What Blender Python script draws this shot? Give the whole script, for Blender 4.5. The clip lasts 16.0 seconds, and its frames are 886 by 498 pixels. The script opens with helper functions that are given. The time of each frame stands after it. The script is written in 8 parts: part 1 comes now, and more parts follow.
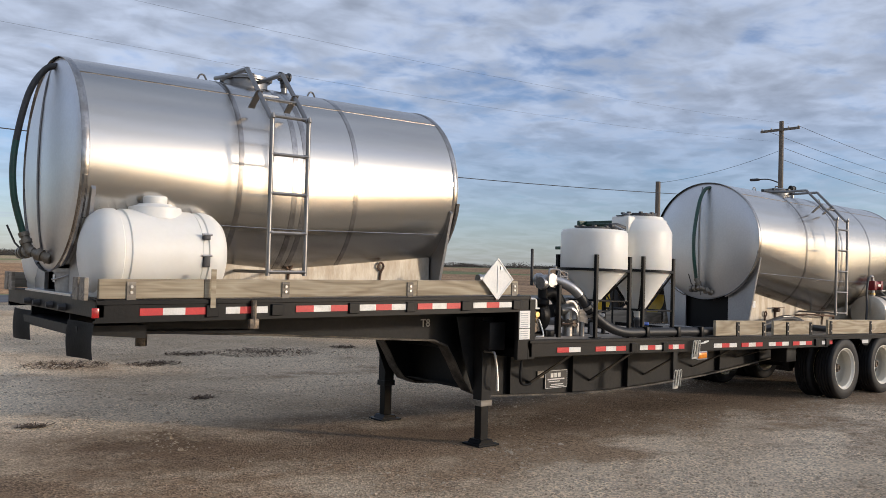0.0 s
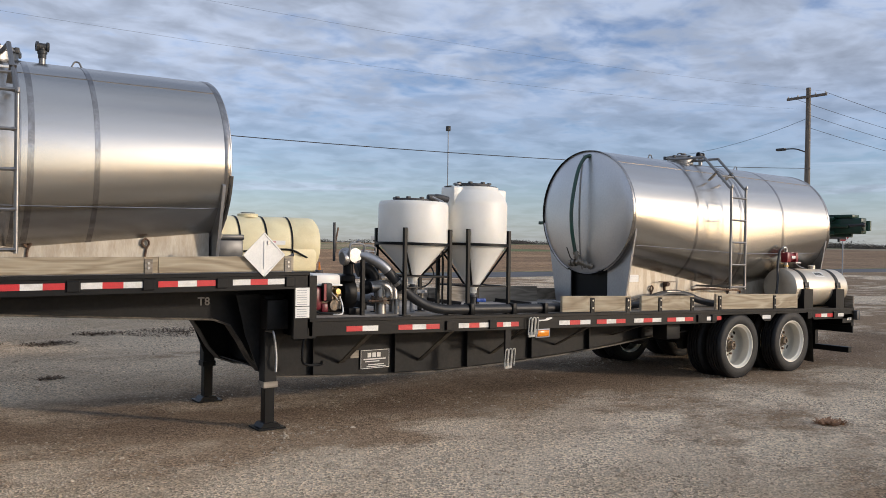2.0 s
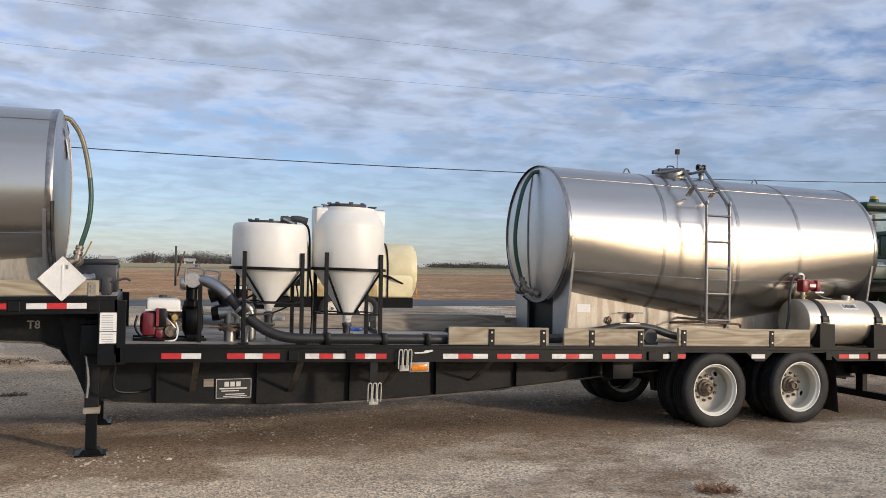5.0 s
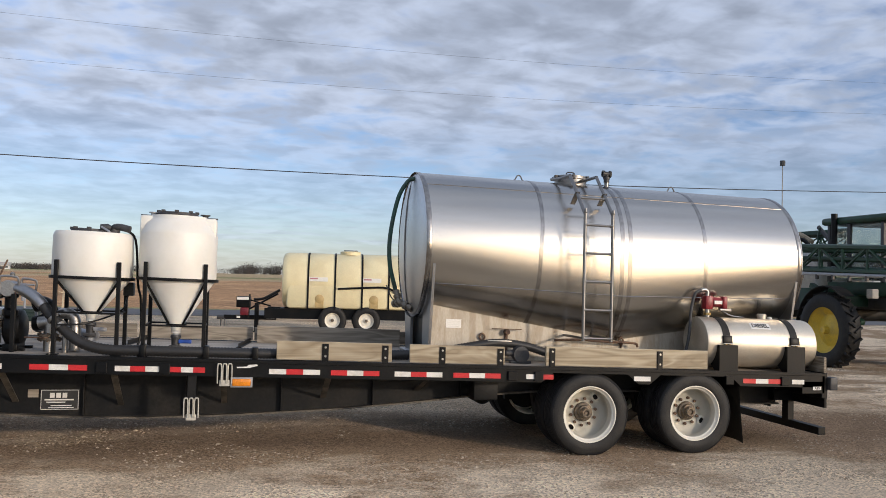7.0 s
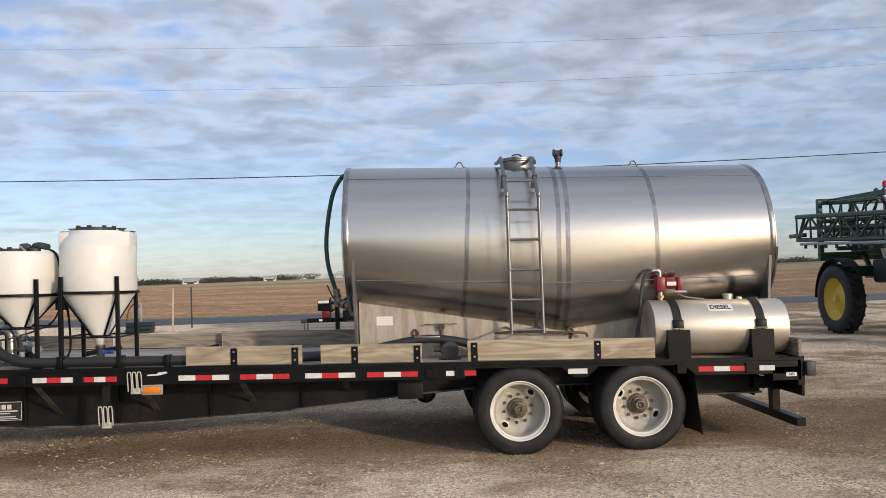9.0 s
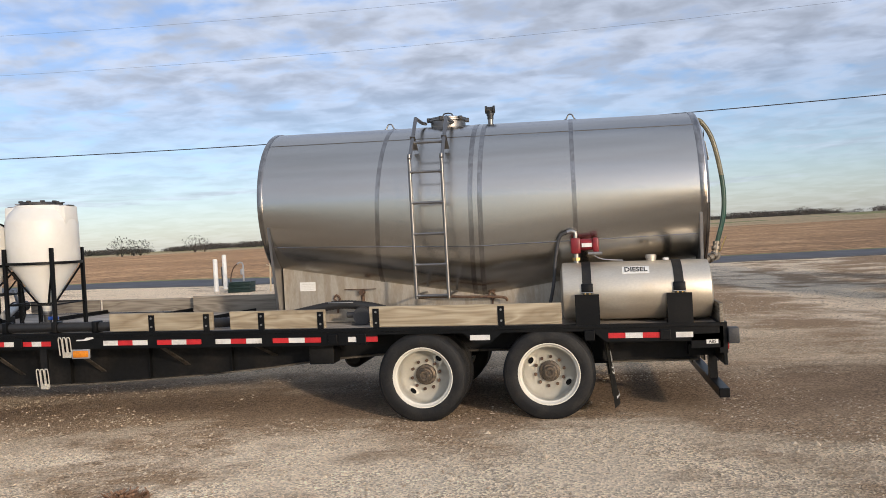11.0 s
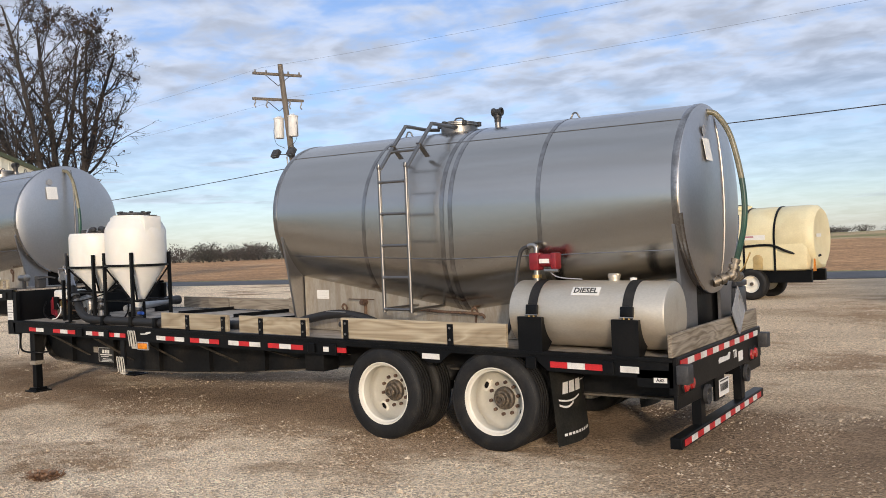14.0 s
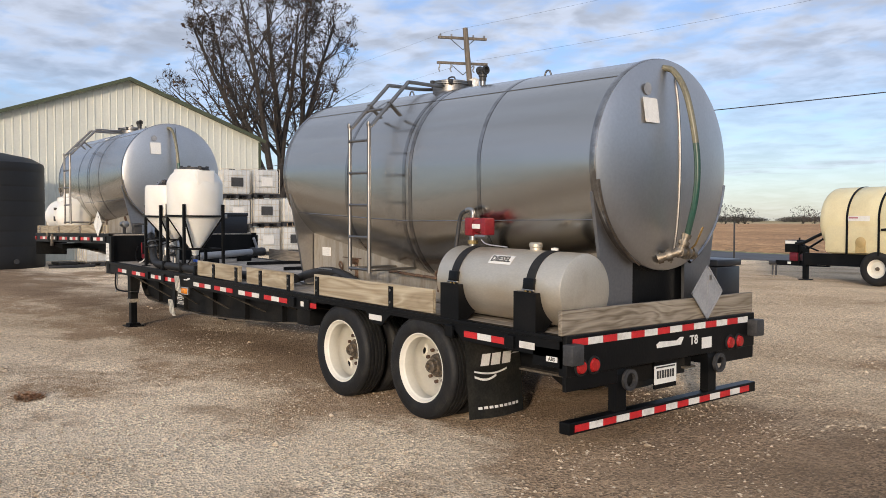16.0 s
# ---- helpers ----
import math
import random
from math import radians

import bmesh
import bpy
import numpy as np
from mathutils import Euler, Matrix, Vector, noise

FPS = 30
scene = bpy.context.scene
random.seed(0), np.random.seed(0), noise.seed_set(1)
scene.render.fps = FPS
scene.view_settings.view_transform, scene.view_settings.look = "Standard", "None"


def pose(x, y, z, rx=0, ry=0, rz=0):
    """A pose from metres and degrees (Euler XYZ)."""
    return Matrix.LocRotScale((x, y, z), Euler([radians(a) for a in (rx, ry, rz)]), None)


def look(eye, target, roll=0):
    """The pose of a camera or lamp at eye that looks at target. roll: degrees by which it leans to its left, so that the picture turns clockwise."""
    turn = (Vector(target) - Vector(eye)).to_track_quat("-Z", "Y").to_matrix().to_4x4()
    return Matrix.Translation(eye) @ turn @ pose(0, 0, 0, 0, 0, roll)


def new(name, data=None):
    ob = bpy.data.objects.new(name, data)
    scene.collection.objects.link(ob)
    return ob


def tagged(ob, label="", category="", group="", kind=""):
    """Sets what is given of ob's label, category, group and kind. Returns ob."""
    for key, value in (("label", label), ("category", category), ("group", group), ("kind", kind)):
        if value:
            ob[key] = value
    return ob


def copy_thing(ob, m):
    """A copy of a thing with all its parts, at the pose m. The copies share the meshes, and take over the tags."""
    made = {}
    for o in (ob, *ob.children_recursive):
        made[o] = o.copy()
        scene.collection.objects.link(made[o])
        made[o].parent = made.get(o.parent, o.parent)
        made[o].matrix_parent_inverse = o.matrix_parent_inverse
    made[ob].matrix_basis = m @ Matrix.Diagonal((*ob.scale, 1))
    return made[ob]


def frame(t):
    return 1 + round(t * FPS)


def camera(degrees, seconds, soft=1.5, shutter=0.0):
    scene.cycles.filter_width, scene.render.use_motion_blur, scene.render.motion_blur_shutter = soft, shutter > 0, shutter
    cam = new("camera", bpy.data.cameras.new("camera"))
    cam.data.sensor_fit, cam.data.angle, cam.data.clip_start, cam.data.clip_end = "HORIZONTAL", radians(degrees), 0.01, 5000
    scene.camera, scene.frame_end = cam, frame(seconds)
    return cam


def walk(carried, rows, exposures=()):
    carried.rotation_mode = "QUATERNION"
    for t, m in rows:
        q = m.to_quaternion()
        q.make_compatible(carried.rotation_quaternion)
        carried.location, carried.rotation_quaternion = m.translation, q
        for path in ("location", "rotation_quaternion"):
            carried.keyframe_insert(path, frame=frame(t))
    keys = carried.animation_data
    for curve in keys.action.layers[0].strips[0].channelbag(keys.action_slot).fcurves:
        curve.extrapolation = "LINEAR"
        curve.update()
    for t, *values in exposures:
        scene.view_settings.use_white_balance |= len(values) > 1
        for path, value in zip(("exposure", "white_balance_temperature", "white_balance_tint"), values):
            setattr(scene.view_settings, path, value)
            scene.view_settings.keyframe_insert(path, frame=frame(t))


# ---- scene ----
cam = camera(55.4, 16.0, soft=0.85)
METRES, EYE, TILT, LEAN, TURN = 21.6, 1.778, 0.0, 0.0, -39.1
ROWS = [
    (0.0, 0.0, 0.0, 0.0, -0.04, 1.38, -1.49),
    (0.5, 0.0308, 0.0061, 0.0001, -0.97, 0.47, -2.15),
    (1.0, 0.0635, 0.0098, 0.0007, -0.32, -0.46, -0.86),
    (1.5, 0.0933, 0.0187, 0.001, 1.27, -0.35, -0.18),
    (2.0, 0.1237, 0.0257, 0.001, 3.78, -0.21, -0.78),
    (2.5, 0.1522, 0.0349, 0.0013, 6.21, -0.17, -2.38),
    (3.0, 0.1833, 0.0462, 0.0018, 6.81, 0.39, -2.88),
    (3.5, 0.2096, 0.0583, 0.0021, 8.25, 0.42, -2.13),
    (4.0, 0.2371, 0.0692, 0.0021, 11.83, 0.9, -1.14),
    (6.5, 0.3737, 0.1462, 0.0039, 25.57, 1.47, -1.66),
    (7.0, 0.4006, 0.1653, 0.0043, 25.85, 2.17, -1.43),
    (7.5, 0.4271, 0.1843, 0.0043, 26.02, 2.89, -0.5),
    (8.0, 0.4509, 0.205, 0.0047, 28.09, 3.24, -0.13),
    (8.5, 0.4753, 0.2234, 0.0042, 33.18, 2.58, 0.61),
    (9.0, 0.4984, 0.244, 0.0038, 37.23, 1.86, 1.96),
    (9.5, 0.5253, 0.2639, 0.0044, 38.45, 0.95, 3.28),
    (12.0, 0.6149, 0.3893, 0.0034, 57.08, -1.11, 2.74),
    (12.5, 0.6286, 0.4194, 0.0041, 61.22, 0.18, 2.79),
    (13.0, 0.6368, 0.4486, 0.0046, 66.63, 0.66, 1.91),
    (13.5, 0.652, 0.4766, 0.0032, 70.44, 0.74, 2.15),
    (14.0, 0.6601, 0.5051, 0.0022, 73.31, 0.15, 2.44),
    (14.5, 0.6667, 0.5368, 0.0016, 76.65, -0.36, 2.71),
    (15.0, 0.669, 0.5665, 0.0003, 80.44, -0.74, 1.88),
    (15.5, 0.6699, 0.5971, -0.0007, 85.14, -1.26, 0.46),
    (16.0, 0.6708, 0.6269, -0.002, 88.92, -1.83, -0.08),
]
walk(cam, [(t, pose(0, -6.0, EYE, TILT, LEAN, TURN) @ pose(METRES * x, METRES * y, METRES * z, 90 + pitch, roll, yaw)) for t, x, y, z, yaw, pitch, roll in ROWS],
     exposures=((0.0, -0.05, 6260, 10), (4.0, -0.05, 6260, 10), (9.5, -0.04, 6420, 10), (12.5, 0.05, 6480, 10), (16.0, 0.05, 6480, 10)))

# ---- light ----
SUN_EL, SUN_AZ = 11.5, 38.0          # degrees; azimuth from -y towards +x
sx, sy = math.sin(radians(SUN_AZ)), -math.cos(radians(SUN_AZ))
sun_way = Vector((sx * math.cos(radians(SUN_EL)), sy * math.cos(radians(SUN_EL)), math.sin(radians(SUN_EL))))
sun_data = bpy.data.lights.new("sun", "SUN")
sun_data.energy, sun_data.angle, sun_data.color = 2.1, radians(3.0), (1.0, 0.83, 0.65)
sun = new("sun", sun_data)
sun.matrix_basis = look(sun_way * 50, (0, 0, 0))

world = bpy.data.worlds.new("sky")
scene.world = world
world.use_nodes = True
wn, wl = world.node_tree.nodes, world.node_tree.links
wn.clear()


def wnode(kind, **kw):
    n = wn.new(kind)
    for k, v in kw.items():
        n.inputs[k].default_value = v
    return n


def wmath(op, a, b=None, clamp=False):
    n = wn.new("ShaderNodeMath")
    n.operation, n.use_clamp = op, clamp
    for i, v in enumerate((a, b)):
        if v is None:
            continue
        if isinstance(v, (int, float)):
            n.inputs[i].default_value = v
        else:
            wl.new(v, n.inputs[i])
    return n.outputs[0]


sky = wn.new("ShaderNodeTexSky")
sky.sky_type, sky.sun_disc = "NISHITA", False
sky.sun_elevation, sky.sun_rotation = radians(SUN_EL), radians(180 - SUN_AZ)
sky.altitude, sky.air_density, sky.dust_density, sky.ozone_density = 200, 1.0, 0.6, 2.0
tc = wn.new("ShaderNodeTexCoord")
sep = wn.new("ShaderNodeSeparateXYZ")
wl.new(tc.outputs["Generated"], sep.inputs[0])
up = wmath("MAXIMUM", sep.outputs["Z"], 0.0)
den = wmath("ADD", up, 0.13)
cx, cy = wmath("DIVIDE", sep.outputs["X"], den), wmath("DIVIDE", sep.outputs["Y"], den)
comb = wn.new("ShaderNodeCombineXYZ")
wl.new(wmath("MULTIPLY", cx, 0.95), comb.inputs[0])
wl.new(cy, comb.inputs[1])


def wnoise(scale, detail, rough, shift):
    m = wn.new("ShaderNodeMapping")
    m.inputs["Location"].default_value = shift
    wl.new(comb.outputs[0], m.inputs[0])
    n = wnode("ShaderNodeTexNoise", Scale=scale, Detail=detail, Roughness=rough, Distortion=0.35)
    wl.new(m.outputs[0], n.inputs["Vector"])
    return n.outputs["Fac"]


def wramp(fac, stops):
    r = wn.new("ShaderNodeValToRGB")
    r.color_ramp.interpolation = "EASE"
    while len(r.color_ramp.elements) < len(stops):
        r.color_ramp.elements.new(0.5)
    for e, (p, c) in zip(r.color_ramp.elements, stops):
        e.position, e.color = p, (c, c, c, 1)
    wl.new(fac, r.inputs[0])
    return r.outputs[0]


big, mid, fine = wnoise(0.6, 3, 0.5, (3.1, 0.4, 0)), wnoise(3.4, 5, 0.55, (7.7, 2.2, 0)), wnoise(8.5, 4, 0.5, (1.7, 9.1, 0))
shade = wnoise(5.0, 4, 0.5, (5.2, 6.6, 0))
dens = wmath("ADD", wmath("MULTIPLY", big, 0.40), wmath("ADD", wmath("MULTIPLY", mid, 0.42), wmath("MULTIPLY", fine, 0.28)))
cover = wramp(dens, [(0.37, 0.10), (0.585, 1.0)])
thick = wmath("MULTIPLY", wramp(dens, [(0.50, 1.0), (0.70, 0.74)]), wramp(shade, [(0.36, 0.74), (0.64, 1.02)]))
low_fade = wramp(up, [(0.02, 0.12), (0.09, 0.45), (0.22, 1.0)])
cover = wmath("MULTIPLY", wmath("MULTIPLY", cover, low_fade), 0.95)
# thin level streaks low over the horizon
flat = wn.new("ShaderNodeCombineXYZ")
wl.new(wmath("MULTIPLY", sep.outputs["X"], 1.6), flat.inputs[0])
wl.new(wmath("MULTIPLY", sep.outputs["Y"], 1.6), flat.inputs[1])
wl.new(wmath("MULTIPLY", up, 26.0), flat.inputs[2])
sn = wnode("ShaderNodeTexNoise", Scale=1.5, Detail=5.0, Roughness=0.6, Distortion=0.25)
wl.new(flat.outputs[0], sn.inputs["Vector"])
streak = wmath("MULTIPLY", wramp(sn.outputs["Fac"], [(0.50, 0.0), (0.66, 0.70)]), wramp(up, [(0.015, 0.25), (0.06, 1.0), (0.13, 1.0), (0.26, 0.0)]))
cover = wmath("MAXIMUM", cover, streak)
cover = wmath("MAXIMUM", cover, wramp(up, [(0.0, 0.32), (0.10, 0.15), (0.22, 0.0)]))
cloud_col = wn.new("ShaderNodeMix")
cloud_col.data_type = "RGBA"
cloud_col.blend_type = "MULTIPLY"
cloud_col.inputs["Factor"].default_value = 1.0
cloud_col.inputs["A"].default_value = (5.8, 6.55, 8.1, 1)
wl.new(thick, cloud_col.inputs["B"])
mixc = wn.new("ShaderNodeMix")
mixc.data_type = "RGBA"
wl.new(cover, mixc.inputs["Factor"])
tint = wn.new("ShaderNodeMix")
tint.data_type, tint.blend_type = "RGBA", "MULTIPLY"
tint.inputs["Factor"].default_value = 1.0
tint.inputs["B"].default_value = (1.16, 1.24, 1.62, 1)
wl.new(sky.outputs[0], tint.inputs["A"])
wl.new(tint.outputs["Result"], mixc.inputs["A"])
wl.new(cloud_col.outputs["Result"], mixc.inputs["B"])
# thin cloud glows round the veiled sun
vd = wn.new("ShaderNodeVectorMath")
vd.operation = "DOT_PRODUCT"
wl.new(tc.outputs["Generated"], vd.inputs[0])
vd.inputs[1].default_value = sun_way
near_sun = wmath("MAXIMUM", vd.outputs["Value"], 0.0)
glow = wmath("ADD", wmath("MULTIPLY", wmath("POWER", near_sun, 2.0), 0.30), wmath("MULTIPLY", wmath("POWER", near_sun, 16.0), 0.70))
# cloud opposite the low sun is lit from the front
glow = wmath("ADD", glow, wmath("MULTIPLY", wmath("MAXIMUM", wmath("MULTIPLY", vd.outputs["Value"], -1.0), 0.0), 0.07))
glow_col = wn.new("ShaderNodeMix")
glow_col.data_type = "RGBA"
glow_col.inputs["A"].default_value, glow_col.inputs["B"].default_value = (1, 1, 1, 1), (3.9, 3.4, 2.8, 1)
wl.new(glow, glow_col.inputs["Factor"])
lit = wn.new("ShaderNodeMix")
lit.data_type, lit.blend_type = "RGBA", "MULTIPLY"
lit.inputs["Factor"].default_value = 1.0
wl.new(mixc.outputs["Result"], lit.inputs["A"])
wl.new(glow_col.outputs["Result"], lit.inputs["B"])
bg = wnode("ShaderNodeBackground", Strength=0.10)
wl.new(lit.outputs["Result"], bg.inputs[0])
wo = wn.new("ShaderNodeOutputWorld")
wl.new(bg.outputs[0], wo.inputs[0])

# ---- materials ----


def mat(name, col, rough=0.6, metal=0.0, var=0.12, scale=6.0, fine_scale=60.0, bump=0.0, bump_scale=None, col2=None, stretch=(1, 1, 1), rough_var=0.08, aniso=0.0, patch=(0.42, 0.62), rand=0.0, trans=0.0, spec=0.5, sss=0.0):
    """A surface with a base colour, a second colour in patches, grain at two scales and a fine relief."""
    m = bpy.data.materials.new(name)
    m.use_nodes = True
    nt = m.node_tree
    N, L = nt.nodes, nt.links
    b = N["Principled BSDF"]
    tcd = N.new("ShaderNodeTexCoord")
    mp = N.new("ShaderNodeMapping")
    mp.inputs["Scale"].default_value = stretch
    L.new(tcd.outputs["Object"], mp.inputs[0])

    def nz(sc, det=5):
        n = N.new("ShaderNodeTexNoise")
        n.inputs["Scale"].default_value, n.inputs["Detail"].default_value = sc, det
        L.new(mp.outputs[0], n.inputs["Vector"])
        return n.outputs["Fac"]
    a, f = nz(scale), nz(fine_scale, 4)
    r = N.new("ShaderNodeMapRange")
    r.inputs["From Min"].default_value, r.inputs["From Max"].default_value = patch
    L.new(a, r.inputs["Value"])
    mx = N.new("ShaderNodeMix")
    mx.data_type = "RGBA"
    mx.inputs["A"].default_value = (*col, 1)
    mx.inputs["B"].default_value = (*(col2 or tuple(c * (1 - var) for c in col)), 1)
    L.new(r.outputs[0], mx.inputs["Factor"])
    r2 = N.new("ShaderNodeMapRange")
    r2.inputs["From Min"].default_value, r2.inputs["From Max"].default_value = 0.3, 0.7
    r2.inputs["To Min"].default_value, r2.inputs["To Max"].default_value = 1 - var, 1 + var
    L.new(f, r2.inputs["Value"])
    mul = N.new("ShaderNodeMix")
    mul.data_type, mul.blend_type = "RGBA", "MULTIPLY"
    mul.inputs["Factor"].default_value = 1
    L.new(mx.outputs["Result"], mul.inputs["A"])
    L.new(r2.outputs[0], mul.inputs["B"])
    out = mul.outputs["Result"]
    if rand:
        oi = N.new("ShaderNodeObjectInfo")
        r3 = N.new("ShaderNodeMapRange")
        r3.inputs["To Min"].default_value, r3.inputs["To Max"].default_value = 1 - rand, 1 + rand
        L.new(oi.outputs["Random"], r3.inputs["Value"])
        m3 = N.new("ShaderNodeMix")
        m3.data_type, m3.blend_type = "RGBA", "MULTIPLY"
        m3.inputs["Factor"].default_value = 1
        L.new(out, m3.inputs["A"])
        L.new(r3.outputs[0], m3.inputs["B"])
        out = m3.outputs["Result"]
    L.new(out, b.inputs["Base Color"])
    rr = N.new("ShaderNodeMapRange")
    rr.inputs["To Min"].default_value, rr.inputs["To Max"].default_value = max(0.02, rough - rough_var), min(1, rough + rough_var)
    L.new(a, rr.inputs["Value"])
    L.new(rr.outputs[0], b.inputs["Roughness"])
    b.inputs["Metallic"].default_value = metal
    b.inputs["Specular IOR Level"].default_value = spec
    b.inputs["Anisotropic"].default_value = aniso
    b.inputs["Transmission Weight"].default_value = trans
    if sss:
        b.inputs["Subsurface Weight"].default_value = sss
        b.inputs["Subsurface Radius"].default_value = (0.06, 0.05, 0.04)
    if bump:
        bp = N.new("ShaderNodeBump")
        bp.inputs["Strength"].default_value, bp.inputs["Distance"].default_value = min(1, bump), 0.02
        L.new(nz(bump_scale, 6) if bump_scale else f, bp.inputs["Height"])
        L.new(bp.outputs[0], b.inputs["Normal"])
    return m


STEEL = mat("brushed_stainless", (0.55, 0.527, 0.488), 0.255, 1.0, 0.03, 1.3, 90, col2=(0.53, 0.503, 0.46), stretch=(0.6, 6, 6), rough_var=0.02, aniso=0.35)
STEEL_HEAD = mat("matt_stainless", (0.58, 0.575, 0.57), 0.38, 1.0, 0.04, 1.6, 40, col2=(0.55, 0.54, 0.53))
STEEL_LEG = mat("grey_steel_plate", (0.37, 0.37, 0.38), 0.42, 1.0, 0.06, 3, 40)
STEEL_SEAM = mat("ground_weld_band", (0.40, 0.38, 0.36), 0.22, 1.0, 0.12, 9, 50, col2=(0.30, 0.28, 0.26))
STEEL_SKIRT = mat("stained_stainless_skirt", (0.46, 0.42, 0.355), 0.6, 0.6, 0.08, 3, 30, col2=(0.37, 0.32, 0.25), stretch=(4, 4, 1))
STEEL_TUBE = mat("stainless_tube", (0.27, 0.26, 0.25), 0.42, 1.0, 0.08, 12, 80)
ALU = mat("dull_aluminium", (0.64, 0.59, 0.50), 0.46, 0.75, 0.05, 1.6, 40, col2=(0.54, 0.475, 0.375), stretch=(1, 2, 2), rough_var=0.08)
CHROME = mat("galvanised_fitting", (0.42, 0.405, 0.385), 0.40, 1.0, 0.15, 20, 90)
BRASS = mat("brass", (0.55, 0.38, 0.16), 0.4, 1.0, 0.2, 30, 90)
BLACK = mat("black_frame_paint", (0.0035, 0.004, 0.0048), 0.42, 0.0, 0.25, 3, 50, 0.06, 40, (0.008, 0.0078, 0.0078), patch=(0.5, 0.7), spec=0.2)
BEAM = mat("dusty_black_beam_paint", (0.0065, 0.007, 0.0078), 0.55, 0.0, 0.3, 2.2, 30, 0.08, 25, (0.018, 0.0165, 0.0145), patch=(0.46, 0.70), spec=0.25)
FLANGE = mat("dusty_flange_paint", (0.12, 0.105, 0.085), 0.8, 0.0, 0.3, 3, 40, 0.1, 30, (0.02, 0.019, 0.018), patch=(0.45, 0.65))
RUST = mat("rusty_steel", (0.16, 0.10, 0.065), 0.8, 0.3, 0.3, 14, 60, 0.2, 40, (0.09, 0.055, 0.04))
GREASE = mat("greasy_hub_iron", (0.10, 0.085, 0.07), 0.55, 0.6, 0.3, 25, 90, 0.2, 60, (0.22, 0.17, 0.12))
RUBBER = mat("tyre_rubber", (0.011, 0.011, 0.0115), 0.62, 0.0, 0.25, 8, 60, 0.12, 80, (0.024, 0.0225, 0.020), patch=(0.46, 0.72), spec=0.35)
FLAP = mat("dusty_flap_rubber", (0.03, 0.031, 0.028), 0.6, 0.0, 0.25, 5, 50, 0.1, 60, (0.05, 0.047, 0.04), patch=(0.45, 0.65), spec=0.3)
HOSE = mat("ribbed_black_hose", (0.02, 0.02, 0.021), 0.5, 0.0, 0.2, 10, 60)
GREEN_HOSE = mat("green_hose", (0.018, 0.075, 0.055), 0.35, 0.0, 0.2, 5, 40, col2=(0.03, 0.065, 0.05))
TAN_HOSE = mat("clear_tan_hose", (0.19, 0.175, 0.115), 0.35, 0.0, 0.2, 5, 40)
WHITE_RIM = mat("cream_white_rim_paint", (0.74, 0.71, 0.62), 0.42, 0.0, 0.03, 5, 50, col2=(0.66, 0.62, 0.52), patch=(0.55, 0.8))
POLY = mat("milky_white_polyethylene", (0.80, 0.785, 0.735), 0.42, 0.0, 0.012, 2.5, 30, col2=(0.76, 0.74, 0.68), sss=0.15)
POLY_CREAM = mat("cream_polyethylene", (0.76, 0.68, 0.43), 0.45, 0.0, 0.04, 2, 30, col2=(0.70, 0.61, 0.37), sss=0.1)
WHITE = mat("white_paint", (0.76, 0.75, 0.72), 0.45, 0.0, 0.08, 10, 60)
LABEL = mat("white_label", (0.78, 0.77, 0.73), 0.5, 0.0, 0.05, 10, 60)
PRINT = mat("black_print", (0.03, 0.03, 0.03), 0.5)
RED_TAPE = mat("red_reflective_tape", (0.55, 0.025, 0.03), 0.32, 0.0, 0.12, 12, 90)
WHITE_TAPE = mat("white_reflective_tape", (0.72, 0.71, 0.67), 0.32, 0.0, 0.08, 12, 90, col2=(0.55, 0.53, 0.48), patch=(0.5, 0.75))
AMBER = mat("amber_lens", (0.75, 0.25, 0.02), 0.2, 0.0, 0.15, 25, 90)
RED_LENS = mat("red_lens", (0.40, 0.02, 0.02), 0.2, 0.0, 0.15, 25, 90)
RED_PAINT = mat("red_machine_paint", (0.24, 0.015, 0.022), 0.4, 0.0, 0.2, 15, 70)
BLUE = mat("blue_handle_plastic", (0.03, 0.10, 0.45), 0.4)
GREY_PVC = mat("grey_pvc", (0.30, 0.31, 0.33), 0.45, 0.0, 0.1, 8, 50)


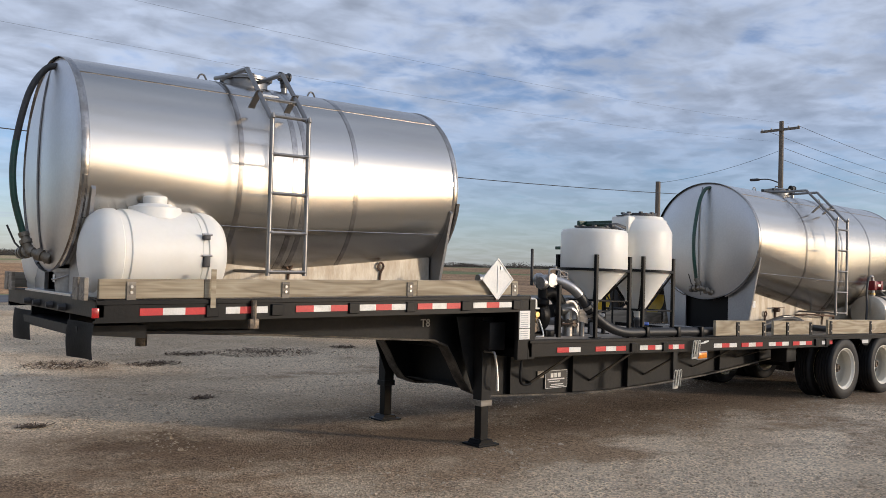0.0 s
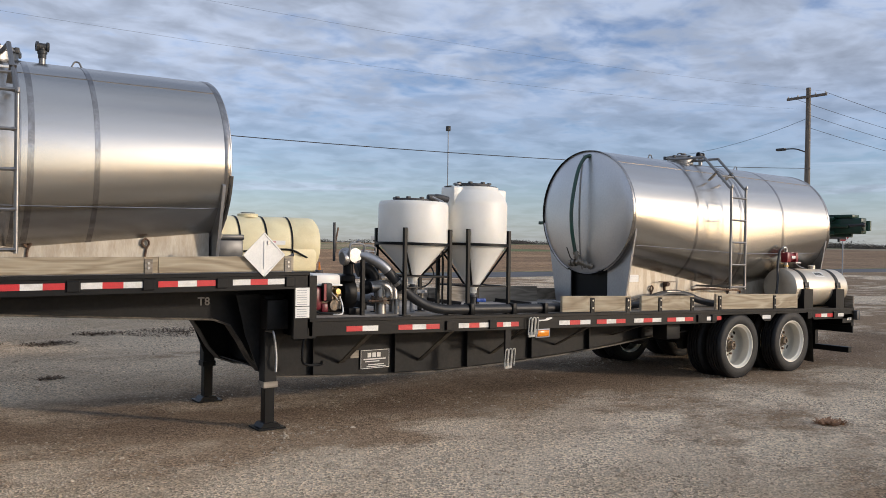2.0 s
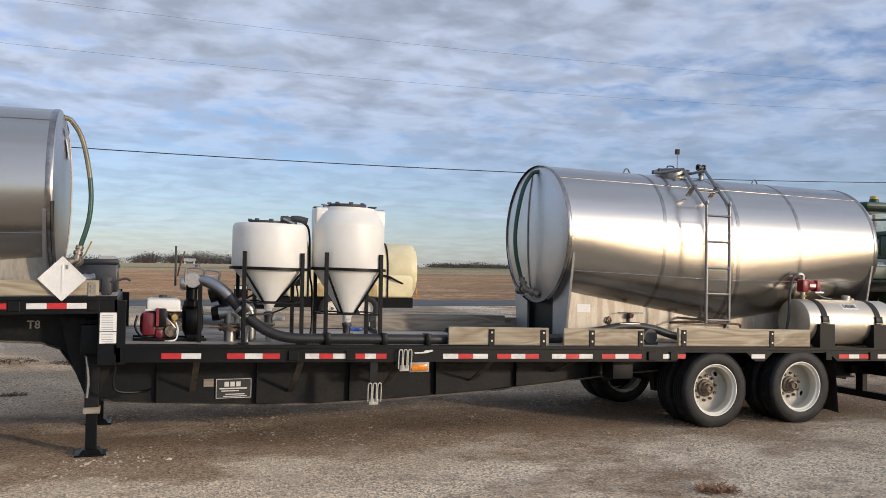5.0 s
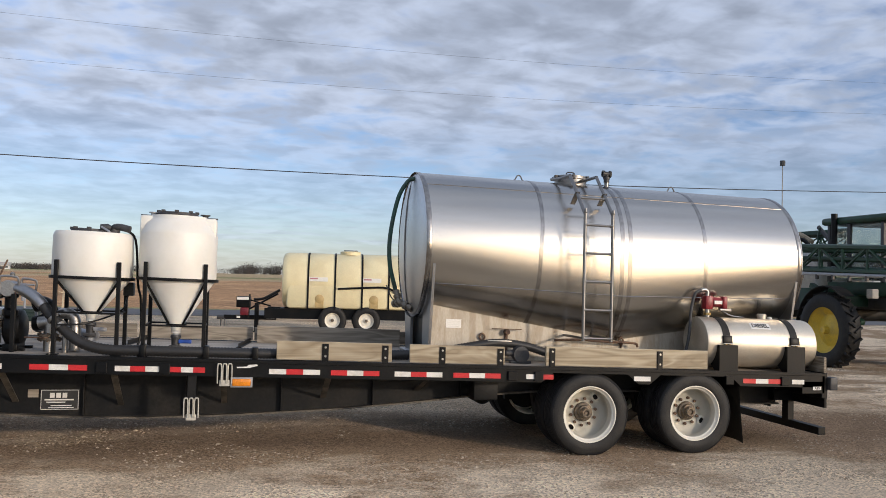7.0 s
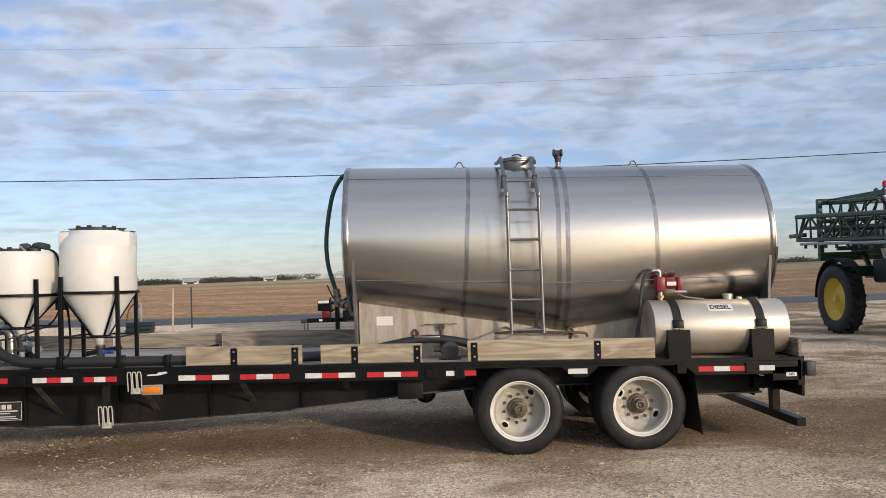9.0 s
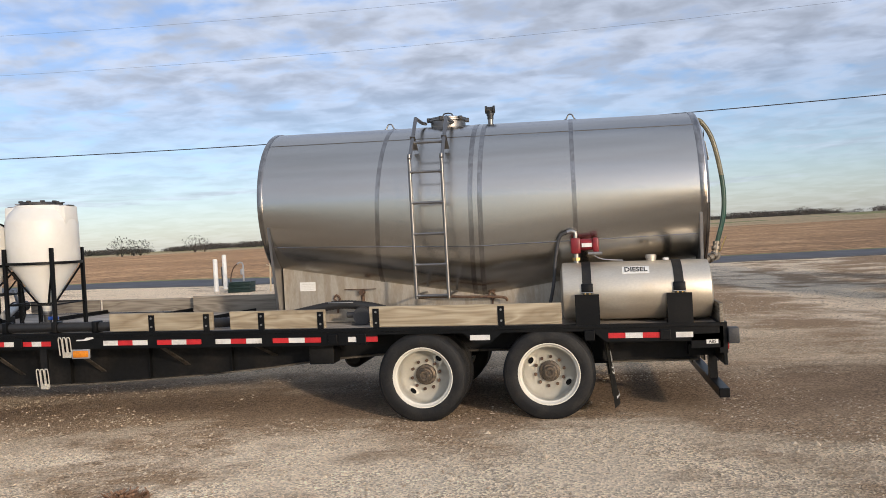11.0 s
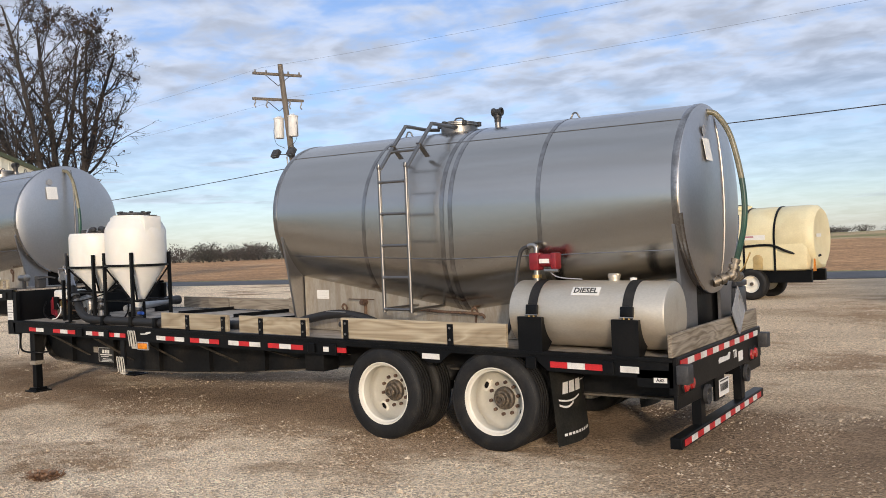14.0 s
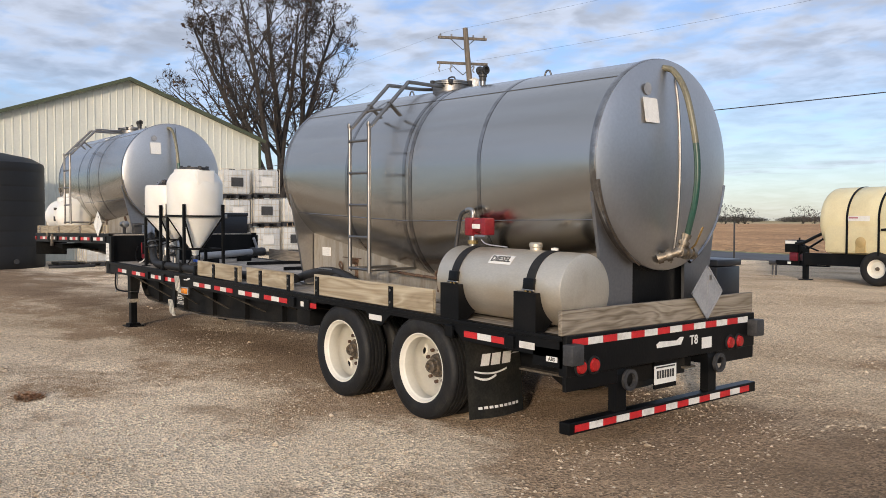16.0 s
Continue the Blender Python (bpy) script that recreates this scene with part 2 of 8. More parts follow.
def wood(name, col, col2, along_y=False, rings=5.0, rand=0.12, knots=0.5):
    """Sawn board: long wavering grain lines, a few knots, weathered blotches and fine relief."""
    m = bpy.data.materials.new(name)
    m.use_nodes = True
    N, L = m.node_tree.nodes, m.node_tree.links
    b = N["Principled BSDF"]
    tcd, oi = N.new("ShaderNodeTexCoord"), N.new("ShaderNodeObjectInfo")
    off = N.new("ShaderNodeVectorMath")
    off.operation = "MULTIPLY_ADD"
    L.new(oi.outputs["Random"], off.inputs[0])
    off.inputs[1].default_value = (7.0, 3.0, 5.0)
    L.new(tcd.outputs["Object"], off.inputs[2])

    def tex(st, sc, det, dist=0.0):
        mp = N.new("ShaderNodeMapping")
        mp.inputs["Scale"].default_value = (st[1], st[0], st[2]) if along_y else st
        L.new(off.outputs[0], mp.inputs[0])
        n = N.new("ShaderNodeTexNoise")
        n.inputs["Scale"].default_value, n.inputs["Detail"].default_value, n.inputs["Distortion"].default_value = sc, det, dist
        L.new(mp.outputs[0], n.inputs["Vector"])
        return n.outputs["Fac"]

    def ma(op, a, c):
        n = N.new("ShaderNodeMath")
        n.operation = op
        for i, v in enumerate((a, c)):
            if isinstance(v, (int, float)):
                n.inputs[i].default_value = v
            else:
                L.new(v, n.inputs[i])
        return n.outputs[0]
    big_w = tex((0.35, 2.2, 2.2), 1.6, 3, 0.6)
    lines = ma("PINGPONG", ma("MULTIPLY", big_w, rings * 4), 1.0)
    hair = tex((0.4, 26, 26), 3.0, 4)
    blot = tex((0.6, 1.6, 1.6), 3.2, 4)
    fac = ma("ADD", ma("MULTIPLY", lines, 0.42), ma("ADD", ma("MULTIPLY", hair, 0.62), ma("MULTIPLY", blot, 0.45)))
    r = N.new("ShaderNodeMapRange")
    r.inputs["From Min"].default_value, r.inputs["From Max"].default_value = 0.45, 1.05
    L.new(fac, r.inputs["Value"])
    mx = N.new("ShaderNodeMix")
    mx.data_type = "RGBA"
    mx.inputs["A"].default_value, mx.inputs["B"].default_value = (*col, 1), (*col2, 1)
    L.new(r.outputs[0], mx.inputs["Factor"])
    r3 = N.new("ShaderNodeMapRange")
    r3.inputs["To Min"].default_value, r3.inputs["To Max"].default_value = 1 - rand, 1 + rand
    L.new(oi.outputs["Random"], r3.inputs["Value"])
    mu = N.new("ShaderNodeMix")
    mu.data_type, mu.blend_type = "RGBA", "MULTIPLY"
    mu.inputs["Factor"].default_value = 1
    L.new(mx.outputs["Result"], mu.inputs["A"])
    L.new(r3.outputs[0], mu.inputs["B"])
    L.new(mu.outputs["Result"], b.inputs["Base Color"])
    b.inputs["Roughness"].default_value = 0.78
    b.inputs["Specular IOR Level"].default_value = 0.3
    bp = N.new("ShaderNodeBump")
    bp.inputs["Strength"].default_value, bp.inputs["Distance"].default_value = 0.35, 0.006
    L.new(fac, bp.inputs["Height"])
    L.new(bp.outputs[0], b.inputs["Normal"])
    return m


WOOD_NEW = wood("pine_side_board", (0.45, 0.39, 0.285), (0.24, 0.19, 0.125))
WOOD_GREY = wood("weathered_board", (0.33, 0.295, 0.245), (0.16, 0.135, 0.105), rand=0.16)
WOOD_TAIL = wood("weathered_tail_board", (0.37, 0.325, 0.26), (0.15, 0.12, 0.085), along_y=True, rings=7)
DECK_WOOD = wood("grey_deck_plank", (0.46, 0.41, 0.35), (0.25, 0.215, 0.175), rand=0.15)
GREEN = mat("dark_green_machine_paint", (0.006, 0.045, 0.023), 0.45, 0.0, 0.25, 5, 40, col2=(0.012, 0.032, 0.02), patch=(0.4, 0.65))
YELLOW = mat("yellow_wheel_paint", (0.62, 0.44, 0.05), 0.5, 0.0, 0.12, 5, 50, col2=(0.45, 0.33, 0.08), patch=(0.5, 0.75))
DARK = mat("dark_grey_parts", (0.045, 0.045, 0.047), 0.55, 0.0, 0.25, 6, 50)
NAVY = mat("dark_toolbox_paint", (0.016, 0.019, 0.026), 0.35, 0.0, 0.15, 5, 50)
POLE_WOOD = mat("utility_pole_wood", (0.18, 0.152, 0.122), 0.85, 0.0, 0.2, 2.5, 25, 0.3, 30, (0.115, 0.096, 0.078), (6, 6, 0.4))
ASPHALT = mat("worn_asphalt", (0.105, 0.105, 0.11), 0.85, 0.0, 0.15, 0.6, 18, 0.2, 60, (0.085, 0.085, 0.09))
BARK = mat("grey_bark", (0.052, 0.044, 0.039), 0.9, 0.0, 0.3, 3, 20, 0.3, 18, (0.034, 0.029, 0.026))
FAR_TREE = mat("bare_far_trees", (0.075, 0.062, 0.054), 0.95, 0.0, 0.3, 0.06, 1.2, col2=(0.040, 0.042, 0.034))
LEAF_BROWN = mat("dry_brown_leaf", (0.065, 0.042, 0.028), 0.8, 0.0, 0.3, 4, 30)
SHED = mat("cream_ribbed_steel", (0.66, 0.67, 0.60), 0.5, 0.0, 0.04, 0.8, 10, col2=(0.62, 0.63, 0.565))
SHED_TRIM = mat("olive_green_trim", (0.075, 0.09, 0.05), 0.5)
ROOF = mat("olive_steel_roof", (0.14, 0.15, 0.09), 0.5)
BLACK_POLY = mat("black_polyethylene", (0.005, 0.005, 0.0055), 0.55, 0.0, 0.15, 1.5, 20)
CONC = mat("pale_concrete", (0.42, 0.40, 0.36), 0.85, 0.0, 0.12, 2, 25, 0.2, 30)
GLASS = mat("cab_glass", (0.72, 0.78, 0.78), 0.03, 0.0, 0.0, rough_var=0.01, trans=0.9)
GLASS.node_tree.nodes["Principled BSDF"].inputs["IOR"].default_value = 1.2
ENGINE_RED = mat("dark_engine_red", (0.15, 0.012, 0.022), 0.4, 0.0, 0.2, 15, 70)
FITTING = mat("dull_cast_fitting", (0.24, 0.22, 0.19), 0.5, 0.85, 0.2, 18, 80, col2=(0.22, 0.185, 0.14))
DUST = mat("dusty_strut_paint", (0.075, 0.064, 0.05), 0.8, 0.0, 0.25, 6, 40, col2=(0.03, 0.027, 0.022))
GUARD = mat("aged_white_wire", (0.52, 0.50, 0.44), 0.6, 0.0, 0.15, 20, 60)
TRAY_GREEN = mat("dark_green_plastic", (0.012, 0.03, 0.026), 0.5)
WOOD_STAKE = mat("pale_lath", (0.52, 0.43, 0.30), 0.8, 0.0, 0.1, 6, 40)
TOTE = mat("grey_white_bottle", (0.64, 0.65, 0.64), 0.5, 0.0, 0.08, 3, 30, col2=(0.52, 0.53, 0.52))
TAN_ROOF = mat("faded_tan_roof", (0.34, 0.25, 0.17), 0.8, 0.0, 0.1, 1, 10)
SHADED_CREAM = mat("shaded_cream_moulding", (0.46, 0.34, 0.15), 0.5)
ROSE = mat("faded_rose_print", (0.50, 0.22, 0.24), 0.5)
DEAD_LEAF = mat("dead_ground_leaf", (0.15, 0.10, 0.062), 0.9, 0.0, 0.3, 8, 40)
STUBBLE = mat("dry_weeds", (0.33, 0.185, 0.10), 0.9, 0.0, 0.3, 8, 40)


PALE_STONE = (0.84, 0.71, 0.54)
DAMP_AND_SHADE = (0.25, 0.172, 0.106)


def ground_mat(name, cols, scales, bump, bump_scale, rough=0.9, lane=None):
    m = bpy.data.materials.new(name)
    m.use_nodes = True
    N, L = m.node_tree.nodes, m.node_tree.links
    b = N["Principled BSDF"]
    tcd = N.new("ShaderNodeTexCoord")

    def nz(sc, det, ro=0.55, st=None):
        n = N.new("ShaderNodeTexNoise")
        n.inputs["Scale"].default_value, n.inputs["Detail"].default_value, n.inputs["Roughness"].default_value = sc, det, ro
        src = tcd.outputs["Object"]
        if st:
            mp = N.new("ShaderNodeMapping")
            mp.inputs["Scale"].default_value = st
            L.new(src, mp.inputs[0])
            src = mp.outputs[0]
        L.new(src, n.inputs["Vector"])
        return n.outputs["Fac"]

    def mix(fac, a, c, lo=0.42, hi=0.6):
        r = N.new("ShaderNodeMapRange")
        r.inputs["From Min"].default_value, r.inputs["From Max"].default_value = lo, hi
        L.new(fac, r.inputs["Value"])
        x = N.new("ShaderNodeMix")
        x.data_type = "RGBA"
        L.new(r.outputs[0], x.inputs["Factor"])
        for k, v in (("A", a), ("B", c)):
            if isinstance(v, tuple):
                x.inputs[k].default_value = (*v, 1)
            else:
                L.new(v, x.inputs[k])
        return x.outputs["Result"]
    c = mix(nz(scales[0], 5, st=(1, 1.4, 1)), cols[0], cols[1])
    zone = N.new("ShaderNodeMath")
    zone.operation = "MULTIPLY_ADD"
    L.new(nz(scales[1] * 0.17, 3), zone.inputs[0])
    zone.inputs[1].default_value = 0.9
    L.new(nz(scales[1], 7, 0.7, (0.8, 1.15, 1)), zone.inputs[2])
    worn = zone.outputs[0]
    if lane is not None:      # a dirt lane worn into the gravel along y = lane
        sp = N.new("ShaderNodeSeparateXYZ")
        L.new(tcd.outputs["Object"], sp.inputs[0])

        def ma(op, a, q):
            n = N.new("ShaderNodeMath")
            n.operation = op
            for i, v in enumerate((a, q)):
                if isinstance(v, (int, float)):
                    n.inputs[i].default_value = v
                else:
                    L.new(v, n.inputs[i])
            return n.outputs[0]
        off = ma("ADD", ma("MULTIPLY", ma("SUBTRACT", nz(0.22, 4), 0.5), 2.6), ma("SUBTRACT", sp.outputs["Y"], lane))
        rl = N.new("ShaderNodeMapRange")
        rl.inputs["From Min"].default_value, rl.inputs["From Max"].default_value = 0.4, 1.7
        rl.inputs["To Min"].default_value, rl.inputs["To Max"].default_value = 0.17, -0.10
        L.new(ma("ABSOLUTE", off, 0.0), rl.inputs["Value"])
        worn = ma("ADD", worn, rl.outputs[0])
        rx = N.new("ShaderNodeMapRange")      # damp earth towards the yard's far end
        rx.inputs["From Min"].default_value, rx.inputs["From Max"].default_value = 14.2, 16.8
        rx.inputs["To Min"].default_value, rx.inputs["To Max"].default_value = 0.0, 0.20
        L.new(ma("ADD", sp.outputs["X"], ma("MULTIPLY", ma("SUBTRACT", nz(0.35, 5, 0.6), 0.5), 9.0)), rx.inputs["Value"])
        worn = ma("ADD", worn, rx.outputs[0])
        rw = N.new("ShaderNodeMapRange")      # and at its near end
        rw.inputs["From Min"].default_value, rw.inputs["From Max"].default_value = 2.0, 7.0
        rw.inputs["To Min"].default_value, rw.inputs["To Max"].default_value = 0.06, 0.0
        L.new(sp.outputs["X"], rw.inputs["Value"])
        worn = ma("ADD", worn, rw.outputs[0])
        # fresh pale stone spread beside the lane
        pale = ma("SUBTRACT", 1.0, ma("DIVIDE", ma("ABSOLUTE", ma("ADD", off, 2.6), 0.0), 2.1))
        pale = ma("MULTIPLY", pale, ma("SUBTRACT", 1.05, ma("MULTIPLY", ma("ABSOLUTE", ma("SUBTRACT", sp.outputs["X"], 11.0), 0.0), 0.15)))
        c = mix(ma("ADD", pale, ma("SUBTRACT", nz(0.9, 6, 0.65), 0.5)), c, PALE_STONE, 0.0, 0.75)
    c = mix(worn, c, cols[2], 0.96, 1.10)
    if lane is not None:      # damp earth in patches along the lane, with the trailer's shade painted in
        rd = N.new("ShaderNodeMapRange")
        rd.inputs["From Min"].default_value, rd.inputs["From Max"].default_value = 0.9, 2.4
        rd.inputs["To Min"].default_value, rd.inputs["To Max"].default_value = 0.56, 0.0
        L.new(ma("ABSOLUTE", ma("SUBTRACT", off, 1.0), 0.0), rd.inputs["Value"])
        c = mix(ma("MULTIPLY", rd.outputs[0], nz(0.7, 6, 0.65)), c, DAMP_AND_SHADE, 0.14, 0.34)
    vor = N.new("ShaderNodeTexVoronoi")
    vor.inputs["Scale"].default_value = scales[2]
    L.new(tcd.outputs["Object"], vor.inputs["Vector"])
    hsv = N.new("ShaderNodeSeparateColor")
    L.new(vor.outputs["Color"], hsv.inputs[0])
    rr = N.new("ShaderNodeMapRange")
    rr.inputs["To Min"].default_value, rr.inputs["To Max"].default_value = 0.44, 1.58
    L.new(hsv.outputs[0], rr.inputs["Value"])
    mu = N.new("ShaderNodeMix")
    mu.data_type, mu.blend_type = "RGBA", "MULTIPLY"
    grit = N.new("ShaderNodeMapRange")      # stony patches between dusty ones
    grit.inputs["From Min"].default_value, grit.inputs["From Max"].default_value = 0.40, 0.60
    grit.inputs["To Min"].default_value, grit.inputs["To Max"].default_value = 0.55, 1.0
    L.new(nz(scales[1] * 1.6, 6, 0.65), grit.inputs["Value"])
    L.new(grit.outputs[0], mu.inputs["Factor"])
    L.new(c, mu.inputs["A"])
    L.new(rr.outputs[0], mu.inputs["B"])
    L.new(mu.outputs["Result"], b.inputs["Base Color"])
    b.inputs["Roughness"].default_value = rough
    b.inputs["Specular IOR Level"].default_value = 0.25
    b.inputs["Diffuse Roughness"].default_value = 1.0
    h = N.new("ShaderNodeMath")
    h.operation = "ADD"
    L.new(vor.outputs["Distance"], h.inputs[0])
    L.new(nz(bump_scale, 6, 0.7), h.inputs[1])
    bp = N.new("ShaderNodeBump")
    bp.inputs["Strength"].default_value, bp.inputs["Distance"].default_value = bump, 0.03
    L.new(h.outputs[0], bp.inputs["Height"])
    L.new(bp.outputs[0], b.inputs["Normal"])
    return m


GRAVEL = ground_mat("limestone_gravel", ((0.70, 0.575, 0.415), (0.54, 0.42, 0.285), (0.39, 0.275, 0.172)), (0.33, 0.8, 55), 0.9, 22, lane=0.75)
FIELD = ground_mat("harvested_field_soil", ((0.27, 0.165, 0.085), (0.20, 0.12, 0.062), (0.34, 0.22, 0.12)), (0.05, 0.35, 3.5), 0.8, 3.0)
GRASS = ground_mat("winter_grass", ((0.13, 0.16, 0.06), (0.17, 0.16, 0.08), (0.10, 0.12, 0.05)), (0.02, 0.2, 4.0), 0.6, 3.0)
TAN = ground_mat("pale_stubble_field", ((0.30, 0.235, 0.15), (0.25, 0.20, 0.12), (0.20, 0.17, 0.09)), (0.02, 0.2, 3.0), 0.6, 3.0)
STONE = mat("limestone_pebble", (0.61, 0.51, 0.385), 0.85, 0.0, 0.15, 9, 80, col2=(0.35, 0.272, 0.185), patch=(0.42, 0.58))

STONE.node_tree.nodes["Principled BSDF"].inputs["Diffuse Roughness"].default_value = 1.0

# ---- mesh helpers ----
SHIFT = Matrix.Identity(4)     # lean of whatever is being built
ORG = Vector((0, 0, 0))


def lean(slope, x0):
    m = Matrix.Identity(4)
    m[2][0], m[2][3] = slope, -slope * x0
    return m


FLAT, LOW, UPPER = Matrix.Identity(4), lean(-0.0205, 8.0), lean(0.0085, 2.0)


def thing(name, at, label, category, group="", kind="", m=FLAT):
    """A new top-level thing: an Empty at its base, under which part() puts meshes."""
    global SHIFT, ORG
    SHIFT, ORG = m, m @ Vector(at)
    ob = new(name)
    ob.empty_display_size = 0.2
    ob.location = ORG
    return tagged(ob, label, category, group, kind)


def mesh_of(name, bm, mats, smooth):
    me = bpy.data.meshes.new(name)
    bmesh.ops.recalc_face_normals(bm, faces=bm.faces)
    bm.to_mesh(me)
    bm.free()
    for m in (mats if isinstance(mats, (list, tuple)) else [mats]):
        me.materials.append(m)
    if smooth:
        me.polygons.foreach_set("use_smooth", [True] * len(me.polygons))
        me.set_sharp_from_angle(angle=radians(smooth if smooth is not True else 40))
    return me


def part(name, bm, material, parent, label="", smooth=True):
    """Links a bmesh, given in world metres, as one mesh object under a thing or a part."""
    bmesh.ops.transform(bm, matrix=Matrix.Translation(-ORG) @ SHIFT, verts=bm.verts)
    ob = new(name, mesh_of(name, bm, material, smooth))
    ob.parent = parent
    return tagged(ob, label)


def solo(name, bm, material, label, category, group="", kind="", smooth=True, m=FLAT):
    """A top-level thing of one mesh."""
    bmesh.ops.transform(bm, matrix=m, verts=bm.verts)
    c = Vector((0, 0, 0))
    if kind not in ("structure", "stuff"):
        xs = [v.co for v in bm.verts]
        c = Vector(((min(v.x for v in xs) + max(v.x for v in xs)) / 2, (min(v.y for v in xs) + max(v.y for v in xs)) / 2, min(v.z for v in xs)))
        bmesh.ops.translate(bm, verts=bm.verts, vec=-c)
    ob = new(name, mesh_of(name, bm, material, smooth))
    ob.location = c
    return tagged(ob, label, category, group, kind)


def box(x0, x1, y0, y1, z0, z1, bev=0.0, bm=None, slot=0, rot=None):
    own = bmesh.new()
    bmesh.ops.create_cube(own, size=1)
    bmesh.ops.scale(own, vec=(abs(x1 - x0), abs(y1 - y0), abs(z1 - z0)), verts=own.verts)
    if bev:
        bmesh.ops.bevel(own, geom=own.edges[:], offset=bev, segments=2, affect="EDGES", profile=0.5)
    if rot:
        bmesh.ops.transform(own, matrix=rot, verts=own.verts)
    bmesh.ops.translate(own, verts=own.verts, vec=((x0 + x1) / 2, (y0 + y1) / 2, (z0 + z1) / 2))
    for f in own.faces:
        f.material_index = slot
    return join(bm, own)


def join(bm, own):
    """Adds own to bm, or gives own back where there is no bm yet."""
    if bm is None:
        return own
    me = bpy.data.meshes.new("tmp")
    own.to_mesh(me)
    own.free()
    bm.from_mesh(me)
    bpy.data.meshes.remove(me)
    return bm


def cyl(p0, p1, r, seg=16, r2=None, bm=None, slot=0, caps=True):
    own = bmesh.new()
    p0, p1 = Vector(p0), Vector(p1)
    d = p1 - p0
    bmesh.ops.create_cone(own, cap_ends=caps, segments=seg, radius1=r, radius2=r if r2 is None else r2, depth=d.length)
    m = Matrix.Translation((p0 + p1) / 2) @ d.to_track_quat("Z", "Y").to_matrix().to_4x4()
    bmesh.ops.transform(own, matrix=m, verts=own.verts)
    for f in own.faces:
        f.material_index = slot
    return join(bm, own)


def smooth_path(pts, n=6):
    """Catmull-Rom points through pts."""
    p = [Vector(q) for q in pts]
    p = [p[0] * 2 - p[1]] + p + [p[-1] * 2 - p[-2]]
    out = []
    for i in range(1, len(p) - 2):
        for k in range(n):
            t = k / n
            out.append(0.5 * ((2 * p[i]) + (p[i + 1] - p[i - 1]) * t + (2 * p[i - 1] - 5 * p[i] + 4 * p[i + 1] - p[i + 2]) * t * t + (3 * p[i] - p[i - 1] - 3 * p[i + 1] + p[i + 2]) * t ** 3))
    out.append(p[-2])
    return out


def tube(pts, r, seg=10, bm=None, slot=0, rib=0.0):
    """A tube along pts; r a number or a list; rib: ring relief, in metres."""
    bm = bm or bmesh.new()
    p = [Vector(q) for q in pts]
    rings = []
    side = None
    for i, q in enumerate(p):
        d = (p[min(i + 1, len(p) - 1)] - p[max(i - 1, 0)]).normalized()
        if side is None:
            side = d.cross(Vector((0, 0, 1)))
            if side.length < 0.1:
                side = d.cross(Vector((1, 0, 0)))
        side = (side - d * side.dot(d)).normalized()
        up2 = d.cross(side)
        rad = (r[i] if isinstance(r, (list, tuple)) else r) + (rib if i % 2 else 0)
        rings.append([bm.verts.new(q + rad * (math.cos(2 * math.pi * k / seg) * side + math.sin(2 * math.pi * k / seg) * up2)) for k in range(seg)])
    for a, b in zip(rings, rings[1:]):
        for k in range(seg):
            bm.faces.new((a[k], a[(k + 1) % seg], b[(k + 1) % seg], b[k])).material_index = slot
    for ring in (rings[0], rings[-1]):
        bm.faces.new(ring).material_index = slot
    return bm


def along(pts, step):
    """Points at an even step along a polyline."""
    p = [Vector(q) for q in pts]
    out, left = [p[0]], step
    for a, b in zip(p, p[1:]):
        d = (b - a).length
        pos = left
        while pos <= d:
            out.append(a.lerp(b, pos / d))
            pos += step
        left = pos - d
    return out


def lathe(profile, centre, axis="Z", seg=32, bm=None, slots=None, wobble=None):
    """Turns (radius, height) pairs round an axis through centre."""
    own = bmesh.new()
    rings = []
    for r, h in profile:
        if r < 1e-5:
            rings.append([own.verts.new((0, 0, h))])
        else:
            rings.append([own.verts.new((r * math.cos(2 * math.pi * k / seg), r * math.sin(2 * math.pi * k / seg), h)) for k in range(seg)])
    for i, (a, b) in enumerate(zip(rings, rings[1:])):
        s = slots[i] if slots else 0
        for k in range(seg):
            q = (a[k % len(a)], a[(k + 1) % len(a)], b[(k + 1) % len(b)], b[k % len(b)])
            q = list(dict.fromkeys(q))
            if len(q) > 2:
                own.faces.new(q).material_index = s
    turn = {"Z": Matrix.Identity(4), "X": Matrix.Rotation(radians(90), 4, "Y"), "Y": Matrix.Rotation(radians(-90), 4, "X")}[axis]
    bmesh.ops.transform(own, matrix=Matrix.Translation(centre) @ turn, verts=own.verts)
    return join(bm, own)


def prism(pts, axis, a0, a1, bm=None, slot=0):
    """A polygon in two coordinates, drawn out along the third from a0 to a1."""
    own = bmesh.new()
    put3 = {"X": lambda u, v, w: (w, u, v), "Y": lambda u, v, w: (u, w, v), "Z": lambda u, v, w: (u, v, w)}[axis]
    lo, hi = [own.verts.new(put3(u, v, a0)) for u, v in pts], [own.verts.new(put3(u, v, a1)) for u, v in pts]
    n = len(pts)
    own.faces.new(lo)
    own.faces.new(hi)
    for k in range(n):
        own.faces.new((lo[k], lo[(k + 1) % n], hi[(k + 1) % n], hi[k]))
    for f in own.faces:
        f.material_index = slot
    return join(bm, own)


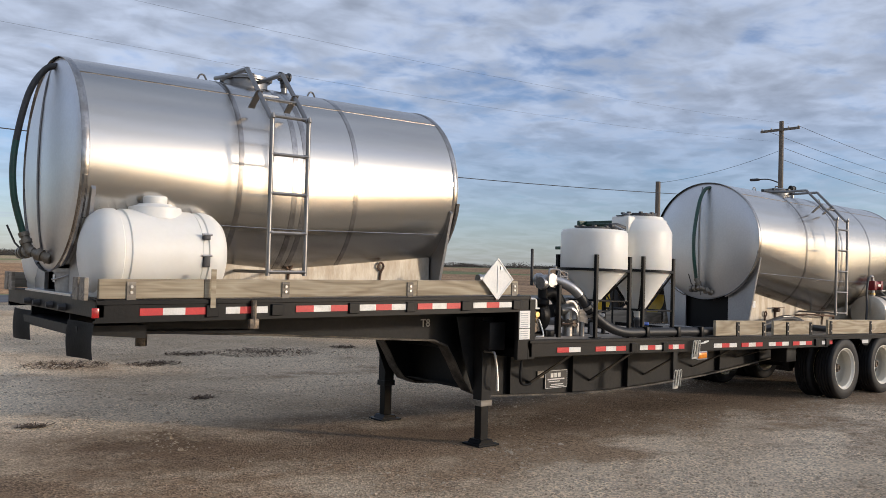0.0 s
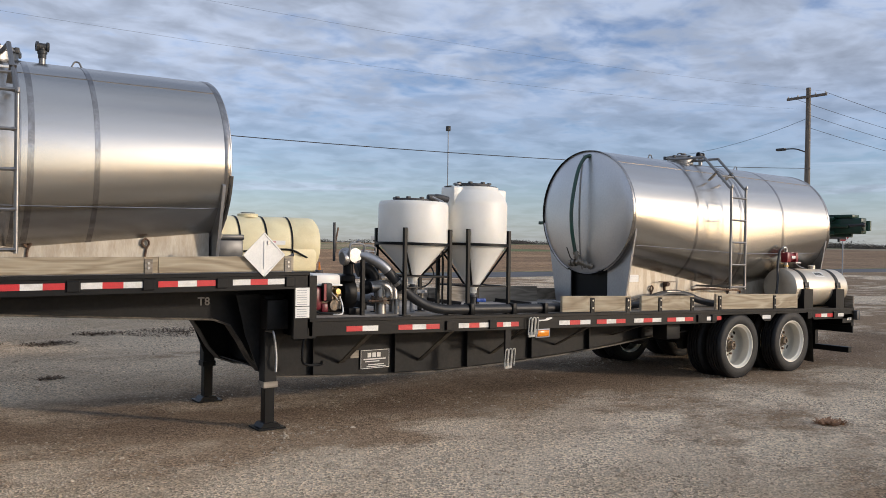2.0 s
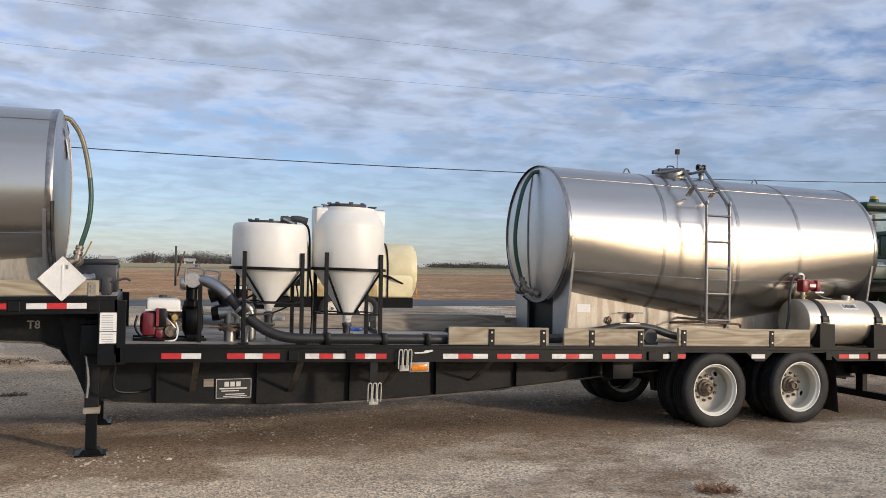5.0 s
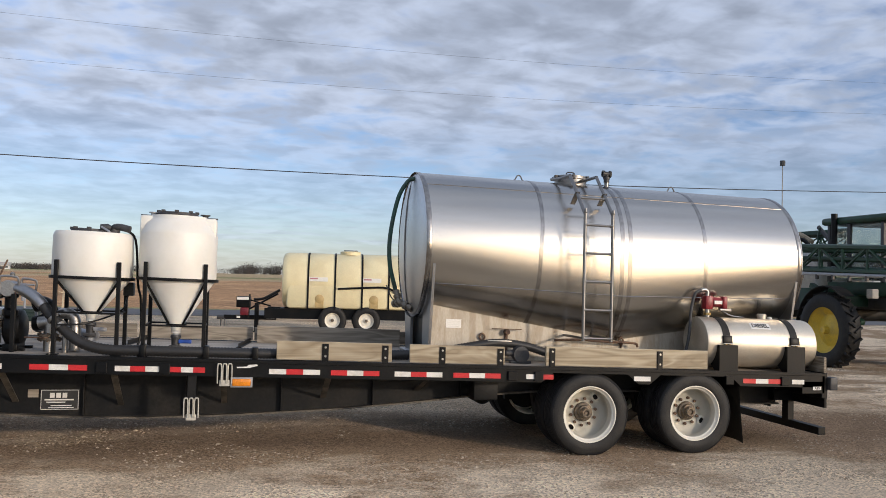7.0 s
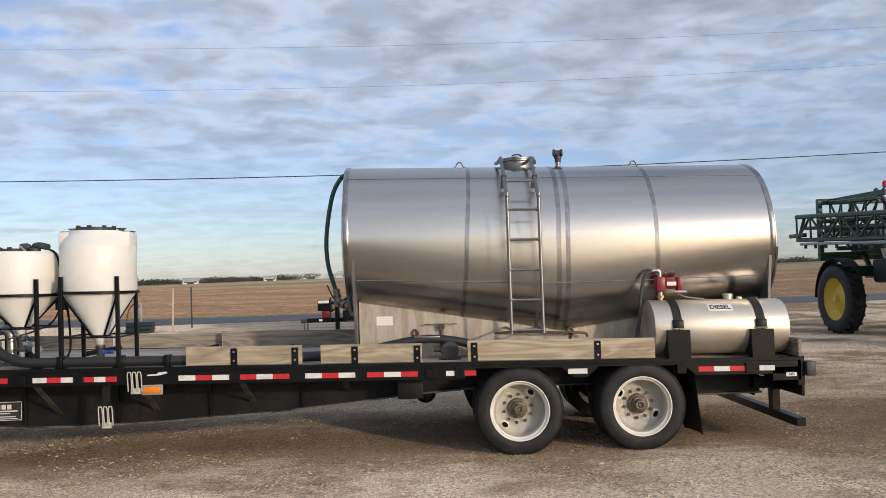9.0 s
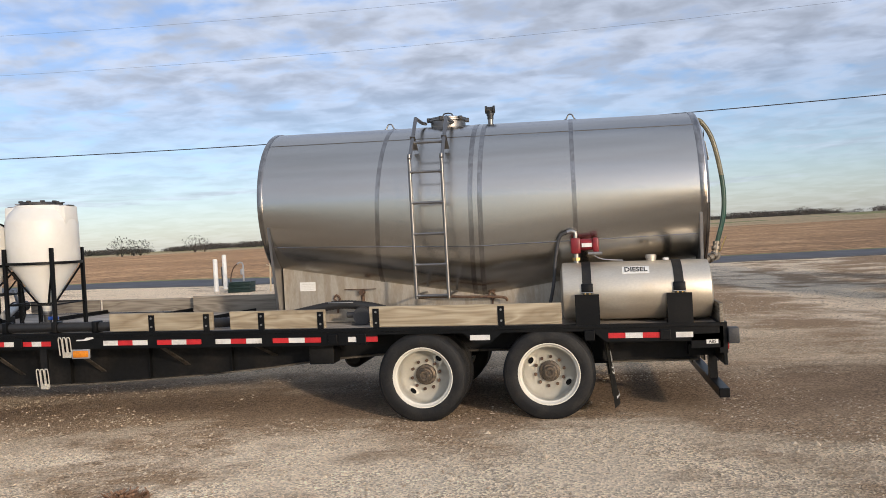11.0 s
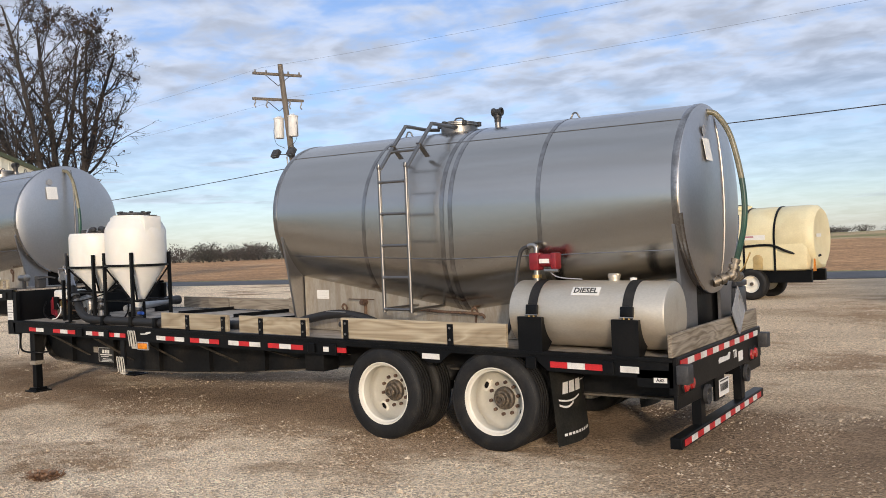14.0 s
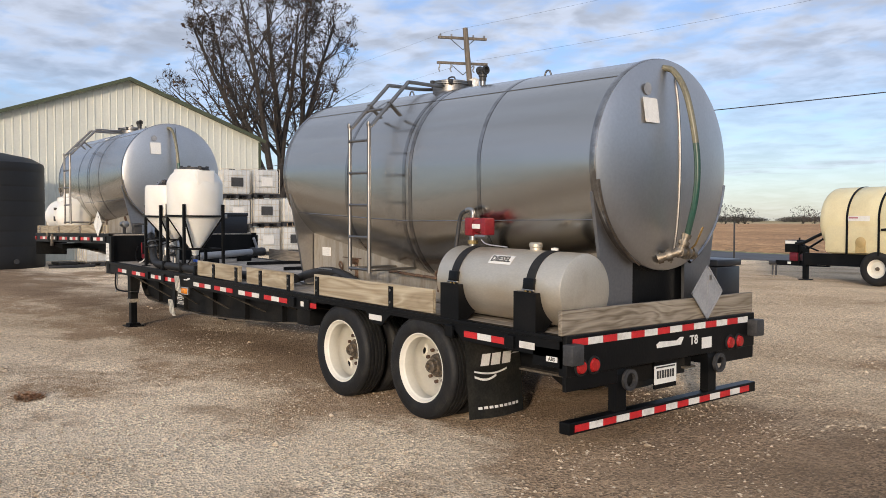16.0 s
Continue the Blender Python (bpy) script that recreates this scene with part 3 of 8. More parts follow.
def words(text, size, m):
    """Raised letters as a bmesh, at the pose m (text runs along its x, up along its y)."""
    cu = bpy.data.curves.new("t", "FONT")
    cu.body, cu.size, cu.align_x, cu.align_y, cu.extrude, cu.resolution_u, cu.offset = text, size, "CENTER", "CENTER", 0.001, 2, size * 0.018
    ob = bpy.data.objects.new("t", cu)
    me = bpy.data.meshes.new_from_object(ob)
    bm = bmesh.new()
    bm.from_mesh(me)
    bpy.data.objects.remove(ob)
    bpy.data.meshes.remove(me)
    bmesh.ops.transform(bm, matrix=m, verts=bm.verts)
    return bm


SIDE = pose(0, 0, 0, 90, 0, 0)           # letters on a face towards -y
REAR = pose(0, 0, 0, 90, 0, 90)          # letters on a face towards +x

# ---- ground, road, distance ----


def sstep(a, b, x):
    t = min(1, max(0, (x - a) / (b - a)))
    return t * t * (3 - 2 * t)


def ground_z(x, y):
    r = math.hypot(x - 10, y)
    z = 0.27 * sstep(4, 15, y) * (1 - sstep(15, 21, x) * (1 - sstep(16, 26, y)))
    z += 0.16 * sstep(2, -9, x)
    z += sstep(70, 420, r) * (2.4 + 1.6 * noise.noise((x / 260, y / 260, 3.3))) - 0.25 * sstep(450, 900, r)
    if r < 40:
        z += 0.018 * noise.noise((x / 1.7, y / 1.7, 0.0)) * sstep(0.6, 3.0, abs(y - 1.3) + (0 if 0 < x < 16 else 2))
    return z


def spaced(vals):
    out = []
    for a, b, n in vals:
        out += [a + (b - a) * k / n for k in range(n)]
    return out + [vals[-1][1]]


gx = spaced([(-2600, -400, 12), (-400, -60, 20), (-60, -8, 26), (-8, 26, 68), (26, 80, 26), (80, 420, 20), (420, 2600, 12)])
gy = spaced([(-2600, -300, 8), (-300, -30, 12), (-30, -10, 10), (-10, 16, 52), (16, 34, 18), (34, 100, 33), (100, 440, 34), (440, 2600, 14)])
bm = bmesh.new()
rows = [[bm.verts.new((x, y, ground_z(x, y))) for x in gx] for y in gy]
for j in range(len(gy) - 1):
    for i in range(len(gx) - 1):
        f = bm.faces.new((rows[j][i], rows[j][i + 1], rows[j + 1][i + 1], rows[j + 1][i]))
        f.smooth = True
        x, y = (gx[i] + gx[i + 1]) / 2, (gy[j] + gy[j + 1]) / 2
        r = math.hypot(x - 10, y)
        k = 0
        if y > 33:
            k = 1
            n = noise.noise((x / 150, y / 60, 1.7))
            if r > 170:
                k = 3 if n < 0.05 else 2
                if (x > 140 and r < 330) or (x < -40 and r < 300):
                    k = 1
        elif y > 31 or x > 75 or x < -62 or y < -60:
            k = 2
        f.material_index = k
solo("ground", bm, [GRAVEL, FIELD, GRASS, TAN], "gravel yard with brown fields beyond the road", "ground", kind="structure", smooth=False)

bm = bmesh.new()
xs = spaced([(-900, -60, 14), (-60, 90, 50), (90, 900, 14)])
for x0, x1 in zip(xs, xs[1:]):
    q = []
    for x, y in ((x0, 25.6), (x1, 25.6), (x1, 31.4), (x0, 31.4)):
        q.append(bm.verts.new((x, y, ground_z(x, y) + 0.03)))
    lo = [bm.verts.new(v.co - Vector((0, 0, 0.15))) for v in q]
    bm.faces.new(q)
    bm.faces.new((q[0], lo[0], lo[1], q[1]))
    bm.faces.new((q[2], lo[2], lo[3], q[3]))
bmesh.ops.remove_doubles(bm, verts=bm.verts, dist=0.001)
solo("road", bm, ASPHALT, "worn grey asphalt country road beside the yard", "road", kind="structure", smooth=False)


def pebbles(count, x0, x1, y0, y1, lo, hi, seed):
    rg = np.random.default_rng(seed)
    base = np.array([(1, 0, 0), (-1, 0, 0), (0, 1, 0), (0, -1, 0), (0, 0, 0.8), (0, 0, -0.6)], float)
    tri = np.array([(0, 2, 4), (2, 1, 4), (1, 3, 4), (3, 0, 4), (2, 0, 5), (1, 2, 5), (3, 1, 5), (0, 3, 5)])
    x, y = rg.uniform(x0, x1, count), rg.uniform(y0, y1, count)
    keep = np.array([noise.noise((a / 1.3, b / 1.3, 5.0)) + 0.6 * noise.noise((a * 2, b * 2, 1.0)) for a, b in zip(x, y)]) + rg.uniform(-0.5, 0.5, count) > -0.05 + 0.7 * np.exp(-((y - 1.2) / 1.3) ** 2)
    x, y = x[keep], y[keep]
    n = len(x)
    s = lo + (hi - lo) * rg.uniform(0, 1, n) ** 2.5
    v = base[None] * s[:, None, None] * rg.uniform(0.6, 1.35, (n, 6, 3))
    a = rg.uniform(0, 6.28, n)
    c, d = np.cos(a)[:, None], np.sin(a)[:, None]
    w = np.empty_like(v)
    w[:, :, 0], w[:, :, 1], w[:, :, 2] = v[:, :, 0] * c - v[:, :, 1] * d, v[:, :, 0] * d + v[:, :, 1] * c, v[:, :, 2] * 0.75
    z = np.array([ground_z(p, q) for p, q in zip(x, y)])
    w += np.stack([x, y, z + s * 0.12], 1)[:, None, :]
    return w.reshape(-1, 3), (tri[None] + 6 * np.arange(n)[:, None, None]).reshape(-1, 3)


va, fa = pebbles(170000, -3, 20, -5.2, 4.5, 0.004, 0.018, 11)
vb, fb = pebbles(34000, -8, 24, 4.5, 14, 0.009, 0.026, 12)
vc, fc = pebbles(900, -2, 20, -5, 6, 0.020, 0.042, 13)
verts, faces = np.concatenate([va, vb, vc]), np.concatenate([fa, fb + len(va), fc + len(va) + len(vb)])
me = bpy.data.meshes.new("loose_gravel")
me.from_pydata(verts.tolist(), [], faces.tolist())
me.materials.append(STONE)
tagged(new("loose_gravel", me), "pale crushed limestone scattered over the yard", "gravel", kind="stuff")


def weeds(x, y, rad, n, seed, mat_, label, high=0.06):
    rg = random.Random(seed)
    bm = bmesh.new()
    for _ in range(n):
        a, d = rg.uniform(0, 6.28), rad * rg.random() ** 0.7
        px, py = x + math.cos(a) * d * 1.5, y + math.sin(a) * d
        z = ground_z(px, py)
        b2, ln = rg.uniform(0, 6.28), rg.uniform(0.03, 0.12)
        dx, dy = math.cos(b2) * ln, math.sin(b2) * ln
        h = rg.uniform(0.01, high)
        w = rg.uniform(0.004, 0.012)
        q = [(px - dy * w / ln, py + dx * w / ln, z), (px + dy * w / ln, py - dx * w / ln, z), (px + dx + dy * w / ln, py + dy - dx * w / ln, z + h), (px + dx - dy * w / ln, py + dy + dx * w / ln, z + h)]
        bm.faces.new([bm.verts.new(c) for c in q])
    return solo("weed_clump", bm, mat_, label, "weeds", "weed clumps on the gravel", "stuff", smooth=False)


weeds(10.85, -2.42, 0.12, 210, 1, STUBBLE, "dry brown weed clump lying on the gravel", 0.045)
for i, (x, y, r) in enumerate([(3.9, 8.3, 0.45), (5.2, 8.0, 0.3), (7.6, 8.6, 0.7), (6.2, 8.9, 0.3), (4.6, 4.6, 0.12), (2.3, 3.6, 0.1), (1.8, 4.0, 0.1), (9.5, 8.9, 0.2)]):
    weeds(x, y, r, int(900 * r), 20 + i, DEAD_LEAF, "flat patch of dead brown leaves on the gravel", 0.03)

# far trees: one mass of twig clumps along the horizon


def far_trees(name, spots, seed, label, n=280):
    """Bare trees as many small twig triangles round a few limbs, all in one mesh."""
    rg = np.random.default_rng(seed)
    x, y, h, w = np.array(spots).T
    z0 = np.array([ground_z(a, b) - 0.3 for a, b in zip(x, y)])
    m = len(x)
    u = rg.normal(0, 1, (m, n, 3))
    u /= np.linalg.norm(u, axis=2)[:, :, None]
    u *= rg.uniform(0.2, 1, (m, n, 1)) ** 0.5
    c = np.stack([x[:, None] + u[:, :, 0] * w[:, None] / 2, y[:, None] + u[:, :, 1] * w[:, None] / 2, z0[:, None] + h[:, None] * (0.52 + 0.48 * u[:, :, 2])], 2)
    s = rg.uniform(0.14, 0.42, (m, n, 1))
    p, q = rg.normal(0, 0.6, (m, n, 3)) * s, rg.normal(0, 0.6, (m, n, 3)) * s
    p[:, :, 2] += 0.3 * s[:, :, 0]
    twigs = np.stack([c - p, c + p, c + q], 2).reshape(-1, 3)
    k = 7
    a = rg.normal(0, 0.2, (m, k, 2)) * w[:, None, None]
    foot = np.stack([x, y, z0], 1)[:, None, :] + np.zeros((m, k, 3))
    side = np.zeros((m, k, 3))
    side[:, :, 0] = 0.015 * w[:, None]
    tip = foot + np.concatenate([a, (h[:, None] * rg.uniform(0.6, 0.95, (m, k)))[:, :, None]], 2)
    limbs = np.stack([foot - side, foot + side, tip], 2).reshape(-1, 3)
    verts = np.concatenate([twigs, limbs])
    me = bpy.data.meshes.new(name)
    me.from_pydata(verts.tolist(), [], np.arange(len(verts)).reshape(-1, 3).tolist())
    me.materials.append(FAR_TREE)
    return tagged(new(name, me), label, "trees", kind="stuff")


rg = random.Random(5)
spots = []
for k in range(2000):
    az = radians(rg.uniform(5, 172))
    clump = noise.noise((math.degrees(az) / 6.0, 0.5, 0.0)) + 0.5 * noise.noise((math.degrees(az) / 2.0, 3.5, 0.0))
    if clump < -0.22 and rg.random() < 0.85:
        continue
    r = rg.uniform(430, 640)
    spots.append((10 + r * math.cos(az), r * math.sin(az), rg.uniform(2.4, 4.6) * (1 + 0.4 * clump) * (0.4 if 2.6 < az < 2.84 else 1.5 if 1.45 < az < 1.70 else 0.85 if az < 2.15 else 1.2), rg.uniform(8, 18)))
far_trees("far_woods", spots, 6, "bare grey-brown winter woods along the horizon")
near = []
for k in range(150):
    az = radians(rg.choice([rg.uniform(126, 150), rg.uniform(128, 145)]) if k > 4 else rg.uniform(113, 121))
    r = rg.uniform(260, 330)
    near.append((10 + r * math.cos(az), r * math.sin(az), rg.uniform(3.6, 7.2), rg.uniform(5, 10)))
far_trees("field_edge_trees", near, 7, "bare leafless trees beyond the brown field")


def house(x, y, w, d, h, turn, label):
    global ORG
    ob = thing("farm_building", (x, y, ground_z(x, y)), label, "building", "far farm buildings")
    r = Matrix.Translation((x, y, 0)) @ Matrix.Rotation(radians(turn), 4, "Z")
    z = ground_z(x, y) - 0.3

    def put_in(bm2):
        bmesh.ops.transform(bm2, matrix=r, verts=bm2.verts)
        return bm2
    part("wall", put_in(box(-w / 2, w / 2, -d / 2, d / 2, z, z + h)), WHITE, ob, smooth=False)
    part("roof", put_in(prism([(-d / 2 - 0.4, z + h - 0.1), (d / 2 + 0.4, z + h - 0.1), (0, z + h + d * 0.28)], "X", -w / 2 - 0.4, w / 2 + 0.4)), TAN_ROOF if w > 14 else CONC, ob, smooth=False)
    part("door", put_in(box(-1.6, 1.6, -d / 2 - 0.08, -d / 2 - 0.01, z, z + h * 0.75)), DARK, ob, smooth=False)
    for s in (-0.33, 0.33):
        part("window", put_in(box(s * w - 0.6, s * w + 0.6, -d / 2 - 0.08, -d / 2 - 0.01, z + h * 0.45, z + h * 0.8)), DARK, ob, smooth=False)


for x, y, w, d, h, a in [(-8, 420, 7, 5, 1.9, 8), (30, 430, 5, 4, 1.7, -5), (-60, 410, 6, 4, 1.8, 12), (205, 330, 7, 5, 2.0, -30), (224, 318, 6, 5, 1.9, -35), (-212, 255, 15, 7, 2.4, 40), (-178, 272, 8, 6, 2.2, 35), (-196, 262, 6, 5, 1.9, 38), (-96, 400, 7, 5, 2.0, 10)]:
    house(x, y, w, d, h, a, "small white gabled farm building across the fields")

# cell tower
ob = thing("radio_tower", (426, 585, 3), "slim grey radio mast far across the fields", "tower")
part("mast", cyl((426, 585, 2), (426, 585, 101), 0.55, 8, 0.4), GREY_PVC, ob)
part("antenna_head", lathe([(0, 101), (2.1, 101), (2.1, 105), (0, 105)], (426, 585, 0), seg=8), DARK, ob, smooth=False)


# ---- power line ----
def insulator(p, bm):
    return lathe([(0, 0), (0.035, 0), (0.06, 0.03), (0.03, 0.05), (0.055, 0.08), (0.025, 0.12), (0, 0.13)], p, seg=8, bm=bm)


PA, PB = (-10.6, 22.4), (52.0, 23.0)
z0 = ground_z(*PA)
ob = thing("utility_pole", (*PA, z0), "weathered wooden utility pole with two crossarms, transformers and floodlights", "utility pole", "utility poles along the road")
FOOT = (PA[0] + 0.95, PA[1] + 0.4)      # the pole leans
part("pole", cyl((*FOOT, z0 - 0.3), (*PA, 11.0), 0.19, 12, 0.12), POLE_WOOD, ob)
for z, w in ((10.55, 1.2), (9.35, 1.25)):
    a = part("crossarm", box(PA[0] - 0.255, PA[0] - 0.145, PA[1] - w, PA[1] + w, z - 0.06, z + 0.06, 0.008, rot=Matrix.Rotation(radians(-27), 4, "Z")), POLE_WOOD, ob, smooth=False)
    for s in (-0.9, -0.45, 0.45, 0.9):
        if z > 10:
            part("insulator", insulator((PA[0] - 0.2 + s * w * 0.454, PA[1] + s * w * 0.891, z + 0.06), None), GREY_PVC, a)
        else:
            hx, hy_ = PA[0] - 0.2 + s * w * 0.454, PA[1] + s * w * 0.891
            part("fuse_cutout", tube(smooth_path([(hx, hy_, z - 0.05), (hx + 0.05, hy_ - 0.03, z - 0.18), (hx - 0.03, hy_ - 0.03, z - 0.30), (hx + 0.06, hy_ - 0.03, z - 0.42)], 3), 0.035, 6), GREY_PVC, a)
    for s in (-1, 1):
        part("brace", cyl((PA[0] - 0.2 + s * 0.27, PA[1] + s * 0.53, z - 0.05), (PA[0] - 0.16, PA[1], z - 0.55), 0.018, 6), DARK, a)
LEAN0 = PA
PA = (LEAN0[0] + 0.28, LEAN0[1] + 0.1)
for s in (-1, 1):
    t = part("transformer", lathe([(0, -0.50), (0.21, -0.50), (0.23, -0.46), (0.23, 0.40), (0.25, 0.42), (0.25, 0.46), (0.08, 0.52), (0, 0.52)], (PA[0] + s * 0.46, PA[1] - 0.15, 8.0), seg=16), WHITE, ob, "pale grey can transformer")
    part("bushing", insulator((PA[0] + s * 0.42 - 0.08, PA[1] - 0.15, 8.45), None), WHITE, t)
    part("bushing", insulator((PA[0] + s * 0.42 + 0.08, PA[1] - 0.15, 8.45), None), WHITE, t)
    part("lead", tube(smooth_path([(PA[0] + s * 0.42, PA[1] - 0.15, 8.5), (PA[0] + s * 0.75, PA[1] - 0.2, 8.0), (PA[0] + s * 0.65, PA[1] - 0.2, 7.3), (PA[0] + s * 0.1, PA[1] - 0.2, 7.0)]), 0.012, 5), DARK, t)
    fl = part("floodlight", box(PA[0] + s * 0.5 - 0.2, PA[0] + s * 0.5 + 0.2, PA[1] - 0.5, PA[1] - 0.28, 6.55, 6.95, 0.03, rot=Matrix.Rotation(radians(-35), 4, "X")), DARK, ob)
    part("lens", box(PA[0] + s * 0.5 - 0.16, PA[0] + s * 0.5 + 0.16, PA[1] - 0.515, PA[1] - 0.505, 6.55, 6.85, 0.0, rot=Matrix.Rotation(radians(-35), 4, "X")), GLASS, fl, smooth=False)
    part("arm", cyl((PA[0], PA[1] - 0.1, 6.7), (PA[0] + s * 0.45, PA[1] - 0.3, 6.72), 0.02, 6), DARK, fl)
PA = LEAN0
part("conduit", cyl((FOOT[0] - 0.21, FOOT[1] - 0.2, z0), (PA[0] + 0.22, PA[1] - 0.02, 6.6), 0.04, 8), GREY_PVC, ob, "grey conduit strapped to the pole")
part("meter_box", box(FOOT[0] + 0.40, FOOT[0] + 0.64, FOOT[1] - 0.2, FOOT[1] + 0.0, z0, z0 + 0.72, 0.02), CONC, ob)
part("guy_guard", cyl((FOOT[0] + 0.05, FOOT[1] - 0.6, z0), (FOOT[0] - 0.1, FOOT[1] - 0.2, z0 + 2.4), 0.04, 6), WHITE, ob)

z0 = ground_z(*PB)
ob = thing("utility_pole", (*PB, z0), "dark wooden utility pole with a crossarm and a street lamp", "utility pole", "utility poles along the road")
part("pole", cyl((*PB, z0 - 0.3), (*PB, 12.1), 0.21, 12, 0.14), POLE_WOOD, ob)
a = part("crossarm", box(PB[0] - 0.26, PB[0] - 0.15, PB[1] - 1.35, PB[1] + 1.35, 11.42, 11.58, 0.008), POLE_WOOD, ob, smooth=False)
for s in (-1.05, -0.5, 0.5, 1.05):
    part("insulator", insulator((PB[0] - 0.2, PB[1] + s * 1.2, 11.58), None), WHITE, a)
l = part("lamp_arm", tube(smooth_path([(PB[0], PB[1], 8.0), (PB[0] - 0.05, PB[1] + 0.8, 8.3), (PB[0] - 0.1, PB[1] + 1.6, 8.35)]), 0.045, 6), DARK, ob)
part("lamp_head", box(PB[0] - 0.25, PB[0] + 0.05, PB[1] + 1.5, PB[1] + 2.1, 8.26, 8.42, 0.04), DARK, l)
part("sign", box(PB[0] - 0.15, PB[0] + 0.15, PB[1] - 0.24, PB[1] - 0.22, 1.2, 3.2), BLUE, ob, "faded blue strip on the pole", smooth=False)

PC = (52.1, 32.8)
ob = thing("post", (*PC, 0.2), "short dark wooden pole beside the road", "pole")
part("shaft", cyl((*PC, 0), (*PC, 8.75), 0.21, 10, 0.18), POLE_WOOD, ob)


def wire(a, b, sag, label, r=0.013):
    a, b = Vector(a), Vector(b)
    p = [a.lerp(b, k / 24) - Vector((0, 0, sag * 4 * (k / 24) * (1 - k / 24))) for k in range(25)]
    return solo("overhead_wire", tube(p, r, 5), DARK, label, "wire", "wires of the power line")


PZ = (-75, 22.0)
for dx, z in ((-1.0, 10.72), (0.5, 9.5)):
    wire((PA[0] - 0.2, PA[1] + dx, z), (PB[0] - 0.2, PB[1] + dx, 11.75 if z > 10 else 10.8), 0.9, "thin dark electric wire slung between the poles", 0.0035)
    wire((PA[0] - 0.2, PA[1] + dx, z), (PZ[0], PZ[1] + dx, z), 1.2, "thin dark electric wire slung between the poles", 0.0035)
wire((PA[0], PA[1] - 0.2, 6.0), (PB[0], PB[1] - 0.2, 7.0), 0.7, "dark telephone cable slung between the poles", 0.018)
wire((PA[0], PA[1] - 0.2, 6.0), (PZ[0], PZ[1], 6.2), 0.9, "dark telephone cable slung between the poles", 0.018)
for dx, z in ((-1.2, 11.65), (1.2, 11.65), (0, 10.4), (0, 9.6)):
    wire((PB[0], PB[1] + dx, z), (118, 22 + dx, z - 0.8), 1.4, "dark wire running on from the pole", 0.014)
wire((PB[0], PB[1], 10.2), (PC[0], PC[1], 8.65), 0.3, "dark service wire between pole and post", 0.012)
for n, (x, y) in enumerate([(-75, 22.0), (118, 22.0)]):
    ob = thing("utility_pole", (x, y, 0.2), "plain far wooden utility pole", "utility pole", "utility poles along the road")
    part("pole", cyl((x, y, ground_z(x, y) - 0.3), (x, y, 11.6), 0.2, 10, 0.13), POLE_WOOD, ob)
    part("crossarm", box(x - 0.06, x + 0.06, y - 1.2, y + 1.2, 11.1, 11.24), POLE_WOOD, ob, smooth=False)

x, y = 51.6, 20.4
z = ground_z(x, y)
sg = thing("stop_sign", (x, y, z), "red octagonal stop sign on a thin steel post", "road sign")
part("post", box(x + 0.01, x + 0.06, y - 0.03, y + 0.03, z - 0.2, 3.05, 0.004), GREY_PVC, sg, smooth=False)
turn = Matrix.Translation((x, y, 2.78)) @ Matrix.Rotation(radians(-58), 4, "Z")
for nm, r_, d_, m_ in (("border", 0.405, 0.0, WHITE), ("plate", 0.375, 0.004, RED_TAPE)):
    pl_ = prism([(r_ * math.cos(radians(22.5 + 45 * k)), r_ * math.sin(radians(22.5 + 45 * k))) for k in range(8)], "Y", -0.008 - d_, -d_)
    bmesh.ops.transform(pl_, matrix=turn, verts=pl_.verts)
    part(nm, pl_, m_, sg, smooth=False)
lt = words("STOP", 0.25, turn @ Matrix.Translation((0, -0.016, 0)) @ SIDE)
part("lettering", lt, WHITE, sg, smooth=False)
x, y = 52.7, 24.2
z = ground_z(x, y)
gw = thing("guy_wire", (x, y, z), "guy wire with a yellow plastic guard running up to the pole", "guy wire")
part("guard", cyl((x, y - 0.35, z), (x - 0.05, y - 0.1, 2.6), 0.035, 8), YELLOW, gw, "yellow guard")
part("wire", tube([(x, y - 0.4, z - 0.1), (PB[0] + 0.1, PB[1] + 0.1, 8.6)], 0.012, 5), DARK, gw)

# posts, stake and hydrant at the yard's edge
for x, y, h, label in [(0.80, 21.6, 1.22, "white plastic pipe post at the edge of the yard"), (0.46, 23.2, 1.36, "taller white plastic pipe post at the edge of the yard")]:
    z = ground_z(x, y)
    solo("bollard", lathe([(0.085, -0.1), (0.085, h - 0.05), (0.07, h - 0.01), (0.0, h)], (x, y, z), seg=16), WHITE, label, "post", "white posts")
x, y = 3.30, 20.7
z = ground_z(x, y)
st = thing("survey_stake", (x, y, z), "pale wooden stake with a ribbon tied round it", "stake")
part("stake", box(x - 0.03, x + 0.03, y - 0.012, y + 0.012, z - 0.1, z + 1.5, 0.002, rot=Matrix.Rotation(radians(2), 4, "Y")), WOOD_STAKE, st, smooth=False)
part("ribbon", tube(smooth_path([(x - 0.14, y - 0.02, z + 0.95), (x - 0.03, y - 0.03, z + 0.92), (x + 0.06, y - 0.02, z + 0.90)], 3), 0.018, 5), WOOD_STAKE, st)
for x, y, h in ((3.33, 23.0, 1.5), (-0.9, 26.0, 0.8)):
    z = ground_z(x, y)
    solo("marker_post", box(x - 0.025, x + 0.025, y - 0.02, y + 0.02, z - 0.1, z + h, 0.004), DARK, "thin dark steel marker post beside the road", "post", "marker posts")
x, y = 2.02, 21.3
z = ground_z(x, y)
hy = thing("yard_hydrant", (x, y, z), "galvanised yard hydrant with a faded red hose", "hydrant")
part("standpipe", cyl((x, y, z - 0.1), (x, y, z + 0.98), 0.035, 10), GREY_PVC, hy)
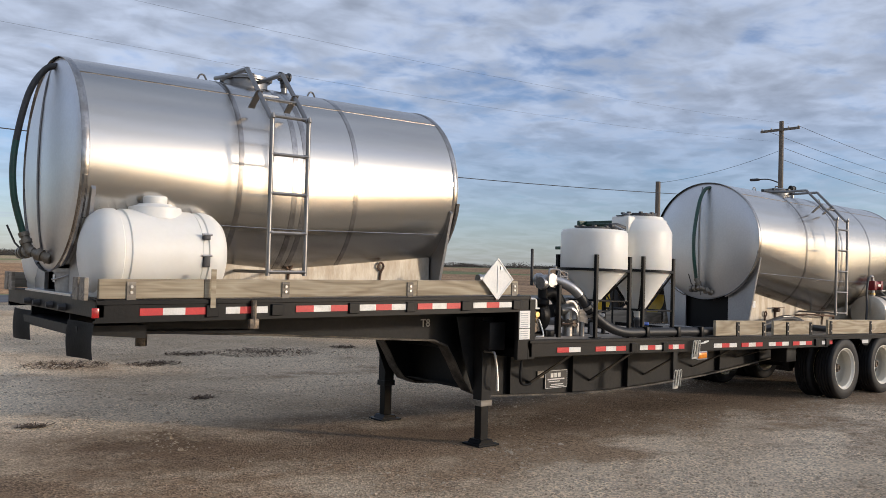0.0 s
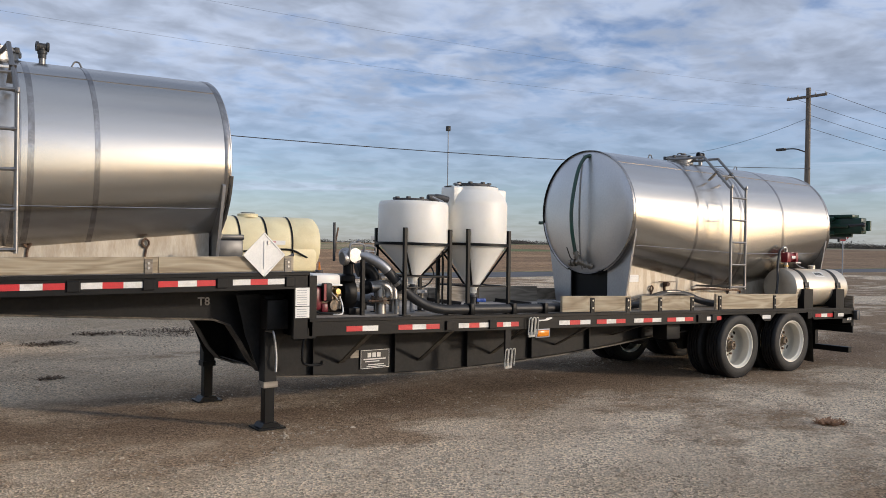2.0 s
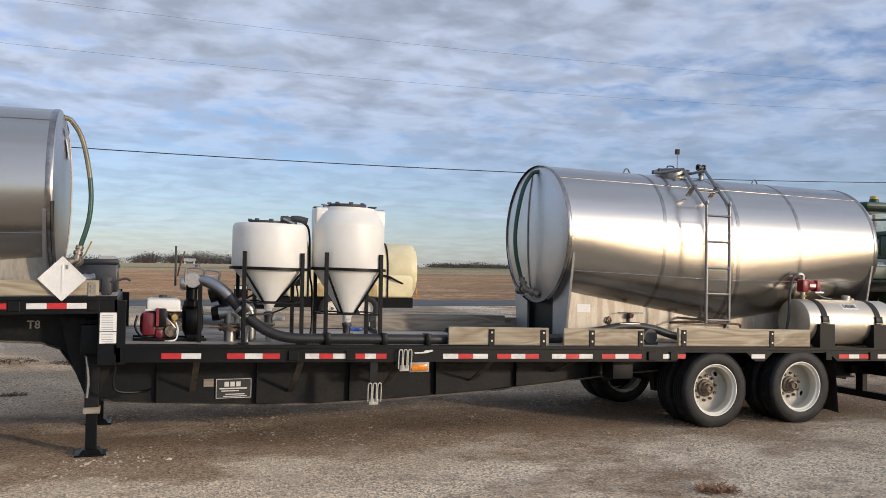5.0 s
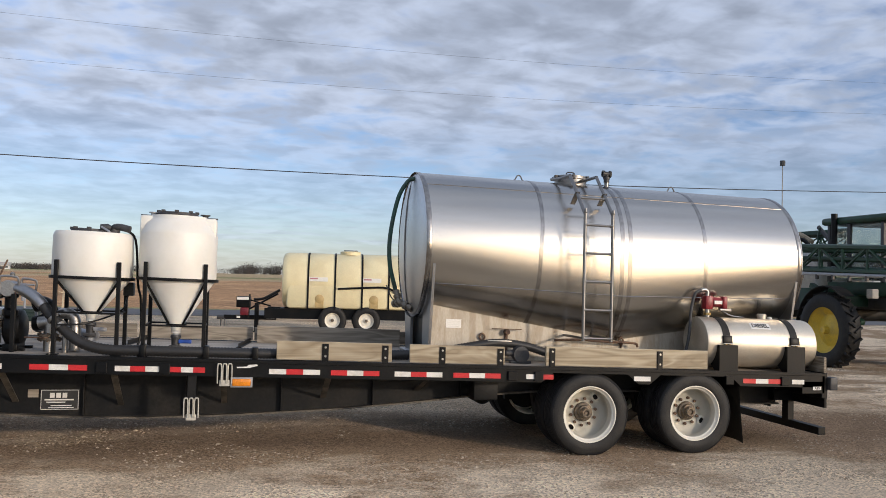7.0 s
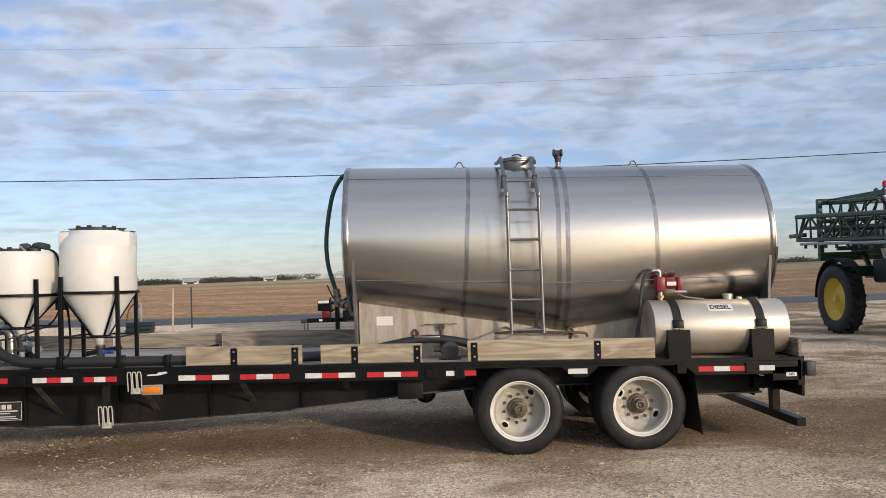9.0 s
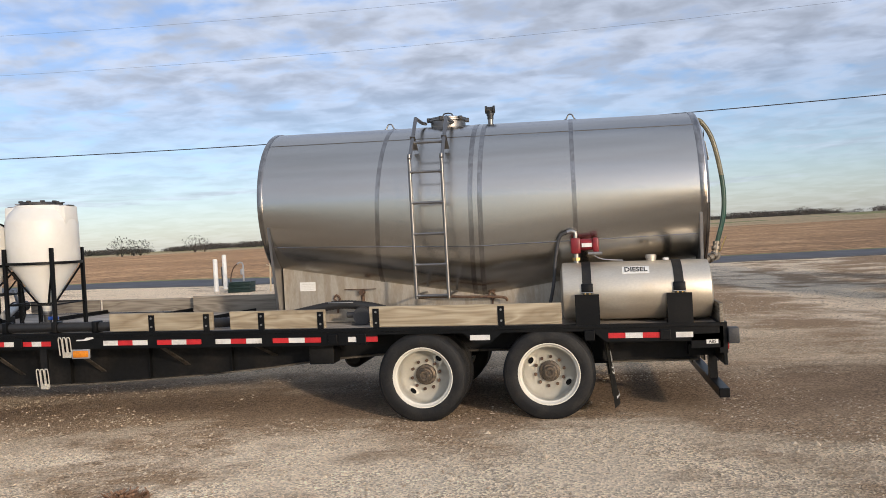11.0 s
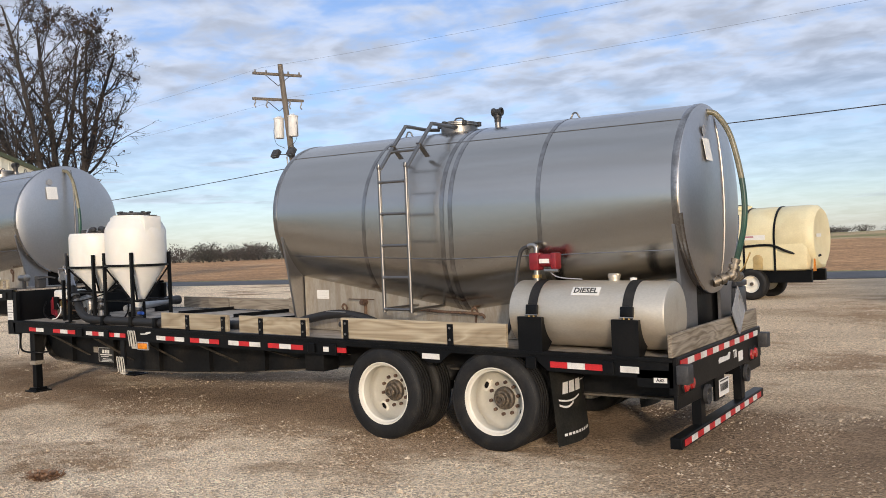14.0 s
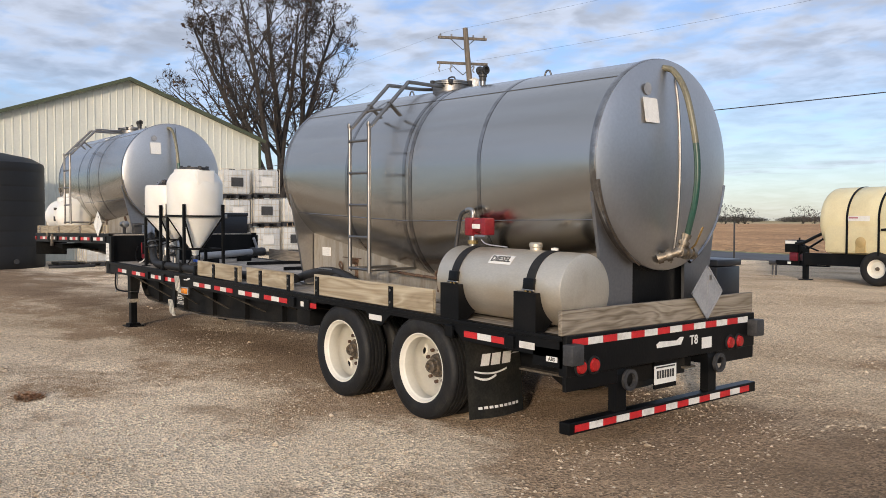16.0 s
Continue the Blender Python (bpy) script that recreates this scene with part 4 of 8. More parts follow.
part("valve_head", lathe([(0.05, 0.62), (0.06, 0.66), (0.06, 0.80), (0.04, 0.84), (0, 0.84)], (x - 0.05, y, z), seg=12), GREY_PVC, hy)
part("spout", tube(smooth_path([(x, y, z + 0.96), (x - 0.03, y, z + 1.05), (x - 0.14, y, z + 1.07), (x - 0.22, y, z + 1.02)], 4), 0.03, 8), GREY_PVC, hy)
part("hose", tube(smooth_path([(x - 0.22, y, z + 1.02), (x - 0.36, y, z + 0.90), (x - 0.48, y, z + 0.6), (x - 0.50, y, z + 0.3), (x - 0.42, y, z + 0.06), (x - 0.3, y - 0.2, z + 0.03)], 5), 0.022, 8), RUST, hy, "faded red hose")
x, y = 2.15, 20.75
z = ground_z(x, y)
tr = thing("tray_stack", (x, y, z), "stack of dark green ribbed plastic trays on the gravel", "trays")
for k in range(3):
    part("tray", box(x - 0.42 + 0.02 * k, x + 0.42 + 0.01 * k, y - 0.28, y + 0.28, z + k * 0.13, z + k * 0.13 + 0.10, 0.02), TRAY_GREEN, tr)
    part("tray_rim", box(x - 0.44 + 0.02 * k, x + 0.44 + 0.01 * k, y - 0.30, y + 0.30, z + k * 0.13 + 0.10, z + k * 0.13 + 0.128, 0.006), TRAY_GREEN, tr, smooth=False)

# ---- the step-deck trailer ----
W = 2.59
trailer = thing("step_deck_trailer", (8, W / 2, 0), "long black step-deck trailer with wooden deck standing on its legs", "trailer")


def low(fn_bm, name, mats, parent, label="", smooth=True):
    """A part of the lower deck, which leans a little to the rear."""
    global SHIFT
    SHIFT = LOW
    ob = part(name, fn_bm, mats, parent, label, smooth)
    SHIFT = FLAT
    return ob


def upp(fn_bm, name, mats, parent, label="", smooth=True):
    global SHIFT
    SHIFT = UPPER
    ob = part(name, fn_bm, mats, parent, label, smooth)
    SHIFT = FLAT
    return ob


def side_rail(x0, x1, y, s, top, bot, fn, arches=()):
    """A side rail: a web cut away over the tyres, a top flange, a rub strip and short lower flanges."""
    low_edge = [(x0, bot)]
    for a, b in arches:
        low_edge += [(a, bot), (a + 0.13, top - 0.065), (b - 0.13, top - 0.065), (b, bot)]
    low_edge.append((x1, bot))
    web = fn(prism([(x0, top)] + low_edge + [(x1, top)], "Y", y, y + s * 0.014), "side_rail", BLACK, trailer, smooth=False)
    fn(box(x0, x1, y + s * 0.015, y + s * 0.07, top - 0.012, top - 0.001), "top_flange", BLACK, web, smooth=False)
    fn(box(x0, x1, y - s * 0.012, y - s * 0.0005, top - 0.035, top - 0.005, 0.003), "rub_strip", BLACK, web, smooth=False)
    cuts = [x0] + [v for a, b in arches for v in (a, b)] + [x1]
    for a, b in zip(cuts[::2], cuts[1::2]):
        fn(box(a, b, y + s * 0.015, y + s * 0.06, bot, bot + 0.012), "lower_flange", BLACK, web, smooth=False)


LT, LB, UT, UB = 1.055, 0.885, 1.505, 1.345
AXLES = (12.71, 13.985)
for y, s in ((0.0, 1), (W, -1)):
    side_rail(6.02, 15.66, y, s, LT, LB, low, [(x - 0.57, x + 0.57) for x in AXLES])
    side_rail(1.82, 6.02, y, s, UT, UB, upp)

# main beams: web and flanges
BOT = [(15.5, 0.46), (14.35, 0.46), (14.15, 0.61), (12.6, 0.64), (11.6, 0.585), (10.9, 0.515), (10.0, 0.445), (8.9, 0.395), (8.0, 0.375), (7.2, 0.395), (6.2, 0.45), (5.98, 0.47), (5.82, 0.53), (5.71, 0.66), (5.60, 0.85), (5.49, 1.01), (5.32, 1.07), (4.6, 1.11), (3.6, 1.17), (2.6, 1.22), (1.85, 1.25)]
TOP = [(1.85, 1.49), (6.0, 1.525), (6.0, 1.08), (8.0, 1.03), (15.5, 0.875)]
for y in (0.72, W - 0.72):
    b = part("main_beam", prism(TOP + BOT, "Y", y - 0.007, y + 0.007), BEAM, trailer, smooth=False)
    bm = prism(BOT + [(x, z - 0.018) for x, z in BOT[::-1]], "Y", y - 0.08, y + 0.08)
    part("bottom_flange", bm, FLANGE, b, "dusty lower flange", smooth=False)
    for x in (6.4, 7.4, 8.4, 9.4, 10.4, 11.4):
        zt = 1.02 - 0.0205 * (x - 8)
        zb = np.interp(x, [p[0] for p in BOT[::-1]], [p[1] for p in BOT[::-1]])
        part("web_stiffener", box(x - 0.005, x + 0.005, y - 0.07, y + 0.07, zb, zt), BEAM, b, smooth=False)
# neck: cross plates between the beams
part("neck_plate", prism([(5.95, 1.06), (5.95, 0.50), (5.97, 0.50), (5.97, 1.06)], "Y", 0.73, W - 0.73), BEAM, trailer, smooth=False)
part("neck_bottom_plate", prism([(5.82, 0.54), (6.2, 0.46), (6.2, 0.475), (5.82, 0.555)], "Y", 0.73, W - 0.73), BEAM, trailer, smooth=False)
part("step_wall", box(6.0, 6.025, 0.0, W, 1.0, 1.51), BLACK, trailer, "black steel wall at the step between the decks", smooth=False)
part("step_corner_post", box(5.86, 6.10, 0.002, 0.05, 0.90, 1.50, 0.004), BLACK, trailer, smooth=False)
part("step_corner_post", box(5.86, 6.10, W - 0.05, W - 0.002, 0.90, 1.50, 0.004), BLACK, trailer, smooth=False)
low(box(6.0, 6.06, 0, W, 0.86, 1.05, 0.004), "front_sill", BLACK, trailer, smooth=False)
# cross members
bm = None
for k in range(24):
    x = 6.3 + k * 0.4
    e = 0.66 if min(abs(x - a) for a in AXLES) < 0.56 else 0.02
    low(box(x - 0.03, x + 0.03, e, W - e, 0.93, 1.0), "cross_member", BEAM, trailer, smooth=False)
for k in range(9):
    x = 2.1 + k * 0.45
    upp(box(x - 0.03, x + 0.03, 0.02, W - 0.02, 1.37, 1.45), "cross_member", BEAM, trailer, smooth=False)
# angled struts from the beam out to the rail
for x in (6.75, 7.76, 8.80, 9.85, 10.9, 11.7):
    for s in (0, 1):
        yo, yi = (0.05, 0.70) if not s else (W - 0.05, W - 0.70)
        zb = np.interp(x, [p[0] for p in BOT[::-1]], [p[1] for p in BOT[::-1]]) + 0.12
        zt = 0.91 - 0.0205 * (x - 8)
        d = Vector((0, yi - yo, zb - zt))
        ang = math.atan2(d.z, d.y)
        part("strut", box(x - 0.03, x + 0.03, (yo + yi) / 2 - d.length / 2, (yo + yi) / 2 + d.length / 2, (zb + zt) / 2 - 0.006, (zb + zt) / 2 + 0.006, rot=Matrix.Rotation(ang, 4, "X")), DUST if s == 0 else BEAM, trailer, smooth=False)
# reflective tape in short strips
bounds_low = [(6.42, 6.78, "RW"), (7.02, 7.53, "RWR"), (7.78, 8.2, "WRW"), (8.28, 8.62, "RWR"), (9.24, 9.75, "WRW"), (9.86, 10.36, "RWR"), (10.52, 11.03, "WRW"), (11.15, 11.67, "RWR"), (11.96, 12.27, "WR"), (13.22, 13.42, "W"), (14.58, 15.07, "RWR"), (15.22, 15.38, "W")]
bounds_up = [(2.12, 2.62, "RWR"), (2.77, 3.12, "WRW"), (3.37, 3.86, "RWR"), (3.98, 4.48, "WRW"), (4.60, 5.10, "RWR"), (5.26, 5.76, "WRW")]


def tape(x0, x1, code, z, fn, y=-0.004):
    """One strip of tape, each colour a piece of its own."""
    w = (x1 - x0) / len(code)
    for i, c in enumerate(code):
        fn(box(x0 + i * w, x0 + (i + 1) * w, y - 0.002, y + 0.003, z - 0.026, z + 0.026), "reflector_tape", RED_TAPE if c == "R" else WHITE_TAPE, trailer, "red reflective tape" if c == "R" else "white reflective tape", smooth=False)


for a, b, c in bounds_low:
    tape(a, b, c, 0.945, low)
for a, b, c in bounds_up:
    tape(a, b, c, 1.418, upp)
# deck planks
for k in range(12):
    y0 = 0.075 + k * 0.2035
    low(box(6.03, 15.62, y0, y0 + 0.196, 1.012, 1.048, 0.004), "deck_plank", DECK_WOOD, trailer, smooth=False)
    upp(box(1.86, 6.0, y0, y0 + 0.196, 1.462, 1.498, 0.004), "deck_plank", DECK_WOOD, trailer, smooth=False)


def side_board(x0, x1, y, z0, z1, stakes, fn, mats, stake_mat, s=-1):
    b = fn(box(x0, x1, y, y + 0.038, z0, z1, 0.005), "side_board", mats, trailer, smooth=False)
    for x in stakes:
        o = y - 0.012 if s < 0 else y + 0.038
        st = fn(box(x - 0.033, x + 0.033, o, o + 0.012, z0 - 0.07, z1 - 0.02, 0.003), "stake_strap", stake_mat, b, smooth=False)
        for z in (z0 + 0.045, z1 - 0.055):
            fn(cyl((x, o - 0.008, z), (x, o + 0.002, z), 0.012, 6), "bolt", CHROME, st)


LB0, LB1 = 1.065, 1.255
side_board(9.31, 10.49, 0.02, LB0, LB1, (9.80, 10.42), low, WOOD_NEW, BLACK)
side_board(10.68, 11.72, 0.02, LB0, LB1, (11.03, 11.67), low, WOOD_NEW, BLACK)
side_board(12.19, 14.14, 0.02, LB0, LB1 + 0.02, (12.26, 13.54), low, WOOD_NEW, BLACK)
for a, b in ((6.62, 7.68), (7.72, 9.10), (9.12, 10.2), (10.25, 11.6), (11.7, 13.4), (13.5, 15.2)):
    side_board(a, b, W - 0.07, LB0, LB1 - 0.02, (), low, WOOD_GREY, BLACK, 1)
UB0, UB1 = 1.512, 1.652
for a, b, st in ((1.84, 2.60, (2.06,)), (2.605, 4.60, (3.28, 4.52)), (4.605, 5.86, (5.80,))):
    side_board(a, b, 0.015, UB0, UB1, st, upp, WOOD_NEW, WOOD_GREY)
for a, b in ((1.84, 3.9), (3.92, 5.86)):
    side_board(a, b, W - 0.06, UB0, UB1, (), upp, WOOD_GREY, BLACK, 1)
# rear board across the tail
rb = low(box(15.63, 15.668, -0.02, W + 0.02, 1.06, 1.245, 0.006), "tail_board", WOOD_TAIL, trailer, "weathered board across the tail", smooth=False)

# landing legs
for y in (0.45, W - 0.45):
    leg = part("landing_leg", box(5.74, 5.87, y - 0.065, y + 0.065, 0.40, 1.30, 0.006), BEAM, trailer, smooth=False)
    part("inner_leg", box(5.755, 5.855, y - 0.05, y + 0.05, 0.05, 0.5, 0.004), BLACK, leg, smooth=False)
    part("collar", box(5.73, 5.88, y - 0.075, y + 0.075, 0.40, 0.46, 0.004), WOOD_GREY if y < 1 else BEAM, leg, "pale worn collar", smooth=False)
    f = prism([(5.70, 0.018), (5.91, 0.018), (5.875, 0.06), (5.735, 0.06)], "Y", y - 0.09, y + 0.09)
    box(5.665, 5.945, y - 0.13, y + 0.13, 0.0, 0.02, 0.004, f)
    part("foot", f, BLACK, leg, smooth=False)
    part("leg_bracket", prism([(5.5, 1.3), (6.0, 1.3), (6.0, 0.9), (5.86, 0.55), (5.74, 0.55), (5.6, 0.9)], "Y", y + (0.07 if y < 1 else -0.08), y + (0.08 if y < 1 else -0.07)), BEAM, leg, smooth=False)
part("leg_cross_shaft", cyl((5.8, 0.5, 0.95), (5.8, W - 0.5, 0.95), 0.025, 8), BEAM, trailer)
part("crank_handle", tube(smooth_path([(5.74, 0.36, 0.96), (5.75, 0.26, 0.96), (5.76, 0.22, 0.94), (5.78, 0.20, 0.74), (5.77, 0.18, 0.58)]), 0.012, 8), CHROME, trailer, "worn steel crank handle")
part("grab_loop", tube(smooth_path([(6.02, 0.1, 0.9), (6.0, 0.1, 0.72), (6.05, 0.12, 0.64), (6.25, 0.2, 0.62), (6.34, 0.35, 0.62)]), 0.014, 8), BLACK, trailer)
part("gear_box", box(5.70, 5.92, 0.24, 0.40, 0.98, 1.26, 0.01), BEAM, trailer)
# front end
upp(box(1.82, 1.88, 0.0, W, 1.38, 1.51, 0.006), "front_bumper_beam", BLACK, trailer, smooth=False)
part("coupler_plate", prism([(1.82, 1.22), (3.3, 1.20), (3.3, 1.22), (1.82, 1.25)], "Y", 0.55, W - 0.55), BEAM, trailer, smooth=False)
part("king_pin", cyl((2.6, W / 2, 1.05), (2.6, W / 2, 1.22), 0.05, 12), GREASE, trailer)
part("sub_frame_pan", prism([(1.80, 1.30), (1.80, 1.24), (2.3, 1.20), (2.3, 1.30)], "Y", 0.35, W - 0.35), BEAM, trailer, smooth=False)
for y in (0.12, W - 0.34):
    for k in (0, 1):
        p = upp(box(1.755, 1.785, y + k * 0.16 - 0.06, y + k * 0.16 + 0.06, 1.50, 1.66, 0.004), "stake_block", WOOD_GREY, trailer, smooth=False)
for y in (0.0, W - 0.86):
    bm = bmesh.new()
    n = 8
    rows2 = [[bm.verts.new((1.81 - 0.012 * math.sin(3 * v / n) + 0.012 * math.sin(5 * u / n + y), y + 0.58 * u / n, 1.34 - (0.25 + 0.02 * u / n) * v / n)) for u in range(n + 1)] for v in range(n + 1)]
    for v in range(n):
        for u in range(n):
            bm.faces.new((rows2[v][u], rows2[v][u + 1], rows2[v + 1][u + 1], rows2[v + 1][u]))
    bmesh.ops.solidify(bm, geom=bm.faces[:], thickness=0.008)
    part("rubber_flap", bm, RUBBER, trailer, "curled black rubber flap")
for y in (0.75, 1.1, 1.5, 1.8):
    part("air_coupling", cyl((1.82, y, 1.42), (1.77, y, 1.42), 0.03, 8, 0.02), DARK, trailer)
part("marker_lamp", box(1.79, 1.84, -0.012, 0.0, 1.38, 1.45, 0.004), RED_LENS, trailer)

# wheels


HUB = 0.446


def wheel(x, y, s, outer):
    """One wheel with its face towards s (-1: -y)."""
    c = (x, y, HUB)
    w = part("wheel", lathe([(0.285, -0.09), (0.30, -0.115), (0.318, -0.115), (0.318, -0.10), (0.29, -0.085), (0.29, 0.085), (0.318, 0.10), (0.318, 0.115), (0.30, 0.115), (0.285, 0.09), (0.28, 0.03), (0.272, 0.02), (0.272, -0.08), (0.285, -0.09)], c, "Y", 40), WHITE_RIM, trailer, "cream-white steel wheel")
    pr = [(0.292, -0.095), (0.302, -0.112), (0.325, -0.121), (0.37, -0.128), (0.377, -0.1265), (0.412, -0.127), (0.430, -0.118), (0.433, -0.121), (0.446, -0.112), (0.453, -0.098)]
    tread = []
    for k, g in enumerate((-0.062, -0.021, 0.021, 0.062)):
        tread += [(0.458, g - 0.009), (0.442, g - 0.006), (0.442, g + 0.006), (0.458, g + 0.009)]
    prof = pr + [(0.458, -0.092)] + tread + [(0.458, 0.092)] + [(r, -h) for r, h in pr[::-1]]
    part("tyre", lathe(prof, c, "Y", 56), RUBBER, w)
    if not outer:
        return
    o = y + s * 0.112      # plane of the rim's outer lip; the disc lies deep inside it
    f = o - s * 0.208
    disc = [(0.293, o - s * 0.012), (0.283, o - s * 0.03), (0.276, o - s * 0.12), (0.268, o - s * 0.172), (0.246, o - s * 0.193), (0.188, o - s * 0.203), (0.160, o - s * 0.207), (0.07, f)]
    bm = bmesh.new()
    seg = 40
    rings = [[bm.verts.new((x + r * math.cos(2 * math.pi * k / seg), yy, HUB + r * math.sin(2 * math.pi * k / seg))) for k in range(seg)] for r, yy in disc]
    h1 = 15 if x > 13 else 4
    holes = {(4, k) for k in (h1, h1 + 1, h1 + 2, h1 + 20, h1 + 21, h1 + 22)}
    for i, (ra, rb2) in enumerate(zip(rings, rings[1:])):
        for k in range(seg):
            if (i, k) not in holes:
                bm.faces.new((ra[k], ra[(k + 1) % seg], rb2[(k + 1) % seg], rb2[k]))
    bmesh.ops.solidify(bm, geom=bm.faces[:], thickness=0.01)
    part("disc", bm, WHITE_RIM, w)
    for kk in (h1 + 1.5, h1 + 21.5):
        a = 2 * math.pi * kk / seg
        bm = lathe([(0.025, -0.012), (0.025, 0.0), (0.030, 0.001), (0.046, 0.001), (0.046, -0.004)], (0, 0, 0), "Y", 24)
        bmesh.ops.scale(bm, vec=(1.0, 1, 1.45), verts=bm.verts)
        bmesh.ops.transform(bm, matrix=Matrix.Translation((x + 0.217 * math.cos(a), o - s * 0.197, HUB + 0.217 * math.sin(a))) @ Matrix.Rotation(-a, 4, "Y"), verts=bm.verts)
        part("hand_hole_rim", bm, WHITE_RIM, w)
    # dark drum added behind the hand holes to give the shade inside the rim
    part("brake_drum", lathe([(0, f - s * 0.013 - y), (0.25, f - s * 0.013 - y), (0.25, f - s * 0.16 - y), (0, f - s * 0.16 - y)], (x, y, HUB), "Y", 28), BEAM, w)
    hub = part("hub", lathe([(0.0, 0.105), (0.016, 0.105), (0.018, 0.096), (0.028, 0.096), (0.032, 0.118), (0.046, 0.118), (0.05, 0.108), (0.056, 0.104), (0.06, 0.07), (0.075, 0.066), (0.082, 0.04), (0.104, 0.03), (0.11, -0.01)], (0, 0, 0), "Z", 20), GREASE, w, "greasy rusted hub")
    turn = Matrix.Translation((x - ORG.x, f - ORG.y, HUB - ORG.z)) @ Matrix.Rotation(radians(90 if s < 0 else -90), 4, "X")
    hub.data.transform(Matrix.Translation(ORG))
    hub.data.transform(turn)
    for k in range(10):
        a = 2 * math.pi * k / 10 + 0.2
        p = Vector((x + 0.148 * math.cos(a), f, HUB + 0.148 * math.sin(a)))
        part("wheel_nut", cyl(p, p + Vector((0, s * 0.028, 0)), 0.017, 6), RUST, w, "rusty wheel nut", smooth=False)


for x in AXLES:
    wheel(x, 0.125, -1, True)
    wheel(x, 0.455, -1, False)
    wheel(x, W - 0.125, 1, True)
    wheel(x, W - 0.455, 1, False)
    part("axle", cyl((x, 0.25, HUB), (x, W - 0.25, HUB), 0.065, 14), BEAM, trailer)
    for y in (0.72, W - 0.72):
        part("air_spring", lathe([(0.0, 0.50), (0.10, 0.50), (0.13, 0.53), (0.12, 0.57), (0.13, 0.61), (0.1, 0.66), (0, 0.66)], (x + 0.3, y, 0.0), seg=16), RUBBER, trailer)
        part("hanger", prism([(x - 0.45, 0.64), (x - 0.25, 0.64), (x - 0.3, 0.36), (x - 0.4, 0.36)], "Y", y - 0.05, y + 0.05), BEAM, trailer, smooth=False)
        part("trailing_arm", box(x - 0.38, x + 0.36, y - 0.04, y + 0.04, 0.40, 0.50, 0.01), BEAM, trailer)
part("air_tank", lathe([(0, -0.42), (0.08, -0.40), (0.12, -0.34), (0.12, 0.34), (0.08, 0.40), (0, 0.42)], (11.75, W / 2, 0.55), "Y", 20), BEAM, trailer)
part("brake_box", box(11.45, 11.72, 0.25, 0.5, 0.58, 0.8, 0.01), BEAM, trailer)

# mud flap behind the rear wheels, with a plain pale swoosh and bars in place of the maker's sign
for y0 in (0.03, W - 0.63):
    bm = bmesh.new()
    n = 8
    def flap(u, v, off=0.0):
        return (14.54 + 0.05 * math.sin(math.pi * u) * (0.3 + v) + 0.07 * v + off, y0 + 0.64 * u, 0.84 - 0.75 * v)
    rows2 = [[bm.verts.new(flap(u / n, v / n)) for u in range(n + 1)] for v in range(n + 1)]
    for v in range(n):
        for u in range(n):
            bm.faces.new((rows2[v][u], rows2[v][u + 1], rows2[v + 1][u + 1], rows2[v + 1][u]))
    bmesh.ops.solidify(bm, geom=bm.faces[:], thickness=0.009)
    fl = part("mud_flap", bm, FLAP, trailer, "dusty dark rubber mud flap")
    def strip(u0, u1, v0, v1, n2=6, bow=0.0, slant=0.0):
        bm = bmesh.new()
        for k in range(n2):
            a, b = u0 + (u1 - u0) * k / n2, u0 + (u1 - u0) * (k + 1) / n2
            ba, bb = bow * math.sin(math.pi * k / n2), bow * math.sin(math.pi * (k + 1) / n2)
            bm.faces.new([bm.verts.new(flap(p, q, 0.0125)) for p, q in ((a + slant, v0 + ba), (b + slant, v0 + bb), (b, v1 + bb), (a, v1 + ba))])
        part("sign_stroke", bm, WHITE, fl, "worn white stroke of the maker's sign", smooth=False)
    for u0, u1 in ((0.20, 0.34), (0.37, 0.53), (0.57, 0.74)):
        strip(u0, u1, 0.29, 0.42, 3, 0.0, 0.05)
    strip(0.10, 0.66, 0.465, 0.485, 8, 0.035)
    strip(0.10, 0.45, 0.52, 0.545, 8, 0.04)
    strip(0.78, 0.95, 0.31, 0.325, 3, 0.0, 0.04)
    for k in range(9):
        strip(0.12 + k * 0.083, 0.18 + k * 0.083, 0.865, 0.895, 2)
    part("flap_bar", box(14.50, 14.54, y0 - 0.02, y0 + 0.66, 0.80, 0.84, 0.004), BLACK, trailer, smooth=False)

# tail: rear sill, lamps, bumper
part("rear_sill", box(15.62, 15.70, 0.0, W, 0.60, 0.905, 0.008), BLACK, trailer, smooth=False)
for y in (0.0, W - 0.6):
    part("lower_tail_plate", box(15.655, 15.69, y, y + 0.6, 0.49, 0.61, 0.006), BLACK, trailer, smooth=False)
for k in range(14):
    y0 = 0.06 + k * 0.172
    part("reflector_tape", box(15.701, 15.705, y0, y0 + 0.172, 0.825, 0.878), (RED_TAPE, WHITE_TAPE)[k % 2], trailer, ("red reflective tape", "white reflective tape")[k % 2], smooth=False)
bm = words("T8", 0.11, Matrix.Translation((15.703, 1.61, 0.735)) @ REAR)
part("lettering", bm, WHITE, trailer, "white painted letters", smooth=False)
part("lettering", words("T8", 0.11, Matrix.Translation((5.25, 0.709, 1.23)) @ SIDE), CONC, trailer, "grey painted letters", smooth=False)
part("sticker", box(15.702, 15.704, 1.73, 1.88, 0.65, 0.745), LABEL, trailer, smooth=False)
bm = prism([(1.09, 0.715), (1.42, 0.715), (1.46, 0.775), (1.41, 0.78), (1.36, 0.755), (1.12, 0.765), (1.08, 0.745)], "X", 15.702, 15.705)
part("maker_sign", bm, WHITE, trailer, "white swoosh of the maker's sign", smooth=False)
